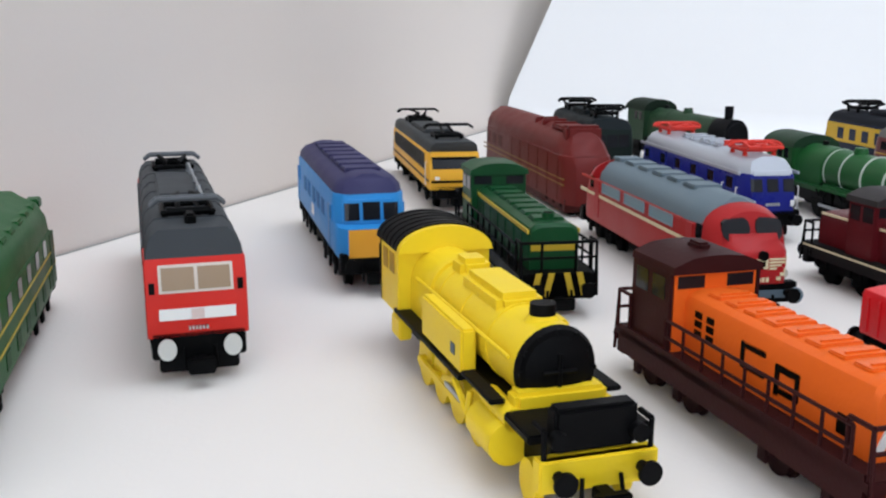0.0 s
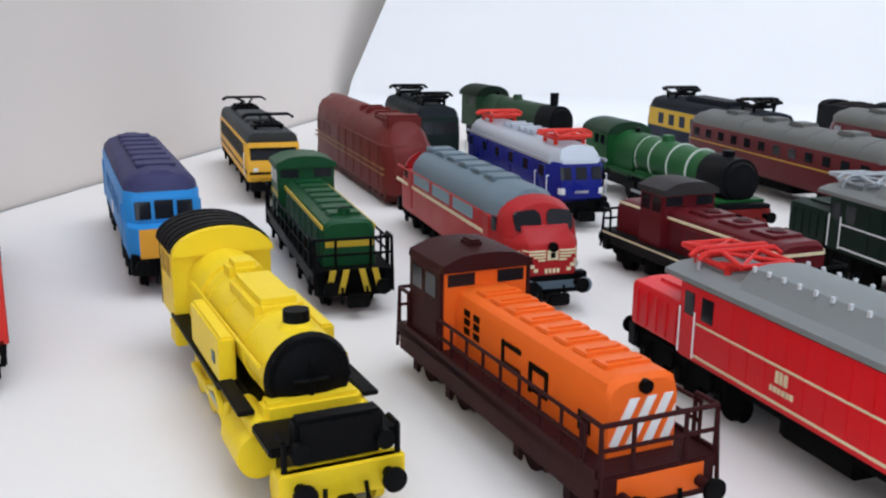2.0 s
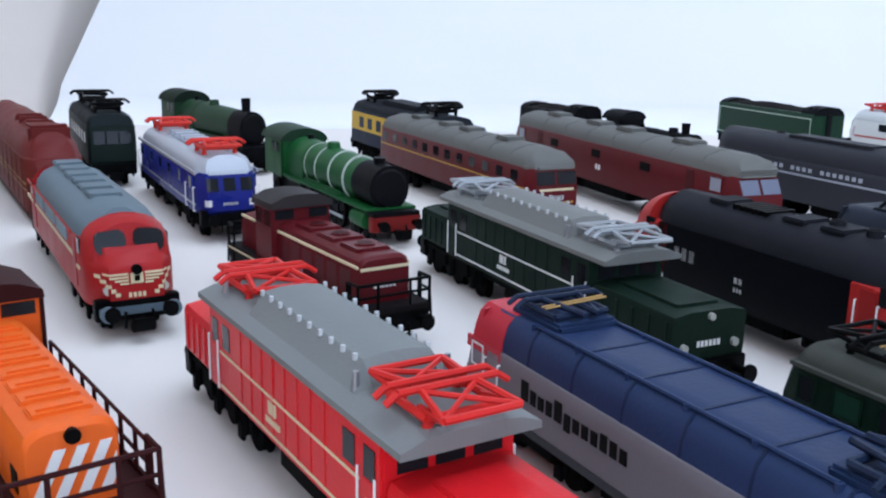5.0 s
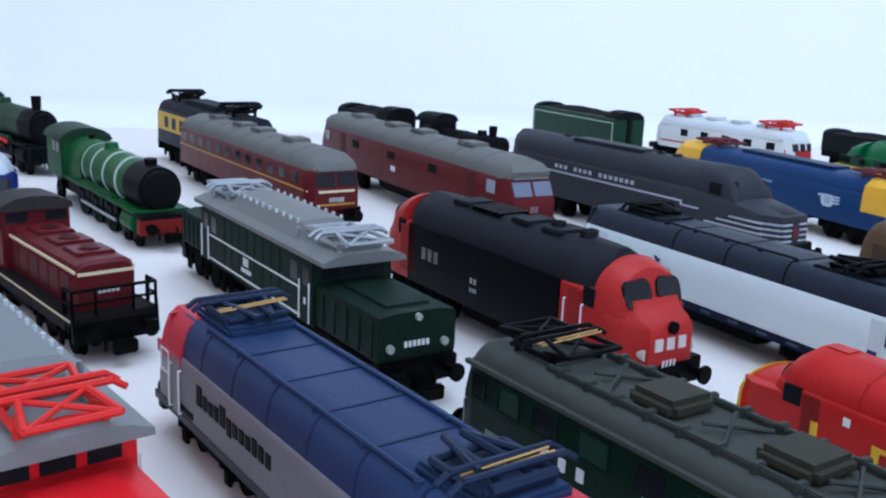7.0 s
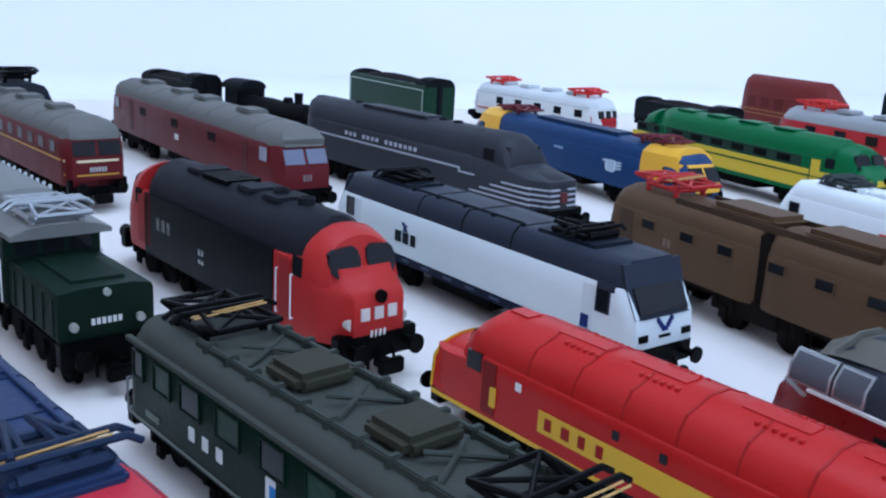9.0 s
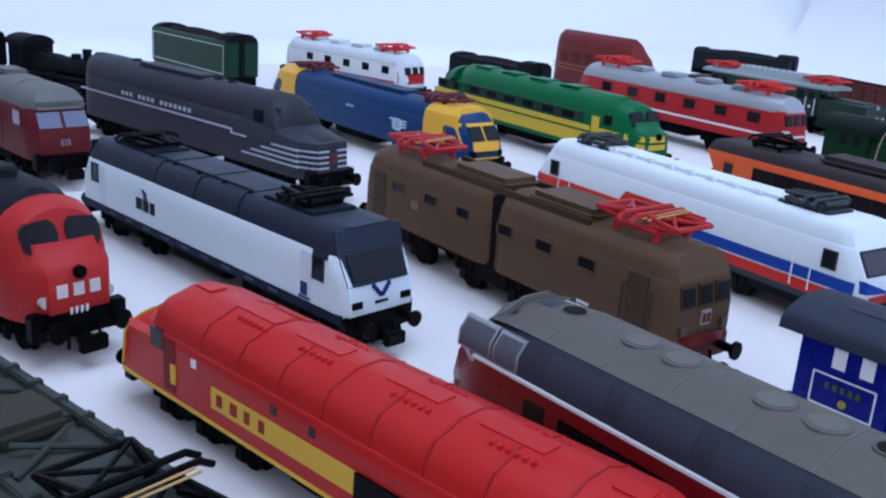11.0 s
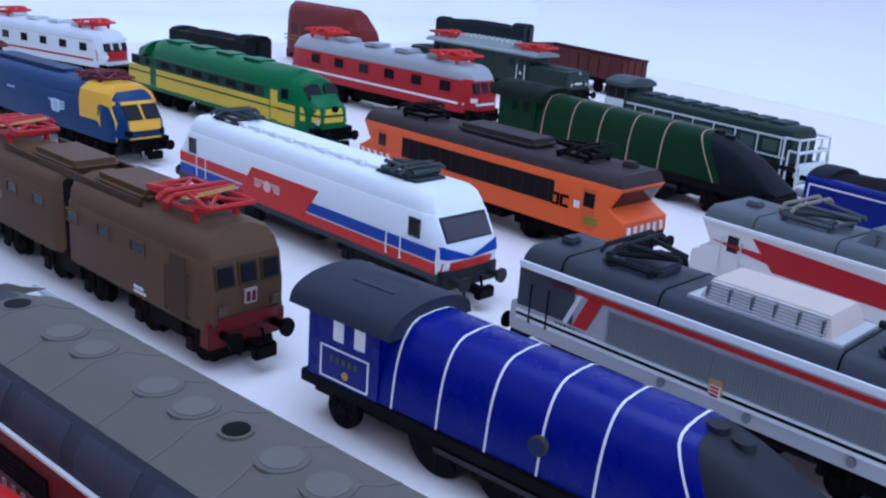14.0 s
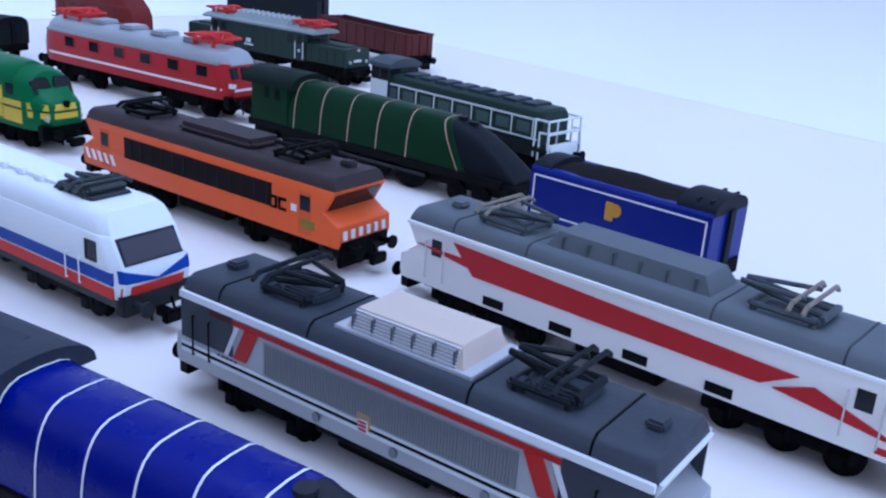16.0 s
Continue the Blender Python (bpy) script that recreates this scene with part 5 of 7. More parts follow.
def blue_yellow_electric():
    blue, yel, mar = mat("1f4a78", 0.42), mat("e6b92e", 0.4), mat("6f2b38", 0.5)
    lo = Loco("electric_locomotive", "blue model electric locomotive with yellow cab ends", (387.9, 379.2, 1.14, 0.959, 0.956), 6.4, 108, 17.6)
    fr = ((6, 0.6), (9, 0), (13, 0.6), (19, 4.4), (23, 8.5))
    lo.hull(6.4, 17.6, 22.8, blue, blue, front=fr, top=0.6, taper=0.3, depth=6)
    for e in (1, 0):
        rings = []
        for u, q in ((4.0, 0.87), (6.5, 0.97), (10.5, 1.015), (19, 1.015)):
            w = lo.W / 2 * q
            half = [(-w, 7.0 if u < 10 else 12.0), (-w, 17.6), (-w * 0.93, 20.6), (-w * 0.6, 22.7), (-w * 0.2, 23.1)]
            rings.append([(x, (lo.y(u + (max(0, z - 15) * 0.42 if u < 10 else 0)) if e else lo.y(108 - u - (max(0, z - 15) * 0.42 if u < 10 else 0))), z) for x, z in half + [(-x, z) for x, z in half[::-1]]])
        lo.add("cab", loft(bmesh.new(), rings), yel, "yellow cab")
        lo.face(-8.0, 8.0, 7, 18.6, yel, "cab_front", "yellow cab front", 0.3, e)
        for s in (-1, 1):
            a, b = sorted((s * 0.5, s * 5.8))
            lo.face(a, b, 13.6, 17.8, GLASS, "windscreen", end=e, proud=0.55)
            lo.face(s * 5.8 - 0.9, s * 5.8 + 0.9, 9.0, 10.6, BLACK, "headlight", end=e, proud=0.5)
        lo.face_bars(-2.4, 9.4, 0.9, 6, 0.8, mat("5a4a20", 0.5))
        u = 9.5 if e else 95.5
        lo.window(u, u + 3, 13.6, 17.0)
    for s in (-1, 1):
        bm = bmesh.new()
        a, b = sorted((s * (lo.W / 2 - 0.1), s * (lo.W / 2 + 0.25)))
        for k in range(3):
            box(bm, a, b, lo.y(27), lo.y(35 - k), 14.2 - k * 1.0, 14.8 - k * 1.0, shift=-0.6)
        box(bm, a, b, lo.y(29), lo.y(33), 11.0, 15.0, 0.6)
        lo.add("winged_emblem", bm, mat("c9d6e2", 0.45), "pale winged emblem")
    lo.bars(58, 14.4, 0.8, 5, 0.9, mat("9fb4cc", 0.5))
    for u, ls in ((19, 1), (88, -1)):
        lo.panto(u, 22.8, mar, 8, 6.2, "diamond", None, ls, rise=2.0)
    lo.roofbox(34, 74, -4, 4, 22.2, 23.6, mat("2a4668", 0.5), "roof_box", 0.5)
    lo.ends(6.0)
    lo.bogies((22, 86), 3, 18)
    lo.tank(44, 64)


def red_silver_electric(rear, head, L, label, white=False):
    red, roof, pan = mat("b32d33", 0.38), mat("b0b3b6", 0.4, metal=0.3), mat("cc3a32", 0.45)
    body = mat("dcdedd", 0.4) if white else red
    roofm = mat("d6dadb", 0.4) if white else roof
    lo = Loco("electric_locomotive", label, rear, head, L, 17.6)
    lo.hull(7.0, 17.6, 21.8, body, roofm, front=((7, 0), (12, 0), (17.6, 1.4), (22, 4)), top=0.6, taper=0.32, depth=7)
    lo.side(4, L - 4, 17.2, 18.0, roofm, "gutter")
    line = red if white else WHITE
    lo.side(5, L - 5, 9.6, 10.3, line, "stripe")
    for e in (1, 0):
        lo.face(-8, 8, 17.2, 18.2, roofm, "gutter", end=e)
        lo.face(-8, 8, 9.6, 10.3, line, "stripe", end=e)
        if white:
            lo.face(-8, 8, 10.4, 14.0, red, "nose_panel", "red lower front", end=e)
        for x in (-6.3, -1.6, 3.1):
            lo.face(x, x + 3.2, 13.4, 16.6, GLASS, "windscreen", end=e, proud=0.3)
        for s in (-1, 1):
            lo.face(s * 6 - 0.8, s * 6 + 0.8, 10.6, 12, WHITE, "headlight", end=e, proud=0.4)
    for u in range(8, int(L) - 10, 12):
        lo.window(u, u + 4.5, 13.0, 16.2, body)
    for u in range(16, int(L) - 16, 14):
        lo.roofbox(u, u + 7, -4.6, 4.6, 21.2, 23.0, roofm, bev=0.8)
    for u in (13, L - 13):
        lo.panto(u, 22.0, pan, 7.5, 6.4, "diamond", rise=2.6)
    lo.ends(6.2)
    lo.bogies((18, L - 18), 2, 15)
    lo.tank(L / 2 - 9, L / 2 + 9)


# ---- hood units, crocodiles, steam engines, tenders ----
def railing(lo, side, u0, u1, z0, z1, m, posts, x=None):
    """A walkway railing: two bars on posts."""
    x = (lo.W / 2 - 0.3 if x is None else x) * side
    for i in range(posts):
        u = u0 + (u1 - u0) * i / (posts - 1)
        lo.add("railing_post", rod(bmesh.new(), (x, lo.y(u), z0), (x, lo.y(u), z1), 0.28), m)
    for z in (z1, (z0 + z1) / 2):
        lo.add("railing_bar", rod(bmesh.new(), (x, lo.y(u0), z), (x, lo.y(u1), z), 0.28), m)


def end_railing(lo, e, z0, z1, m, depth=3):
    u = (lambda v: v) if e else (lambda v: lo.L - v)

    def bar(p, q, r):
        lo.add("end_railing", rod(bmesh.new(), p, q, r), m)
    w = lo.W / 2 - 0.4
    for x in (-w, -w * 0.45, w * 0.45, w):
        bar((x, lo.y(u(0.6)), z0), (x, lo.y(u(0.6)), z1), 0.33)
    bar((-w, lo.y(u(0.6)), z1), (w, lo.y(u(0.6)), z1), 0.33)
    bar((-w, lo.y(u(0.6)), (z0 + z1) / 2), (w, lo.y(u(0.6)), (z0 + z1) / 2), 0.28)
    for s in (-1, 1):
        bar((s * w, lo.y(u(0.6)), z1), (s * w, lo.y(u(depth + 2)), z1), 0.33)
        bar((s * w, lo.y(u(depth + 2)), z1), (s * w, lo.y(u(depth + 2)), z0 - 3), 0.33)
        bar((s * w, lo.y(u(-0.4)), z0 - 4.5), (s * w, lo.y(u(0.6)), z1 - 1), 0.33)


def hood_loco(name, label, rear, head, L, hood, cabm, roofm, foot, cab, long_z=18.5, cab_z=23.5, hw=11.0, W=17.4, short=True):
    """Road switcher: footplate, long hood before the cab, cab, short hood behind. cab: its span in u."""
    lo = Loco(name, label, rear, head, L, W)
    lo.taper, lo.depth = 0, 0
    lo.front = lo.rear = [(0, 0)]
    lo.add("footplate", blk(-W / 2, W / 2, lo.y(0), lo.y(L), 7.2, 8.8, 0.2), foot)
    lo.add("valance", blk(-W / 2 + 0.4, W / 2 - 0.4, lo.y(3), lo.y(L - 3), 5.6, 7.4), foot)

    def hoodlet(nm, u0, u1, zt, m, slope=0.8):
        h = hw / 2
        rings = []
        for u, k in ((u0, 0), (u0 + slope, 1), (u1 - 0.01, 1), (u1, 1)):
            t = zt - (0.7 if k == 0 else 0)
            c = h - (0.3 if k == 0 else 0)
            half = [(-c, 8.6), (-c, t - 2.2), (-c + 0.5, t - 0.9), (-c + 1.6, t - 0.2), (-c * 0.4, t)]
            rings.append([(x, lo.y(u), z) for x, z in half + [(-x, z) for x, z in half[::-1]]])
        lo.add(nm, loft(bmesh.new(), rings), m)
    hoodlet("long_hood", 4.5, cab[0], long_z, hood)
    if short:
        hoodlet("short_hood", cab[1], L - 3.5, long_z - 1.5, hood)
    cw = W / 2 - 1.2
    lo.add("cab", blk(-cw, cw, lo.y(cab[0]), lo.y(cab[1]), 8.4, cab_z - 2.6, 0.3), cabm)
    h = [(-cw - 0.5, cab_z - 2.8), (-cw - 0.3, cab_z - 1.6), (-cw * 0.6, cab_z - 0.3), (-cw * 0.2, cab_z)]
    lo.add("cab_roof", loft(bmesh.new(), [[(x, lo.y(u), z) for x, z in h + [(-x, z) for x, z in h[::-1]]] for u in (cab[0] - 0.8, cab[1] + 0.8)]), roofm)
    for s in (-1, 1):
        a, b = sorted((s * (cw - 0.3), s * (cw + 0.1)))
        mid = (cab[0] + cab[1]) / 2
        for u0, u1 in ((cab[0] + 0.9, mid - 0.5), (mid + 0.5, cab[1] - 0.9)):
            lo.add("window", blk(a, b, lo.y(u0), lo.y(u1), cab_z - 6.6, cab_z - 3.4), GLASS)
        for e, u in ((-1, cab[0]), (1, cab[1])):
            a, b = sorted((s * 2.0, s * (cw - 0.8)))
            lo.add("windscreen", blk(a, b, lo.y(u) - 0.12, lo.y(u) + 0.12, cab_z - 5.2, cab_z - 3.2), GLASS)
    lo.hw = hw
    return lo


def orange_hood():
    org, mar = mat("e6761f", 0.42, wear=0.06), mat("4a2526", 0.5, wear=0.15)
    lo = hood_loco("diesel_shunter", "orange model diesel shunter with maroon cab and railings", (105.9, 194.8, 0.911, 0.985, 0.988), 27.3, 68, org, org, mar, mar, (50, 63), 18.8, 24.2, 10.4, short=False)
    lo.add("cab_side", blk(-8.0, -7.4, lo.y(50), lo.y(63.2), 8.6, 21.6), mar)
    lo.add("cab_side", blk(7.4, 8.0, lo.y(50), lo.y(63.2), 8.6, 21.6), mar)
    for s in (-1, 1):
        for u in (51.6, 57.4):
            a, b = sorted((s * 7.9, s * 8.12))
            lo.add("window", blk(a, b, lo.y(u), lo.y(u + 4.2), 17.0, 20.6), GLASS)
        railing(lo, s, 4, 50, 8.8, 14.2, mar, 9)
        lo.add("walkway_valance", blk(min(s * 8.3, s * 8.7), max(s * 8.3, s * 8.7), lo.y(1), lo.y(66), 4.6, 9.4), mar)
    for e in (1, 0):
        end_railing(lo, e, 8.8, 15.0, mar)
    # diagonal white stripes on the hood front
    lo.W2 = 10.4
    y0 = lo.y(4.5)
    for k in range(5):
        bm = bmesh.new()
        x0 = -4.9 + k * 2.5
        v = [(x0, 10.0), (x0 + 1.3, 10.0), (x0 + 4.2, 16.0), (x0 + 2.9, 16.0)]
        q = []
        for x, z in v:
            q.append((max(-4.7, min(4.7, x)), z if abs(x) <= 4.7 else (z - (abs(x) - 4.7) * 2.0 if x > 0 else z + (abs(x) - 4.7) * 2.0)))
        loft(bm, [[(x, y0 - 0.18, z) for x, z in q], [(x, y0 + 0.5, z) for x, z in q]])
        lo.add("warning_stripe", bm, WHITE)
    lo.add("exhaust", disc((0, y0 + 0.4, 17.4), (0, y0 - 0.7, 17.4), 0.9, 14), BLACK)
    w = 5.2
    for s in (-1, 1):
        bm = bmesh.new()
        a, b = sorted((s * (w - 0.2), s * (w + 0.15)))
        for u0, u1, z0, z1 in ((27, 33, 14.6, 15.6), (27, 33, 11.6, 12.6), (32.2, 33.4, 11.6, 15.6), (23.6, 24.8, 10.4, 14.6), (19.6, 24.8, 13.8, 14.9), (19.6, 24.8, 10.8, 11.8), (19, 20.2, 10.8, 14.9)):
            box(bm, a, b, lo.y(u0), lo.y(u1), z0, z1, 0.2)
        lo.add("emblem", bm, BLACK, "black rounded company emblem")
        bm = bmesh.new()
        for u in (41, 44.5):
            for z in (12.5, 14.0, 15.4):
                box(bm, a, b, lo.y(u), lo.y(u + 2), z, z + 1.0)
        lo.add("grille", bm, BLACK)
        lo.add("hatch", blk(a, b, lo.y(8), lo.y(11), 10.4, 13.0), BLACK)
    for u in range(8, 48, 5):
        lo.roofbox(u, u + 3.6, -3.4, 3.4, 18.5, 19.1, org, "hood_hatch", 0.2)
        lo.roofbox(u + 1, u + 1.4, -2.5, 2.5, 18.9, 19.4, org, "hood_rib", 0.0)
    lo.roofbox(54, 58, -1.2, 1.2, 23.8, 25.2, mar, "horn", 0.4)
    lo.add("lower_front", blk(-6.5, 6.5, lo.y(-0.2), lo.y(1.4), 4.6, 8.6, 0.3), org)
    lo.ends(6.0, mar, BLACK)
    lo.bogies((15, 53), 2, 14, m=mat("3a2022", 0.65))
    lo.tank(27, 41, m=mat("3a2022", 0.65))


def green_hood():
    grn, yel = mat("1f5a34", 0.42), mat("cdb22c", 0.45)
    lo = hood_loco("diesel_shunter", "green model diesel shunter with yellow stripes and railings", (61.4, 287.6, 0.934, 0.962, 1.042), 20.9, 76, grn, grn, grn, BLACK, (58, 70), 18.0, 23.8, 11.4)
    for s in (-1, 1):
        railing(lo, s, 4, 58, 8.8, 14.0, BLACK, 9)
        for z in (16.0,):
            lo.add("stripe", blk(min(s * 5.5, s * 5.85), max(s * 5.5, s * 5.85), lo.y(5), lo.y(58), z, z + 0.8), yel)
        lo.add("stripe", blk(min(s * 7.2, s * 7.62), max(s * 7.2, s * 7.62), lo.y(58.4), lo.y(69.6), 14, 15), yel)
    for e in (1, 0):
        end_railing(lo, e, 8.8, 15.0, BLACK)
    for k in range(4):
        s = -1 if k < 2 else 1
        x = (2.2, 5.0)[k % 2] * s
        bm = bmesh.new()
        loft(bm, [[(x, y, 4.4), (x + s * 1.3, y, 4.4), (x + s * 0.1, y, 9.0), (x - s * 1.2, y, 9.0)] for y in (lo.y(-0.25), lo.y(0.4))])
        lo.add("warning_stripe", bm, yel)
    lo.add("hood_stripe", blk(-5.2, 5.2, lo.y(4.5) - 0.15, lo.y(4.6), 12.6, 13.8), yel)
    lo.add("front_apron", blk(-7, 7, lo.y(0), lo.y(1.6), 3.6, 9.0, 0.2), BLACK)
    for u in range(9, 56, 7):
        lo.roofbox(u, u + 5, -3.6, 3.6, 17.6, 18.5, grn, "hood_hatch", 0.3)
    lo.vent(10, 0, 18.0, 1.4, grn, h=1.4)
    for s in (-1, 1):
        for u in range(10, 54, 8):
            lo.add("hood_door", blk(min(s * 5.4, s * 5.85), max(s * 5.4, s * 5.85), lo.y(u), lo.y(u + 6), 9.6, 15.4), mat("1b5030", 0.5))
    lo.ends(6.0)
    lo.bogies((16, 60), 2, 14)
    lo.tank(30, 46)


def maroon_hood():
    mar = mat("6e1f28", 0.38)
    lo = hood_loco("diesel_shunter", "maroon model diesel shunter with grey cab roof", (148.5, 270.5, 0.918, 0.928, 1.035), 24.5, 70, mar, mar, mat("454141", 0.6), mat("2a2526", 0.6), (44, 54), 17.6, 23.2, 12.0)
    for s in (-1, 1):
        for u0, u1 in ((5, 44), (54, 66)):
            lo.add("stripe", blk(min(s * 5.8, s * 6.15), max(s * 5.8, s * 6.15), lo.y(u0), lo.y(u1), 15.4, 15.9), CREAM)
        lo.add("stripe", blk(min(s * 8.5, s * 8.75), max(s * 8.5, s * 8.75), lo.y(1), lo.y(69), 8.0, 8.4), CREAM)
        for u in range(8, 42, 6):
            lo.add("hood_door", blk(min(s * 5.8, s * 6.1), max(s * 5.8, s * 6.1), lo.y(u), lo.y(u + 4.6), 9.6, 14.6), mat("64202a", 0.45))
        railing(lo, s, 0.5, 5, 8.8, 13.4, BLACK, 2)
    lo.add("stripe", blk(-5.6, 5.6, lo.y(4.5) - 0.15, lo.y(4.8), 15.0, 15.6), CREAM)
    bm = bmesh.new()
    for k in range(6):
        box(bm, -2.6 + k * 0.9, -2.0 + k * 0.9, lo.y(4.5) - 0.2, lo.y(4.7), 11.6, 12.6)
    lo.add("lettering", bm, WHITE)
    for e in (1, 0):
        end_railing(lo, e, 8.8, 13.4, BLACK, 2)
    for u in (9, 20, 31):
        lo.roofbox(u, u + 8, -4, 4, 17.2, 18.1, mar, "hood_hatch", 0.3)
        lo.vent(u + 4, 0, 18.1, 2.2, mar, mat("4d181f", 0.5), 0.3)
    lo.roofbox(57, 60, -2, 2, 15.6, 18.4, mat("b9bcc0", 0.3, metal=0.6), "horn", 0.4)
    lo.ends(6.0)
    lo.bogies((15, 55), 2, 13)
    lo.tank(28, 42)


def white_railed_hood():
    grn, wht = mat("33473f", 0.5, wear=0.2), mat("d5dad8", 0.45)
    lo = hood_loco("diesel_locomotive", "dark green model diesel locomotive with white end railings", (569.9, 216.2, 0.97, 0.989, 1.1), -6.5, 90, grn, grn, mat("5a6266", 0.6), mat("2c302f", 0.6), (76, 86), 19.0, 23.6, 13.4)
    for s in (-1, 1):
        x0, x1 = sorted((s * 6.5, s * 6.85))
        lo.add("stripe", blk(x0, x1, lo.y(6), lo.y(76), 15.6, 16.2), wht)
        lo.add("stripe", blk(x0, x1, lo.y(6), lo.y(76), 10.0, 10.5), wht)
        for u in range(8, 74, 9):
            lo.add("hood_door", blk(x0, x1, lo.y(u), lo.y(u + 0.5), 10.5, 15.6), wht)
            lo.add("louvre", blk(x0, x1, lo.y(u + 1.5), lo.y(u + 7), 11.5, 14.6), mat("5a6b66", 0.5))
        lo.add("cab_panel", blk(min(s * 7.2, s * 7.7), max(s * 7.2, s * 7.7), lo.y(76.6), lo.y(85.6), 9, 16.6), wht)
    end_railing(lo, 1, 8.8, 16.5, wht, 4)
    end_railing(lo, 1, 6.0, 13.0, wht, 2)
    lo.add("front_apron", blk(-7.4, 7.4, lo.y(-0.1), lo.y(1.2), 4, 9.4, 0.2), wht)
    for u in range(10, 74, 8):
        lo.roofbox(u, u + 6, -4.4, 4.4, 18.6, 19.7, mat("4a5357", 0.6), "hood_hatch", 0.3)
    lo.ends(6.0)
    lo.bogies((19, 71), 3, 17)
    lo.tank(36, 54)


def crocodile(label, rear, head, L, body, roofm, pan, line, lamps=None, silver_pan=False, low=9.0):
    """Articulated electric with a tall centre body and a lower bonnet at each end."""
    lo = Loco("crocodile_locomotive", label, rear, head, L, 17.4)
    c0, c1 = L * 0.24, L * 0.83
    lo.taper, lo.depth = 0, 0
    lo.front = lo.rear = [(0, 0)]
    w = lo.W / 2
    for nm, a, b in (("bonnet", 1.0, c0 - 0.3), ("bonnet", c1 + 0.3, L - 1.0)):
        half = [(-w + 0.8, 8.0), (-w + 0.6, 9), (-w + 0.6, 14.6), (-w + 1.0, 15.4), (-w * 0.5, 15.9)]
        rings = [[(x, lo.y(u), z) for x, z in half + [(-x, z) for x, z in half[::-1]]] for u in (a, b)]
        bo = lo.add(nm, loft(bmesh.new(), rings), body)
        n = 5
        for i in range(n):
            u = a + (b - a) * (i + 0.3) / n
            for s in (-1, 1):
                lo.add("rib", blk(min(s * (w - 0.9), s * (w - 0.35)), max(s * (w - 0.9), s * (w - 0.35)), lo.y(u), lo.y(u + 0.6), 8.6, 14.4), body, parent=bo)
        lo.add("bonnet_lid", blk(-4.6, 4.6, lo.y(a + 3), lo.y(b - 3), 15.6, 16.3, 0.2), body, parent=bo)
    bm = bmesh.new()
    box(bm, -w, w, lo.y(c0), lo.y(c1), 7.4, 19.6, 0.35)
    lo.add("body", bm, body)
    half = [(-w - 0.25, 19.5), (-w - 0.2, 20.3), (-w * 0.72, 21.2), (-w * 0.3, 21.6)]
    lo.add("roof", loft(bmesh.new(), [[(x, lo.y(u), z) for x, z in half + [(-x, z) for x, z in half[::-1]]] for u in (c0 - 4.5, c1 + 4.5)]), roofm)
    half = [(-w * 0.78, 21.0), (-w * 0.52, 24.0), (-w * 0.2, 24.4)]
    m0, m1 = c0 + 12.5, c1 - 12.5
    lo.add("roof_hood", loft(bmesh.new(), [[(x * k, lo.y(u), z if k == 1 else z - (z - 21) * 0.85) for x, z in half + [(-x, z) for x, z in half[::-1]]] for u, k in ((m0 - 2.5, 0.99), (m0, 1), (m1, 1), (m1 + 2.5, 0.99))]), roofm)
    bm = bmesh.new()
    for s in (-1, 1):
        for i in range(10):
            u = m0 + 1 + (m1 - m0 - 2) * i / 9
            box(bm, s * 4.9 - 0.25, s * 4.9 + 0.25, lo.y(u), lo.y(u + 0.5), 23.6, 24.4)
    lo.add("roof_rivet", bm, mat("d2d4d6", 0.4))
    for u in (c0 + 6, c1 - 6):
        lo.panto(u - (4 if u < L / 2 else -4), 21.4, pan, 8.0, 6.4, "diamond", rise=2.6)
        for s in (-1, 1):
            lo.add("insulator", disc((s * 6.2, lo.y(u + 5), 20.5), (s * 6.2, lo.y(u + 5), 23.4), 0.6, 10, 0.35), SILVER)
    for s in (-1, 1):
        for u, wd in ((c0 + 1.4, 2.6), (c0 + 6.2, 3.0), (c1 - 9.2, 3.0), (c1 - 4.2, 2.6)):
            a, b = sorted((s * (w - 0.2), s * (w + 0.1)))
            lo.add("window", blk(a, b, lo.y(u), lo.y(u + wd), 14.6, 18.2), GLASS)
        for u in (c0 + 1.2, c1 - 4.4):
            a, b = sorted((s * (w - 0.2), s * (w + 0.16)))
            lo.add("door", blk(a, b, lo.y(u), lo.y(u + 3.0), 8.4, 14.4), body)
        for z, t in ((8.4, 0.35), (13.6, 0.3)) if line else ():
            a, b = sorted((s * (w - 0.2), s * (w + 0.2)))
            lo.add("stripe", blk(a, b, lo.y(c0 + 5), lo.y(c1 - 5), z, z + t), line)
        n = 9
        for i in range(1, n):
            u = c0 + 10 + (c1 - c0 - 20) * i / n
            a, b = sorted((s * (w - 0.2), s * (w + 0.12)))
            lo.add("panel_seam", blk(a, b, lo.y(u), lo.y(u + 0.3), 8.8, 19.2), body)
        for u in (c0 + 0.7, c0 + 4.8, c1 - 5.0, c1 - 0.9):
            lo.rail([(s * (w + 0.45), u, 8.2), (s * (w + 0.45), u, 15.5)], WHITE, 0.17)
    for e, u in ((1, c0), (0, c1)):
        for x in (-6.8, -2.0, 3.0):
            lo.add("windscreen", blk(x, x + 3.8, lo.y(u) - 0.15, lo.y(u) + 0.15, 15.9, 19.0), GLASS)
        ye = lo.y(1.0) if e else lo.y(L - 1.0)
        sg = -1 if e else 1
        for s in (-1, 1):
            lo.add("headlight", disc((s * 5.6, ye, 10.2), (s * 5.6, ye + sg * 0.7, 10.2), 0.72, 14), mat("b3b4ac", 0.3))
        lo.add("headlight", disc((0, ye, 15.0), (0, ye + sg * 0.7, 15.0), 0.6, 14), mat("b3b4ac", 0.3))
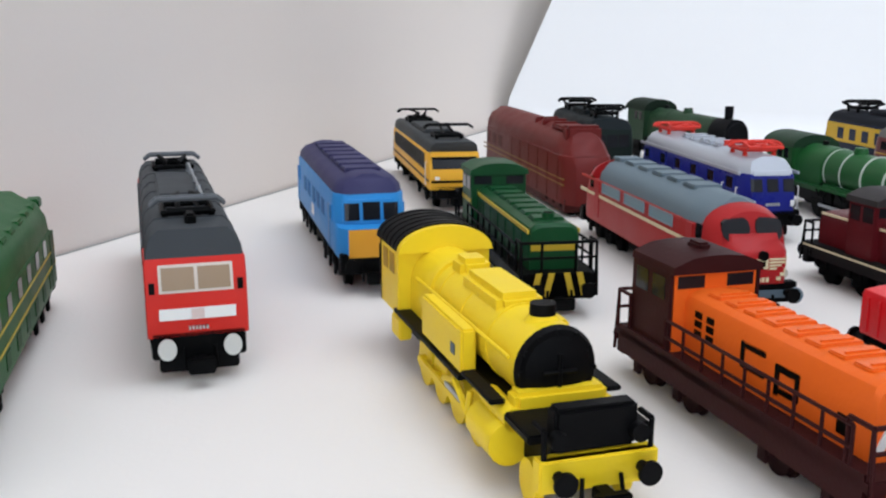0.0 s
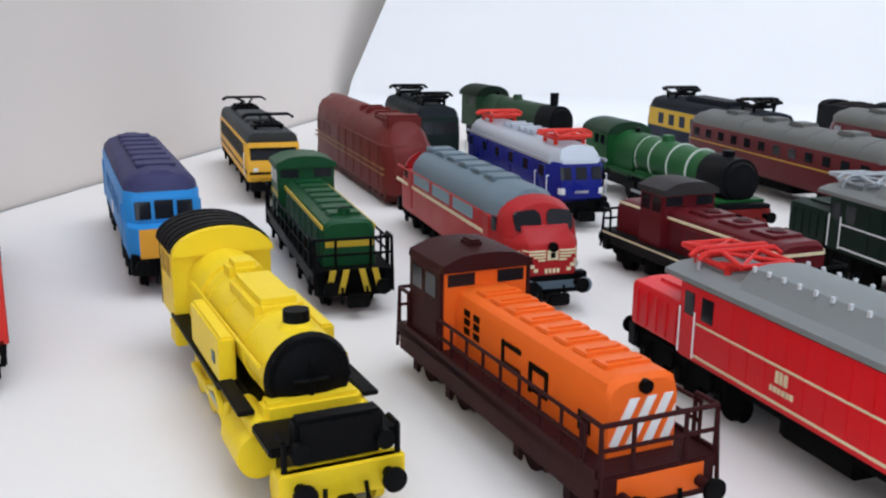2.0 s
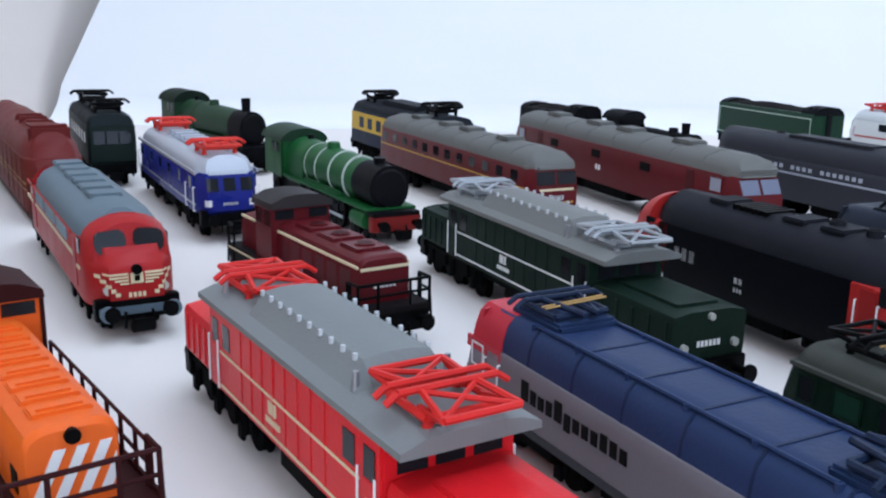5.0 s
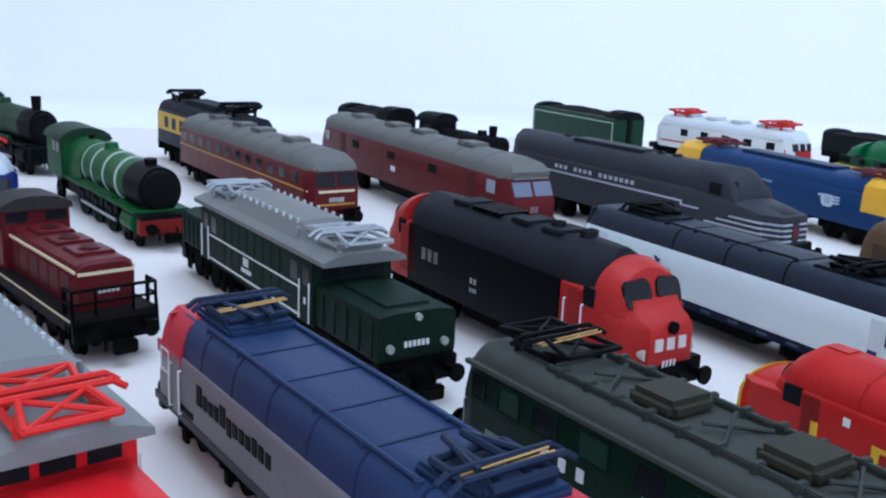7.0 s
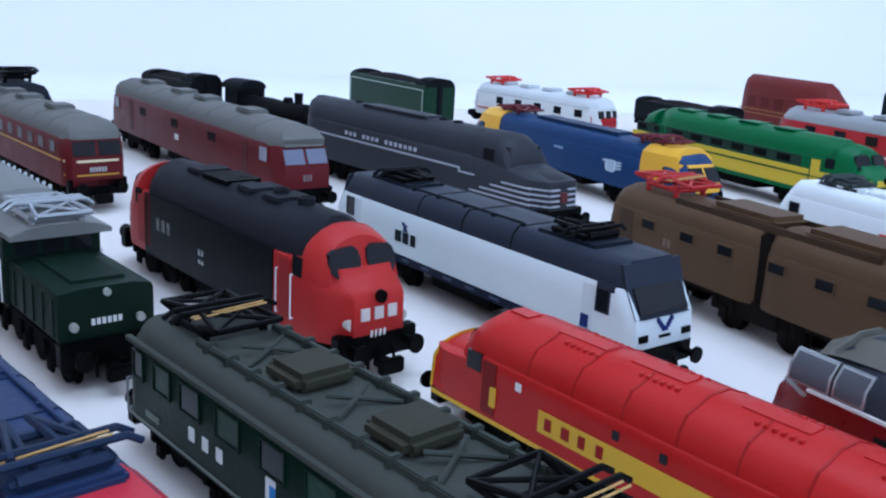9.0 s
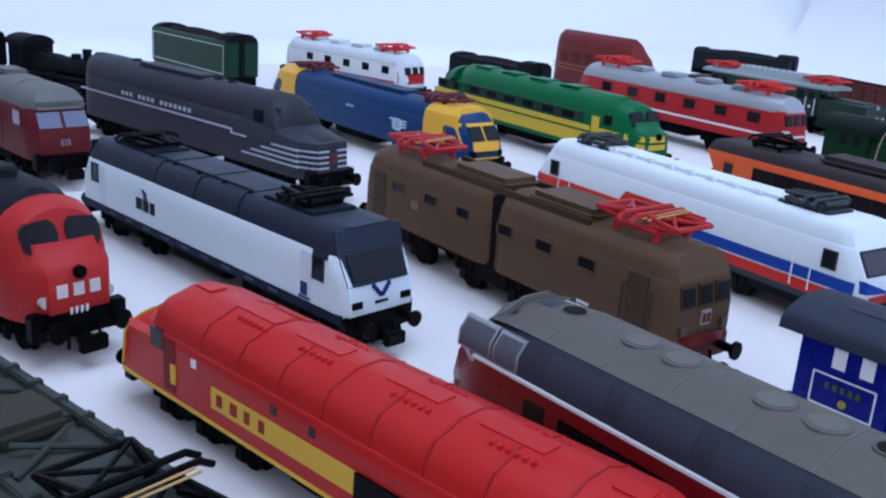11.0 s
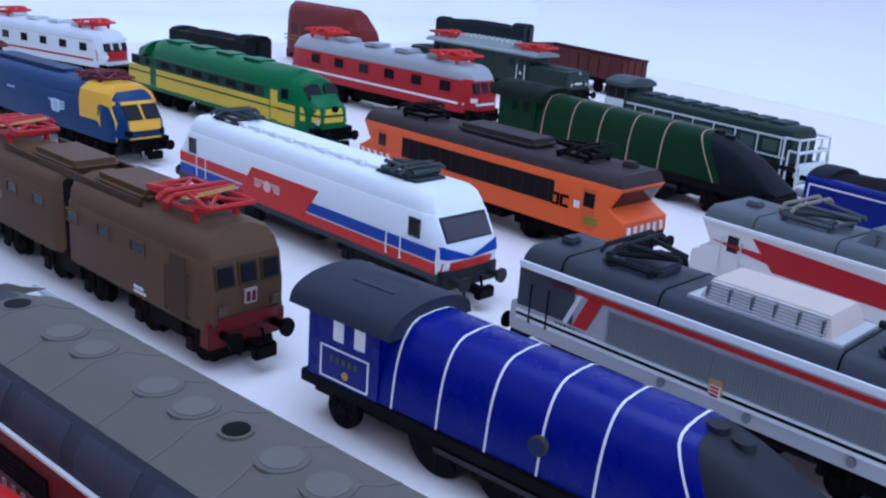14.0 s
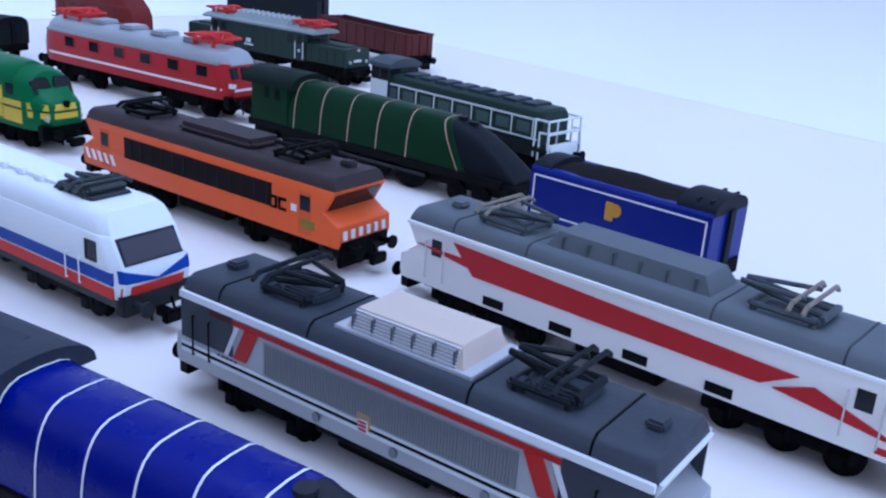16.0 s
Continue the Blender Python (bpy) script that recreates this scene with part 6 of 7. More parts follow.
        bm = bmesh.new()
        for k in range(6):
            box(bm, -2.6 + k * 0.9, -2.0 + k * 0.9, ye - 0.12, ye + 0.12, 10.0, 11.0)
        lo.add("lettering", bm, WHITE)
    lo.bars(c0 + 32, 11.4, 1.7, 3, 0.9, line or WHITE, 0.7)
    lo.bars(c0 + 33, 10.0, 0.8, 6, 0.85, line or WHITE)
    lo.bars(c0 + 3.4, 11.2, 1.2, 1, 1.4, line or WHITE)
    lo.ends(6.0)
    lo.bogies((L * 0.17, L * 0.83), 3, 22, depth=4.0)
    lo.tank(L * 0.42, L * 0.58)
    return lo


def wheelset(lo, us, r, m, x=6.6, rim=None, rods=None):
    for u in us:
        for s in (-1, 1):
            bm = disc((s * (x - 1.2), lo.y(u), r), (s * x, lo.y(u), r), r, 20)
            rod(bm, (s * x, lo.y(u), r), (s * (x + 0.35), lo.y(u), r), r * 0.3, 10)
            wh = lo.add("wheel", bm, m)
            bm = bmesh.new()
            for k in range(8):
                a = math.pi * k / 4
                rod(bm, (s * (x + 0.08), lo.y(u), r), (s * (x + 0.08), lo.y(u) + math.cos(a) * r * 0.82, r + math.sin(a) * r * 0.82), 0.25, 5)
            lo.add("spokes", bm, rim or m, parent=wh)
    if rods:
        for s in (-1, 1):
            bm = bmesh.new()
            box(bm, min(s * (x + 0.5), s * (x + 1.0)), max(s * (x + 0.5), s * (x + 1.0)), lo.y(us[0] - 6), lo.y(us[-1]), r - 1.6, r - 0.7)
            lo.add("coupling_rod", bm, rods)


def boiler(lo, u0, u1, z, r0, r1, m, name="boiler"):
    n = 28
    rings = []
    for u, r in ((u0, r0), (u1, r1)):
        rings.append([(math.cos(2 * math.pi * i / n) * r, lo.y(u), z + math.sin(2 * math.pi * i / n) * r) for i in range(n)])
    return lo.add(name, loft(bmesh.new(), rings), m)


def steam_engine(name, label, rear, head, L, body, smoke, cab_roof, rings=None, beam=None, drivers=3, r=5.6, chimney=3.2, tall=15.0, rb=6.4, wheel=None, cabw=8.4, deflect=False):
    """Tender engine without its tender: boiler, firebox, cab, running boards, wheels and cylinders."""
    lo = Loco(name, label, rear, head, L, 17.0)
    lo.taper, lo.depth = 0, 0
    lo.front = lo.rear = [(0, 0)]
    wheel = wheel or BLACK
    cab0 = L * 0.80
    boiler(lo, 5, 17, tall, rb + 0.15, rb + 0.15, smoke, "smokebox")
    lo.add("smokebox_door", disc((0, lo.y(5.1), tall), (0, lo.y(4.2), tall), rb * 0.9, 26, rb * 0.8), smoke)
    boiler(lo, 17, cab0 - 14, tall, rb, rb + 0.5, body)
    bm = bmesh.new()
    prof = []
    for i in range(13):
        a = math.pi * i / 12
        prof.append((-math.cos(a) * (rb + 0.7), tall + math.sin(a) * (rb + 0.7)))
    prof = [(-(rb + 0.4), 8.0)] + prof + [(rb + 0.4, 8.0)]
    lo.add("firebox", loft(bm, [[(x, lo.y(u), z) for x, z in prof] for u in (cab0 - 14, cab0)]), body)
    lo.add("chimney", disc((0, lo.y(11), tall + rb - 0.6), (0, lo.y(11), tall + rb + chimney), 1.7, 16, 1.9), smoke)
    lo.add("dome", disc((0, lo.y(cab0 - 24), tall + rb - 0.4), (0, lo.y(cab0 - 24), tall + rb + 1.9), 2.4, 16, 1.9), body)
    lo.add("safety_valve", disc((0, lo.y(cab0 - 6), tall + rb), (0, lo.y(cab0 - 6), tall + rb + 2.0), 1.0, 12), smoke)
    for u in rings or ():
        n = 28
        q = [[(math.cos(2 * math.pi * i / n) * rr, lo.y(uu), tall + math.sin(2 * math.pi * i / n) * rr) for i in range(n)] for uu, rr in ((u, rb + 0.62), (u + 0.45, rb + 0.62))]
        lo.add("boiler_band", loft(bmesh.new(), q), mat("c9cfc6", 0.45), "pale boiler band")
    lo.add("running_board", blk(-8.2, 8.2, lo.y(4), lo.y(cab0), 9.2, 10.0, 0.15), body if beam else smoke)
    lo.add("frame", blk(-5.2, 5.2, lo.y(1), lo.y(L), 4.0, 9.4), smoke)
    lo.add("front_deck", blk(-7.6, 7.6, lo.y(0.5), lo.y(6), 8.2, 9.3, 0.2), smoke)
    for s in (-1, 1):
        a, b = sorted((s * cabw, s * (cabw - 0.7)))
        sd = lo.add("cab_side", blk(a, b, lo.y(cab0), lo.y(L - 1), 8.6, 21.4), body)
        for u in (cab0 + 2.2, cab0 + 6.2):
            a, b = sorted((s * (cabw - 0.2), s * (cabw + 0.08)))
            lo.add("window", blk(a, b, lo.y(u), lo.y(u + 2.6), 16.6, 19.8), GLASS, parent=sd)
        lo.add("cylinder", disc((s * 6.6, lo.y(5), 6.4), (s * 6.6, lo.y(13), 6.4), 2.4, 16), body if beam else smoke)
        lo.add("splasher", blk(min(s * 5.6, s * 7.6), max(s * 5.6, s * 7.6), lo.y(22), lo.y(cab0 - 16), 9.4, 11.2, 0.5), body)
        if deflect:
            lo.add("smoke_deflector", blk(min(s * 7.6, s * 7.95), max(s * 7.6, s * 7.95), lo.y(5), lo.y(18), 10, 19.5, 0.1), smoke)
    lo.add("cab_front", blk(-cabw, cabw, lo.y(cab0), lo.y(cab0 + 0.7), 8.6, 21.4), body)
    prof = [(-math.cos(math.pi * i / 12) * (cabw + 0.4), 20.4 + math.sin(math.pi * i / 12) * 4.2) for i in range(13)]
    lo.add("cab_roof", loft(bmesh.new(), [[(x, lo.y(u), z) for x, z in prof] for u in (cab0 - 0.8, L + 1.5)]), cab_roof)
    wheelset(lo, [26 + i * (2 * r + 0.9) for i in range(drivers)], r, wheel, rods=SILVER)
    wheelset(lo, [6, 14], 3.0, wheel)
    wheelset(lo, [L - 7], 3.4, wheel)
    lo.ends(6.2, BLACK, BLACK, beam=beam or smoke, out=2.6, both=False, inset=0.5)
    return lo


def yellow_steam():
    yel, blk_ = mat("f2d31c", 0.4, wear=0.06), mat("141416", 0.5)
    L, tall, rb = 86, 14.6, 5.7
    lo = Loco("steam_locomotive", "bright yellow model steam locomotive with black smokebox door", (60.6, 206.7, 0.905, 0.97, 0.991), 28.3, L, 17.2)
    lo.taper, lo.depth = 0, 0
    lo.front = lo.rear = [(0, 0)]
    boiler(lo, 15, 62, tall, rb, rb, yel)
    lo.add("smokebox_door", disc((0, lo.y(15.2), tall), (0, lo.y(14.2), tall), rb + 0.25, 30, rb * 0.96), blk_, "black round smokebox door")
    lo.add("door_dish", disc((0, lo.y(14.3), tall), (0, lo.y(13.5), tall), rb * 0.86, 30, rb * 0.5), blk_)
    bm = bmesh.new()
    for a in range(0, 360, 30):
        c, s = math.cos(radians(a)), math.sin(radians(a))
        rod(bm, (c * rb * 0.92, lo.y(14.4), tall + s * rb * 0.92), (c * rb * 0.92, lo.y(13.9), tall + s * rb * 0.92), 0.4)
    rod(bm, (-2.4, lo.y(13.3), tall), (2.4, lo.y(13.3), tall), 0.35), rod(bm, (0, lo.y(13.3), tall - 2.4), (0, lo.y(13.3), tall + 2.4), 0.35)
    lo.add("door_clamp", bm, blk_)
    for u in (27, 40, 52):
        q = [[(math.cos(2 * math.pi * i / 28) * (rb + 0.15), lo.y(uu), tall + math.sin(2 * math.pi * i / 28) * (rb + 0.15)) for i in range(28)] for uu in (u, u + 0.5)]
        lo.add("boiler_band", loft(bmesh.new(), q), yel)
    lo.add("chimney", disc((0, lo.y(20), tall + rb - 0.8), (0, lo.y(20), tall + rb + 2.0), 1.9, 18, 1.8), blk_, "short black chimney")
    lo.add("chimney_base", disc((0, lo.y(20), tall + rb - 1.0), (0, lo.y(20), tall + rb + 0.4), 2.8, 18, 2.0), yel)
    lo.roofbox(28, 46, -3.6, 3.6, tall + rb - 2.2, tall + rb + 1.3, yel, "sand_dome", 1.0)
    lo.roofbox(49, 55, -2.6, 2.6, tall + rb - 1.5, tall + rb + 1.9, yel, "steam_dome", 0.9)
    bm = bmesh.new()
    prof = [(-math.cos(math.pi * i / 12) * (rb + 0.6), tall + math.sin(math.pi * i / 12) * (rb + 0.6)) for i in range(13)]
    prof = [(-(rb + 0.6), 9)] + prof + [(rb + 0.6, 9)]
    lo.add("firebox", loft(bm, [[(x, lo.y(u), z) for x, z in prof] for u in (56, 68)]), yel)
    for s in (-1, 1):
        a, b = sorted((s * 6.2, s * 8.6))
        tk = lo.add("side_tank", blk(a, b, lo.y(30), lo.y(52), 9.6, 16.4, 0.4), yel, "yellow side tank")
        lo.add("plate", blk(min(s * 8.5, s * 8.75), max(s * 8.5, s * 8.75), lo.y(33), lo.y(35), 11.8, 13.4), mat("5a6b7a", 0.4), "small blue-grey badge", parent=tk)
        lo.add("running_board", blk(min(s * 6, s * 9.0), max(s * 6, s * 9.0), lo.y(30), lo.y(70), 8.8, 9.6, 0.1), blk_)
        lo.add("smoke_deflector", blk(min(s * 7.4, s * 9.6), max(s * 7.4, s * 9.6), lo.y(14), lo.y(27), 10.8, 11.5, 0.15), blk_, "black side plate")
        cs = lo.add("cab_side", blk(min(s * 8.0, s * 8.7), max(s * 8.0, s * 8.7), lo.y(68), lo.y(82), 8.4, 20.6, 0.15), yel)
        for u in (70.5, 75.5):
            lo.add("window", blk(min(s * 8.6, s * 8.82), max(s * 8.6, s * 8.82), lo.y(u), lo.y(u + 3.6), 15.6, 19.2), mat("b8960f", 0.5), parent=cs)
        lo.add("cab_line", blk(min(s * 8.6, s * 8.8), max(s * 8.6, s * 8.8), lo.y(81), lo.y(81.5), 8.6, 20), blk_)
        cy = lo.add("cylinder", disc((s * 7.4, lo.y(12), 6.0), (s * 7.4, lo.y(22), 6.0), 3.0, 18), yel)
        lo.add("valve_chest", disc((s * 6.8, lo.y(12), 9.2), (s * 6.8, lo.y(22), 9.2), 1.6, 14), yel, parent=cy)
        for k in range(4):
            u = 27 + k * 9.2
            wh = lo.add("wheel", disc((s * 6.0, lo.y(u), 4.2), (s * 7.2, lo.y(u), 4.2), 4.2, 22), yel)
            lo.add("crank_pin", disc((s * 7.2, lo.y(u), 4.2), (s * 8.2, lo.y(u), 4.2), 1.0, 10), yel, parent=wh)
        lo.add("coupling_rod", blk(min(s * 7.6, s * 8.3), max(s * 7.6, s * 8.3), lo.y(22), lo.y(56), 3.6, 5.0, 0.2), yel)
        lo.add("connecting_rod", blk(min(s * 8.3, s * 8.8), max(s * 8.3, s * 8.8), lo.y(14), lo.y(38), 5.4, 6.4, 0.15), SILVER)
        lo.rail([(s * 8.4, 26, 8.6), (s * 8.8, 26, 5.4), (s * 8.6, 33, 8.0), (s * 8.2, 40, 6.0)], yel, 0.5, "valve_gear")
        lo.rail([(s * (rb + 0.3), 17, tall + 1.5), (s * (rb + 0.5), 64, tall + 1.5)], yel, 0.3, "handrail")
        lo.add("step", blk(min(s * 6.6, s * 9.0), max(s * 6.6, s * 9.0), lo.y(66), lo.y(72), 4.4, 8.4, 0.3), yel)
    lo.add("cab_front", blk(-8.4, 8.4, lo.y(68), lo.y(69), 9, 21, 0.2), yel)
    for s in (-1, 1):
        lo.add("cab_window", disc((s * 4.6, lo.y(67.9), 20.8), (s * 4.6, lo.y(67.6), 20.8), 0.8, 12), blk_)
    prof = [(-math.cos(math.pi * i / 14) * 9.0, 20.2 + math.sin(math.pi * i / 14) * 4.6) for i in range(15)]
    lo.add("cab_brow", loft(bmesh.new(), [[(x * 0.985, lo.y(u), z - 0.25) for x, z in prof] for u in (66.5, 68.5)]), yel)
    rf = lo.add("cab_roof", loft(bmesh.new(), [[(x, lo.y(u), z) for x, z in prof] for u in (68.3, 84)]), blk_, "black ribbed cab roof")
    for u in (70, 73, 76, 79, 82):
        lo.add("roof_rib", loft(bmesh.new(), [[(x * 1.015, lo.y(v), z + 0.12) for x, z in prof] for v in (u, u + 0.5)]), blk_, parent=rf)
    lo.add("frame", blk(-5.4, 5.4, lo.y(3), lo.y(84), 4.2, 9.4), blk_)
    lo.add("front_deck", blk(-8.4, 8.4, lo.y(3), lo.y(12), 9.4, 10.6, 0.25), blk_)
    lo.add("front_platform", blk(-6.6, 6.6, lo.y(12), lo.y(16), 9.6, 12.6, 0.6), yel)
    lo.add("bumper_block", blk(-5.6, 5.6, lo.y(1.2), lo.y(4.4), 8.6, 14.2, 0.5), blk_)
    for s in (-1, 1):
        lo.add("lamp", disc((s * 5.4, lo.y(1.4), 10.6), (s * 5.4, lo.y(-0.2), 10.6), 1.2, 14), blk_)
        lo.rail([(s * 7.2, 0.8, 6), (s * 7.2, 0.8, 12), (s * 7.2, 4, 12)], blk_, 0.4)
        lo.add("leading_wheel", disc((s * 5.6, lo.y(7), 3), (s * 6.8, lo.y(7), 3), 3.0, 18), yel)
    lo.add("buffer_plate", blk(-7.8, 7.8, lo.y(0), lo.y(1.6), 4.6, 8.4, 0.3), yel)
    lo.ends(6.4, blk_, blk_, beam=yel, out=2.2, both=False)
    lo.rail([(-7.6, 83, 10), (-7.6, 86, 10), (-7.6, 86, 18), (-7.6, 82, 18)], blk_, 0.45)


def streamliner(label, rear, head, L, col, roofm, band, nose, under, plates=False):
    """Streamlined express engine: sloping front, smooth casing with bands, cab with windows."""
    lo = Loco("streamlined_locomotive", label, rear, head, L, 17.0)
    lo.taper, lo.depth = 0, 0
    lo.front = lo.rear = [(0, 0)]
    cab0 = L - 17

    def prof(u):
        top = 22.6
        if u < 26:
            top = 9.2 + 12.6 * math.sin(max(0.0, u) / 26 * math.pi / 2) ** 0.85
        else:
            top = 21.8 + 0.9 * (u - 26) / (cab0 - 26)
        k = 0.80 + 0.2 * min(1, max(0, u) / 22)
        w = 7.4 * k + 0.5 * min(1, max(0, u - 22) / (cab0 - 22))
        pts = [(-w * 1.02, 8.6)]
        pts += [(-w * math.cos(a) ** 0.55 if i < 9 else 0, 9.0 + (top - 9.0) * math.sin(a) ** 0.95) for i, a in enumerate([math.pi / 2 * j / 9 for j in range(1, 10)])]
        return pts + [(-x, z) for x, z in pts[-2::-1]]
    us = [0, 1.5, 4, 8, 13, 18, 22, 26]
    lo.add("nose", loft(bmesh.new(), [[(x, lo.y(u), z) for x, z in prof(u)] for u in us]), nose, "dark sloping nose")
    us = [22, 26, 34, 44, 54, 64, cab0 + 0.5]
    rings = []
    for u in us:
        rings.append([(x * 1.012, lo.y(u + (0 if u > 22 else (1 - min(1, (z - 8.6) / 12)) * -7)), z + 0.05) for x, z in prof(u)])
    lo.add("casing", loft(bmesh.new(), rings), col)
    n = 6
    for i in range(n):
        u = 24 + i * (cab0 - 27) / (n - 1)
        q = [[(x * 1.024, lo.y(v + (0 if i else (1 - min(1, (z - 8.6) / 12)) * -7)), z + 0.14) for x, z in prof(max(v, 22))] for v in (u, u + 0.4)]
        bm = loft(bmesh.new(), q, caps=False, closed=False)
        lo.add("casing_band", bm, band, "thin pale casing band")
    for s in (-1, 1):
        x = s * 8.3
        cs = lo.add("cab_side", blk(min(x, x - s * 0.6), max(x, x - s * 0.6), lo.y(cab0), lo.y(L - 1.5), 7.6, 20.4), col)
        for u in (cab0 + 3, cab0 + 7.6):
            lo.add("window", blk(min(x - s * 0.3, x + s * 0.12), max(x - s * 0.3, x + s * 0.12), lo.y(u), lo.y(u + 2.2), 16.2, 19.6), WHITE if plates else GLASS, parent=cs)
        if plates:
            bm = bmesh.new()
            a, b = sorted((x - s * 0.1, x + s * 0.15))
            for u0, u1, z0, z1 in ((cab0 + 2, cab0 + 12.6, 9.2, 9.45), (cab0 + 2, cab0 + 12.6, 14.6, 14.85), (cab0 + 2, cab0 + 2.25, 9.2, 14.85), (cab0 + 12.35, cab0 + 12.6, 9.2, 14.85)):
                box(bm, a, b, lo.y(u0), lo.y(u1), z0, z1)
            lo.add("cab_lining", bm, WHITE, "thin white lining", parent=cs)
            bm = bmesh.new()
            for k in range(5):
                box(bm, a, b, lo.y(cab0 + 4.4 + k * 1.3), lo.y(cab0 + 5.1 + k * 1.3), 12.4, 13.5)
            lo.add("number_plate", bm, mat("5d6844", 0.5), parent=cs)
            lo.add("crest", disc((x, lo.y(cab0 + 7), 10.7), (x + s * 0.15, lo.y(cab0 + 7), 10.7), 0.7, 12), mat("b9a83e", 0.5), parent=cs)
            cr = lo.add("round_crest", disc((s * 7.0, lo.y(42), 13.4), (s * 8.25, lo.y(42), 13.4), 1.45, 18), mat("4d5240", 0.5), "round gilt crest with dark centre")
            lo.add("crest_centre", disc((s * 8.2, lo.y(42), 13.4), (s * 8.35, lo.y(42), 13.4), 1.15, 18), mat("1b3a6b", 0.4), parent=cr)
        lo.add("valance", blk(min(s * 6.8, s * 8.5), max(s * 6.8, s * 8.5), lo.y(3), lo.y(L), 6.6, 8.8, 0.2), under)
    lo.add("cab_front", blk(-8.2, 8.2, lo.y(cab0), lo.y(cab0 + 0.8), 8.6, 20.6), col)
    pr = [(-math.cos(math.pi * i / 12) * 9.0, 20.0 + math.sin(math.pi * i / 12) ** 0.8 * 4.6) for i in range(13)]
    lo.add("cab_roof", loft(bmesh.new(), [[(x, lo.y(u), z) for x, z in pr] for u in (cab0 - 2.5, L + 2.5)]), roofm, "dark grey curved cab roof")
    lo.roofbox(cab0 + 3, cab0 + 12, -3, 3, 24.0, 24.55, roofm, "roof_vent", 0.2)
    for u in (18, 21.5):
        z = 9.2 + 12.6 * math.sin(u / 26 * math.pi / 2) ** 0.85
        lo.add("chimney", disc((0, lo.y(u), z - 0.6), (0, lo.y(u), z + 0.7), 1.5, 16), nose)
    lo.add("frame", blk(-5.4, 5.4, lo.y(2), lo.y(L), 3.6, 9), under)
    wheelset(lo, [34, 47, 60], 6.2, under, rods=mat("4a4b50", 0.4, metal=0.5))
    wheelset(lo, [10, 18], 3.0, under)
    wheelset(lo, [L - 8], 3.4, under)
    lo.ends(6.2, under, under, both=False)
    return lo


def tender_body(lo, u0, u1, z0, z1, col, line, inner, emblem=None, rounded=True):
    w = 8.4
    half = [(-w, z0), (-w, z1 - 0.6), (-w + 0.5, z1)]
    lo.add("tank", loft(bmesh.new(), [[(x, lo.y(u), z) for x, z in half + [(-x, z) for x, z in half[::-1]]] for u in (u0, u1)]), col)
    # curved coal space sides and a domed end
    pr = [(-math.cos(math.pi * i / 12) * (w - 0.4), z1 - 0.6 + math.sin(math.pi * i / 12) ** 0.8 * 3.4) for i in range(13)]
    lo.add("domed_end", loft(bmesh.new(), [[(x, lo.y(u), z) for x, z in pr] for u in (u0 - 0.2, u0 + 9)]), inner)
    pr2 = [(-math.cos(math.pi * i / 12) * (w - 0.5), z1 - 0.6 + math.sin(math.pi * i / 12) * 2.4) for i in range(13)]
    lo.add("front_hood", loft(bmesh.new(), [[(x, lo.y(u), z) for x, z in pr2] for u in (u1 - 5, u1 + 0.2)]), inner)
    bm = bmesh.new()
    rng = random.Random(7)
    n, mrows = 13, 8
    grid = []
    for i in range(n):
        row = []
        for j in range(mrows):
            f = math.sin(math.pi * j / (mrows - 1))
            row.append(bm.verts.new((-w + 0.9 + (2 * w - 1.8) * j / (mrows - 1), lo.y(u0 + 8 + (u1 - u0 - 12) * i / (n - 1)), z1 - 0.4 + 2.3 * f * math.sin(math.pi * (0.12 + 0.76 * i / (n - 1))) + rng.uniform(-0.2, 0.2))))
        grid.append(row)
    for a, b in zip(grid, grid[1:]):
        for j in range(mrows - 1):
            bm.faces.new((a[j], a[j + 1], b[j + 1], b[j]))
    lo.add("coal_load", bm, mat("2f2a2b", 0.85, wear=0.35, grain=3.0), "dark heaped coal load", smooth=20)
    for s in (-1, 1):
        if line:
            bm = bmesh.new()
            a, b = sorted((s * (w - 0.2), s * (w + 0.14)))
            for q0, q1, r0, r1 in ((u0 + 1, u1 - 1, z0 + 1.2, z0 + 1.55), (u0 + 1, u1 - 1, z1 - 2.0, z1 - 1.65), (u0 + 1, u0 + 1.35, z0 + 1.2, z1 - 1.65), (u1 - 1.35, u1 - 1, z0 + 1.2, z1 - 1.65)):
                box(bm, a, b, lo.y(q0), lo.y(q1), r0, r1)
            lo.add("lining", bm, line, "thin pale lining")
        if emblem:
            x = s * (w - 0.1)
            lo.add("crest", disc((x, lo.y((u0 + u1) / 2 - 0.5), (z0 + z1) / 2 + 1.0), (x + s * 0.3, lo.y((u0 + u1) / 2 - 0.5), (z0 + z1) / 2 + 1.0), 1.5, 12), emblem, "gilt lion-wheel crest")
            a, b = sorted((x, x + s * 0.35))
            lo.add("crest_bar", blk(a, b, lo.y((u0 + u1) / 2), lo.y((u0 + u1) / 2 + 2.2), (z0 + z1) / 2 - 1.6, (z0 + z1) / 2 + 2.6, 0.2), emblem)
    for u in range(int(u0) + 2, int(u0) + 8, 3):
        lo.roofbox(u, u + 0.5, -w * 0.8, w * 0.8, z1 - 0.2, z1 + 2.3, inner, "rib", 0.0)


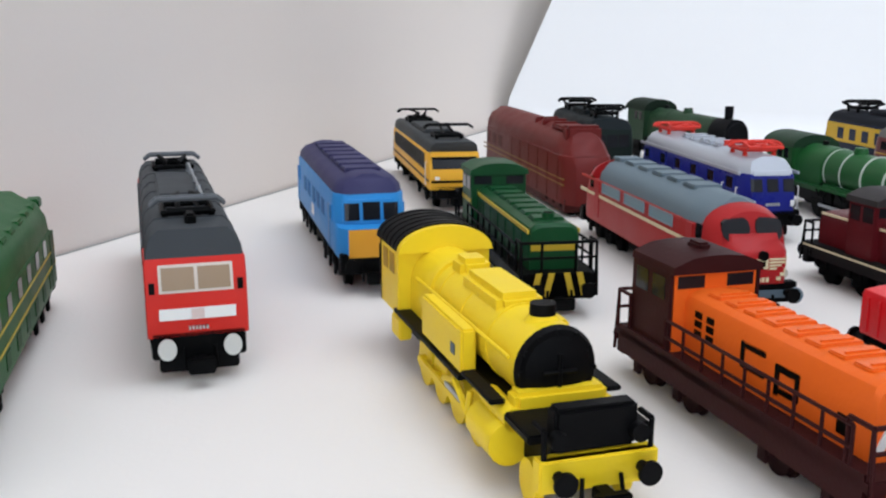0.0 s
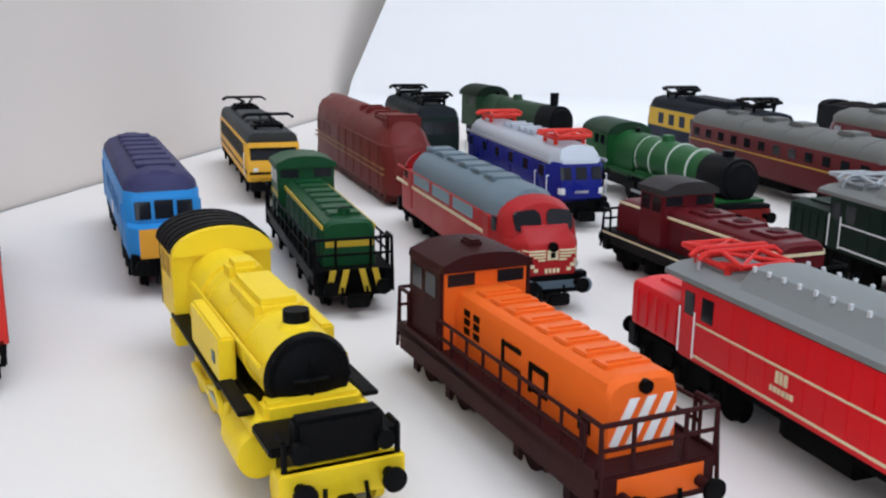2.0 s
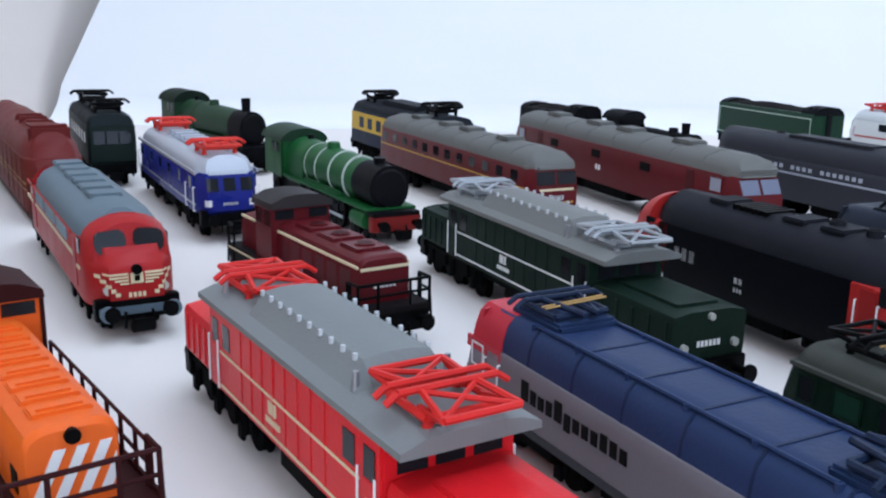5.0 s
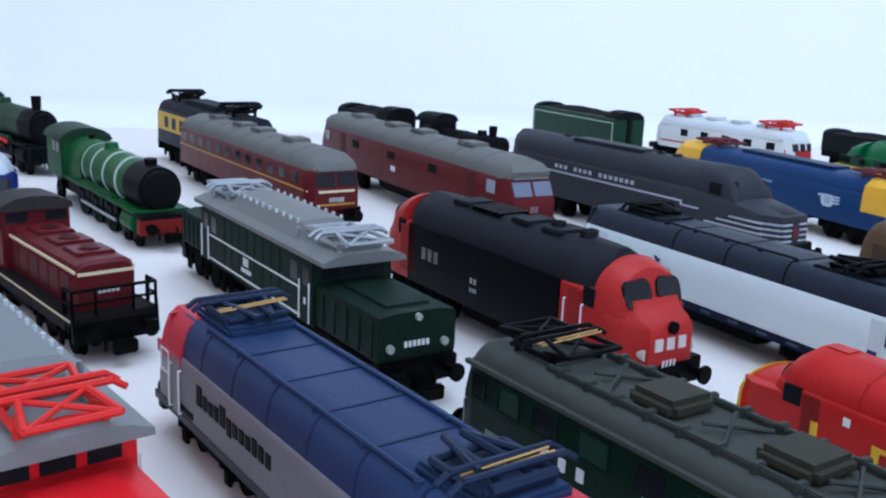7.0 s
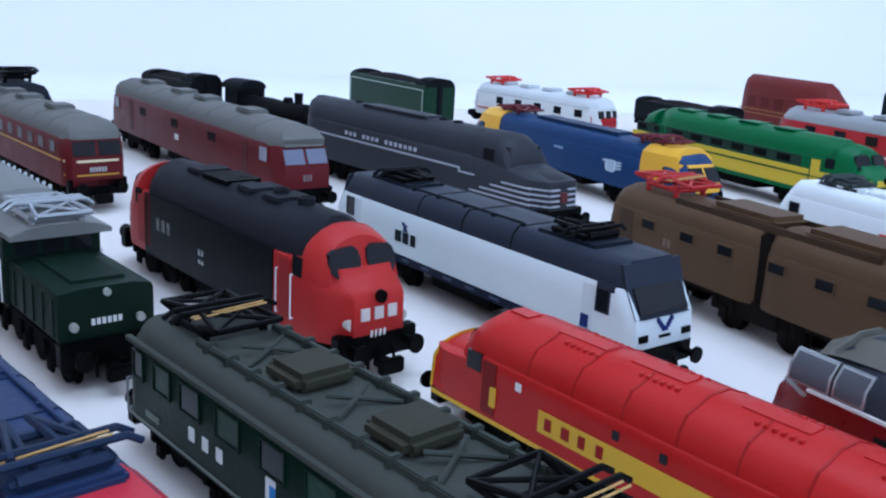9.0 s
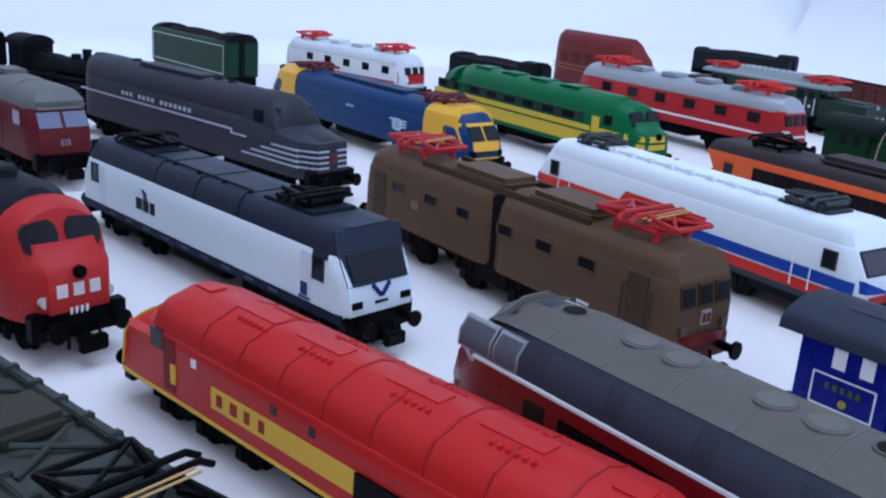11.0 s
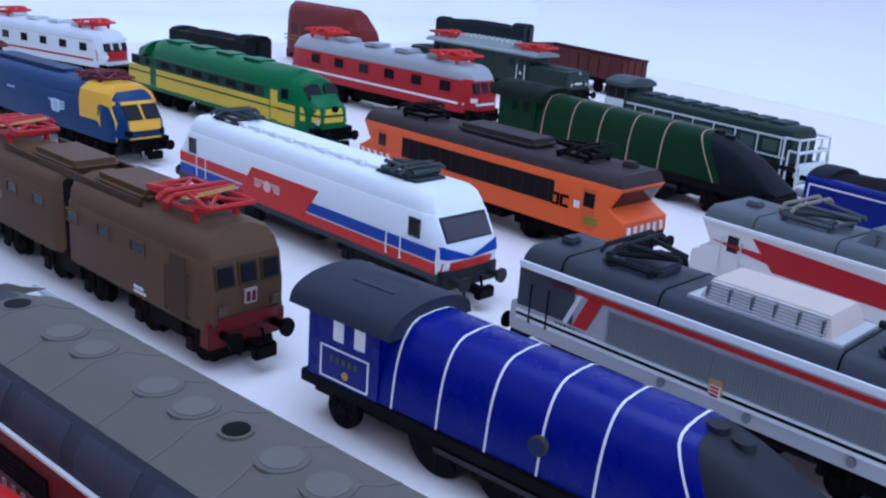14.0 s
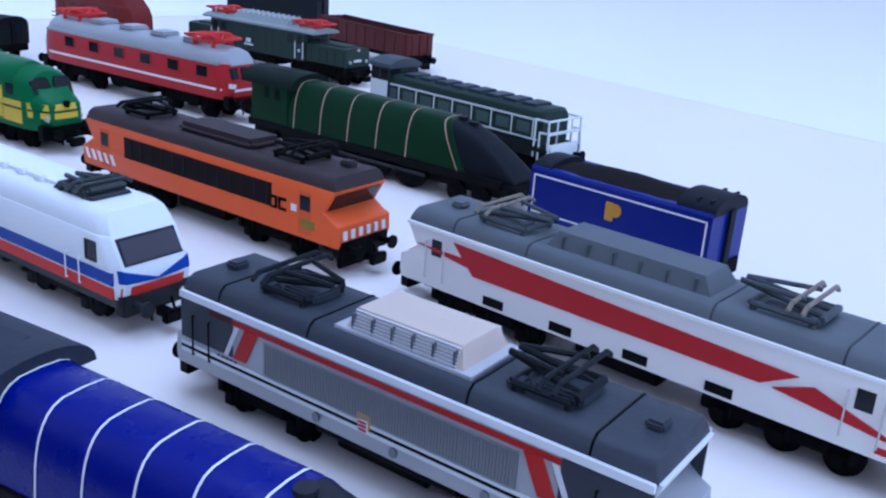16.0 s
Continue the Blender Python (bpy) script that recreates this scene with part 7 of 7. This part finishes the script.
def tender(name, label, rear, head, L, col, line, inner, emblem=None, z1=20.5):
    lo = Loco(name, label, rear, head, L, 16.8, "tender")
    lo.taper, lo.depth = 0, 0
    lo.front = lo.rear = [(0, 0)]
    tender_body(lo, 0.5, L - 0.5, 8.2, z1, col, line, inner, emblem)
    lo.add("frame", blk(-7.2, 7.2, lo.y(0), lo.y(L), 5.0, 8.4), UNDER)
    wheelset(lo, [L * q for q in (0.14, 0.38, 0.62, 0.86)], 3.2, UNDER)
    lo.add("rear_ladder", blk(-1.2, 1.2, lo.y(-0.3), lo.y(0.5), 8.5, z1, 0.1), inner)
    return lo


def open_wagon():
    br = mat("6e3834", 0.6, wear=0.2)
    lo = Loco("open_wagon", "red-brown model open goods wagon, empty", (691.1, 356.8, 1.196, 0.972, 1.095), -12.5, 66, 17.0, "goods wagon")
    lo.taper, lo.depth = 0, 0
    lo.front = lo.rear = [(0, 0)]
    lo.add("floor", blk(-8, 8, lo.y(0.5), lo.y(65.5), 7.0, 8.2), br)
    for s in (-1, 1):
        sd = lo.add("side_wall", blk(min(s * 7.6, s * 8.2), max(s * 7.6, s * 8.2), lo.y(0.5), lo.y(65.5), 8, 17, 0.1), br)
        for u in range(2, 66, 7):
            lo.add("side_post", blk(min(s * 8.1, s * 8.7), max(s * 8.1, s * 8.7), lo.y(u), lo.y(u + 1), 7.4, 17, 0.1), br, parent=sd)
        lo.add("top_rail", blk(min(s * 7.4, s * 8.6), max(s * 7.4, s * 8.6), lo.y(0.2), lo.y(65.8), 16.4, 17.2, 0.1), br, parent=sd)
    for u in (0.5, 65):
        ew = lo.add("end_wall", blk(-8, 8, lo.y(u), lo.y(u + 0.6), 8, 17, 0.1), br)
        for x in (-5, 0, 5):
            lo.add("end_post", blk(x - 0.5, x + 0.5, lo.y(u - 0.5), lo.y(u + 1.1), 7.4, 17), br, parent=ew)
    lo.add("frame", blk(-7, 7, lo.y(1), lo.y(65), 5, 7.2), UNDER)
    wheelset(lo, [9, 17, 49, 57], 3.0, UNDER)
    lo.ends(5.8)


# ---- the setting ----
def slab(name, pts, z0, z1, m, label):
    """An upright or flat slab over the plan polygon pts, in metres."""
    bm = bmesh.new()
    loft(bm, [[(x, y, z0) for x, y in pts], [(x, y, z1) for x, y in pts]])
    bmesh.ops.recalc_face_normals(bm, faces=bm.faces)
    me = bpy.data.meshes.new(name)
    bm.to_mesh(me)
    bm.free()
    me.materials.append(m)
    return tagged(new(name, me), label, name.split("_")[0], kind="structure")


def board(name, a, b, height, lean, m, label, thick=0.004, foot=0.0, skew=0.0):
    """A sheet of card standing between the plan points a and b, leaning back, its foot bent in a soft curve."""
    a, b = Vector((*a, 0)), Vector((*b, 0))
    along = (b - a).normalized()
    back = Vector((-along.y, along.x, 0))
    prof = []
    for i in range(7):
        t = math.pi / 2 * i / 6
        prof.append((-foot + foot * math.sin(t), foot * (1 - math.cos(t)) + 0.0001))
    prof.append((lean * height, height))
    bm = bmesh.new()
    rings = []
    for p in (a, b):
        k = skew if p == a else 0.0
        front = [p + back * d + along * (k * z) + Vector((0, 0, z)) for d, z in prof]
        rear = [p + back * (d + thick) + along * (k * z) + Vector((0, 0, z - (0.002 if d < 0 else 0))) for d, z in prof[::-1]]
        rings.append(front + rear)
    loft(bm, rings)
    bmesh.ops.recalc_face_normals(bm, faces=bm.faces)
    me = bpy.data.meshes.new(name)
    bm.to_mesh(me)
    bm.free()
    me.materials.append(m)
    for p in me.polygons:
        p.use_smooth = True
    me.set_sharp_from_angle(angle=radians(40))
    return tagged(new(name, me), label, "backdrop", kind="structure")


PAPER = sheet("white_paper", (0.84, 0.84, 0.84), 9, 0.00012)
PLASTER = sheet("cream_plaster", (0.82, 0.745, 0.685), 7, 0.0002)
LINEN = sheet("table_sheet", (0.80, 0.752, 0.705), 9, 0.00012)
CEIL = sheet("ceiling_paint", (0.8, 0.8, 0.78), 3, 0.0004)
WOOD = sheet("floor_boards", (0.30, 0.20, 0.12), 14, 0.0006, 0.6)

# table top under a white sheet, the wall on its far left, the card backdrops
slab("table_top", [(-0.21, -0.70), (1.25, -0.70), (1.25, 0.85), (0.06, 0.85)], -0.03, 0.0, LINEN, "table covered by a plain white sheet")
board("wall_left", (-0.253, -0.955), (0.060, 0.865), 1.4, 0.0, PLASTER, "cream plaster wall beside the table", 0.05)
board("backdrop_rear", (0.024, 0.620), (0.980, 0.4845), 0.75, 0.95, PAPER, "white card backdrop leaning behind the models", 0.004, 0.02, 0.2)
board("backdrop_side", (0.874, 0.505), (0.680, -0.45), 0.75, 0.10, PAPER, "white card backdrop beside the models", 0.004, 0.07)
# unseen room added round the table to enclose it and bounce the light
slab("room_floor", [(-2.2, -2.2), (3.0, -2.2), (3.0, 2.2), (-2.2, 2.2)], -0.78, -0.75, WOOD, "unseen brown wooden floor added to close the room")
for n, (x0, x1, y0, y1) in enumerate(((-2.2, -0.7, -2.2, 2.2), (1.3, 3.0, -2.2, 2.2), (-0.7, 1.3, -2.2, -0.7), (-0.7, 1.3, 1.0, 2.2))):
    slab("ceiling_%d" % (n + 1), [(x0, y0), (x1, y0), (x1, y1), (x0, y1)], 1.75, 1.80, CEIL, "white painted ceiling round the roof window")
slab("wall_north", [(-2.2, 2.1), (3.0, 2.1), (3.0, 2.2), (-2.2, 2.2)], -0.75, 1.75, CEIL, "pale painted wall")
slab("wall_east", [(2.9, -2.1), (3.0, -2.1), (3.0, 2.1), (2.9, 2.1)], -0.75, 1.75, CEIL, "pale painted wall")
slab("wall_west", [(-2.2, -2.1), (-2.1, -2.1), (-2.1, 2.1), (-2.2, 2.1)], -0.75, 1.75, CEIL, "pale painted wall")
for n, (x0, x1, z0, z1) in enumerate(((-2.2, -1.0, -0.75, 1.75), (1.6, 3.0, -0.75, 1.75), (-1.0, 1.6, -0.75, 0.15), (-1.0, 1.6, 1.55, 1.75))):
    slab("wall_south_%d" % (n + 1), [(x0, -2.2), (x1, -2.2), (x1, -2.1), (x0, -2.1)], z0, z1, CEIL, "unseen pale wall added round the opening behind the camera")

diesel_end()
electric_red_front()
light_blue_diesel()
yellow_steam()
orange_hood()
green_hood()
yellow_grey_electric()
brown_red_unit((46.5, 440.7, 0.976, 0.958, 1.107), 21.5, 120, "red-brown streamlined model locomotive with a gilt line")
red_star_diesel()
blue_silver_electric()
maroon_hood()
crocodile("red model crocodile locomotive with grey roof and red pantographs", (145.6, 200, 0.965, 0.959, 1.009), 22.4, 96, mat("d8242e", 0.32, wear=0.05), mat("8d908f", 0.5), mat("d8332a", 0.45), CREAM)
crocodile("dark green model crocodile locomotive with silver roof and pantographs", (195.4, 276.2, 1.029, 0.941, 1.025), 16.6, 96, mat("24382d", 0.5, wear=0.15), mat("858683", 0.5), SILVER, WHITE)
crocodile("dark green model crocodile locomotive with red pantographs", (617.7, 378.2, 1.19, 0.967, 1.045), 1.3, 90, mat("35463e", 0.5), mat("9ba2a0", 0.5), mat("c4403a", 0.45), None)
brand_electric()
black_red_diesel()
green_swiss_electric()
white_express_electric()
red_freight_diesel()
brown_articulated_electric()
red_grey_express_diesel()
tricolour_electric()
streamliner("dark blue streamlined model steam locomotive with white bands", (357.1, 104.7, 0.896, 0.971, 0.875), 6.9, 88, mat("18228a", 0.26, wear=0.06), mat("3d4250", 0.55), WHITE, mat("34373f", 0.55), mat("191a1f", 0.6), True)
streamliner("dark green streamlined model steam locomotive with pale bands", (518.3, 220, 1.059, 0.96, 1.03), -0.3, 98, mat("24452c", 0.42), mat("23302a", 0.55), mat("c3a792", 0.5), mat("262a33", 0.5), mat("1b1a1d", 0.6))
silver_electric()
white_red_electric()
orange_electric()
tender("coal_tender", "dark blue model tender with coal load and white lining", (501.3, 100, 1.016, 0.956, 1.05), -5, 48, mat("1b2f8a", 0.34), WHITE, mat("2a2f3a", 0.55), mat("c79d2e", 0.45), 20.0)
steam_engine("steam_locomotive", "green model steam locomotive with pale boiler bands", (154.8, 382.9, 1.101, 0.944, 1.011), 19.7, 82, mat("2f6b3a", 0.42), mat("1c1c20", 0.5), mat("2a4a33", 0.5), (22, 32, 42, 50), mat("8f2b26", 0.45), rb=6.2, chimney=1.6)
steam_engine("steam_locomotive", "dark green model steam locomotive with tall chimney", (106.1, 493.5, 0.989, 0.959, 1.153), 28.2, 82, mat("37553c", 0.5), mat("1d1e22", 0.55), mat("2c3b30", 0.55), None, None, rb=5.8, chimney=4.4)
maroon_grey_diesel((198.8, 419.8, 1.003, 0.964, 1.1), 16.5, 118, "maroon model diesel locomotive with grey roof and gilt lines", True)
maroon_grey_diesel((254.8, 427.1, 1.277, 0.949, 1.13), 12.1, 114, "dark red model diesel locomotive with long grey roof", False)
lightning_stripe_diesel()
blue_yellow_electric()
green_yellow_diesel()
red_silver_electric((526.6, 356.1, 1.3, 0.962, 1.175), 2.1, 86, "red model electric locomotive with silver roof and red pantographs")
red_silver_electric((434.5, 475.5, 1.089, 0.966, 1.051), 15.4, 78, "white model electric locomotive with red pantographs", True)
dark_electric("electric_locomotive", "dark green-grey model electric locomotive with black pantographs", (73.9, 460.1, 0.822, 0.964, 1.19), 17.1, 84, mat("2d3a36", 0.5), mat("30373a", 0.6))
dark_electric("electric_locomotive", "navy and yellow model electric locomotive with black pantographs", (190.8, 470.8, 0.938, 0.955, 1.2), 17.2, 96, mat("25304a", 0.45), mat("33363d", 0.6), mat("d9b72c", 0.45))
tender("coal_tender", "black model tender with coal load", (274.8, 500.8, 1.014, 0.958, 1.14), 22.3, 42, mat("1e1f23", 0.5), None, mat("1b1c20", 0.6), z1=18.5)
steam_engine("tank_locomotive", "black model tank steam locomotive with tall chimney", (303.8, 461.1, 0.989, 0.965, 0.941), 26.8, 52, mat("1e1f23", 0.5), mat("19191c", 0.55), mat("232428", 0.6), None, None, rb=4.6, tall=12.5, chimney=4.6, drivers=2, r=4.0, cabw=7.6)
tender("coal_tender", "green model tender with white lining and black end", (373.9, 489.6, 0.976, 0.99, 1.12), 10.2, 70, mat("264a36", 0.45), mat("c5d2c6", 0.5), mat("202227", 0.6), z1=22.0)
tender("coal_tender", "black model tender with coal load", (518.8, 451.7, 0.984, 0.97, 0.924), 8.9, 60, mat("23282a", 0.5), None, mat("1d1f22", 0.6), z1=18.5)
brown_red_unit((588.2, 450.5, 1.017, 0.977, 1.3), -0.1, 66, "red-brown model locomotive with rounded roof", False)
tender("coal_tender", "dark grey model tender with rounded top", (718.4, 470.3, 0.975, 0.956, 1.018), 18, 66, mat("2e3338", 0.5), None, mat("26292e", 0.6), z1=19.5)
open_wagon()
white_railed_hood()
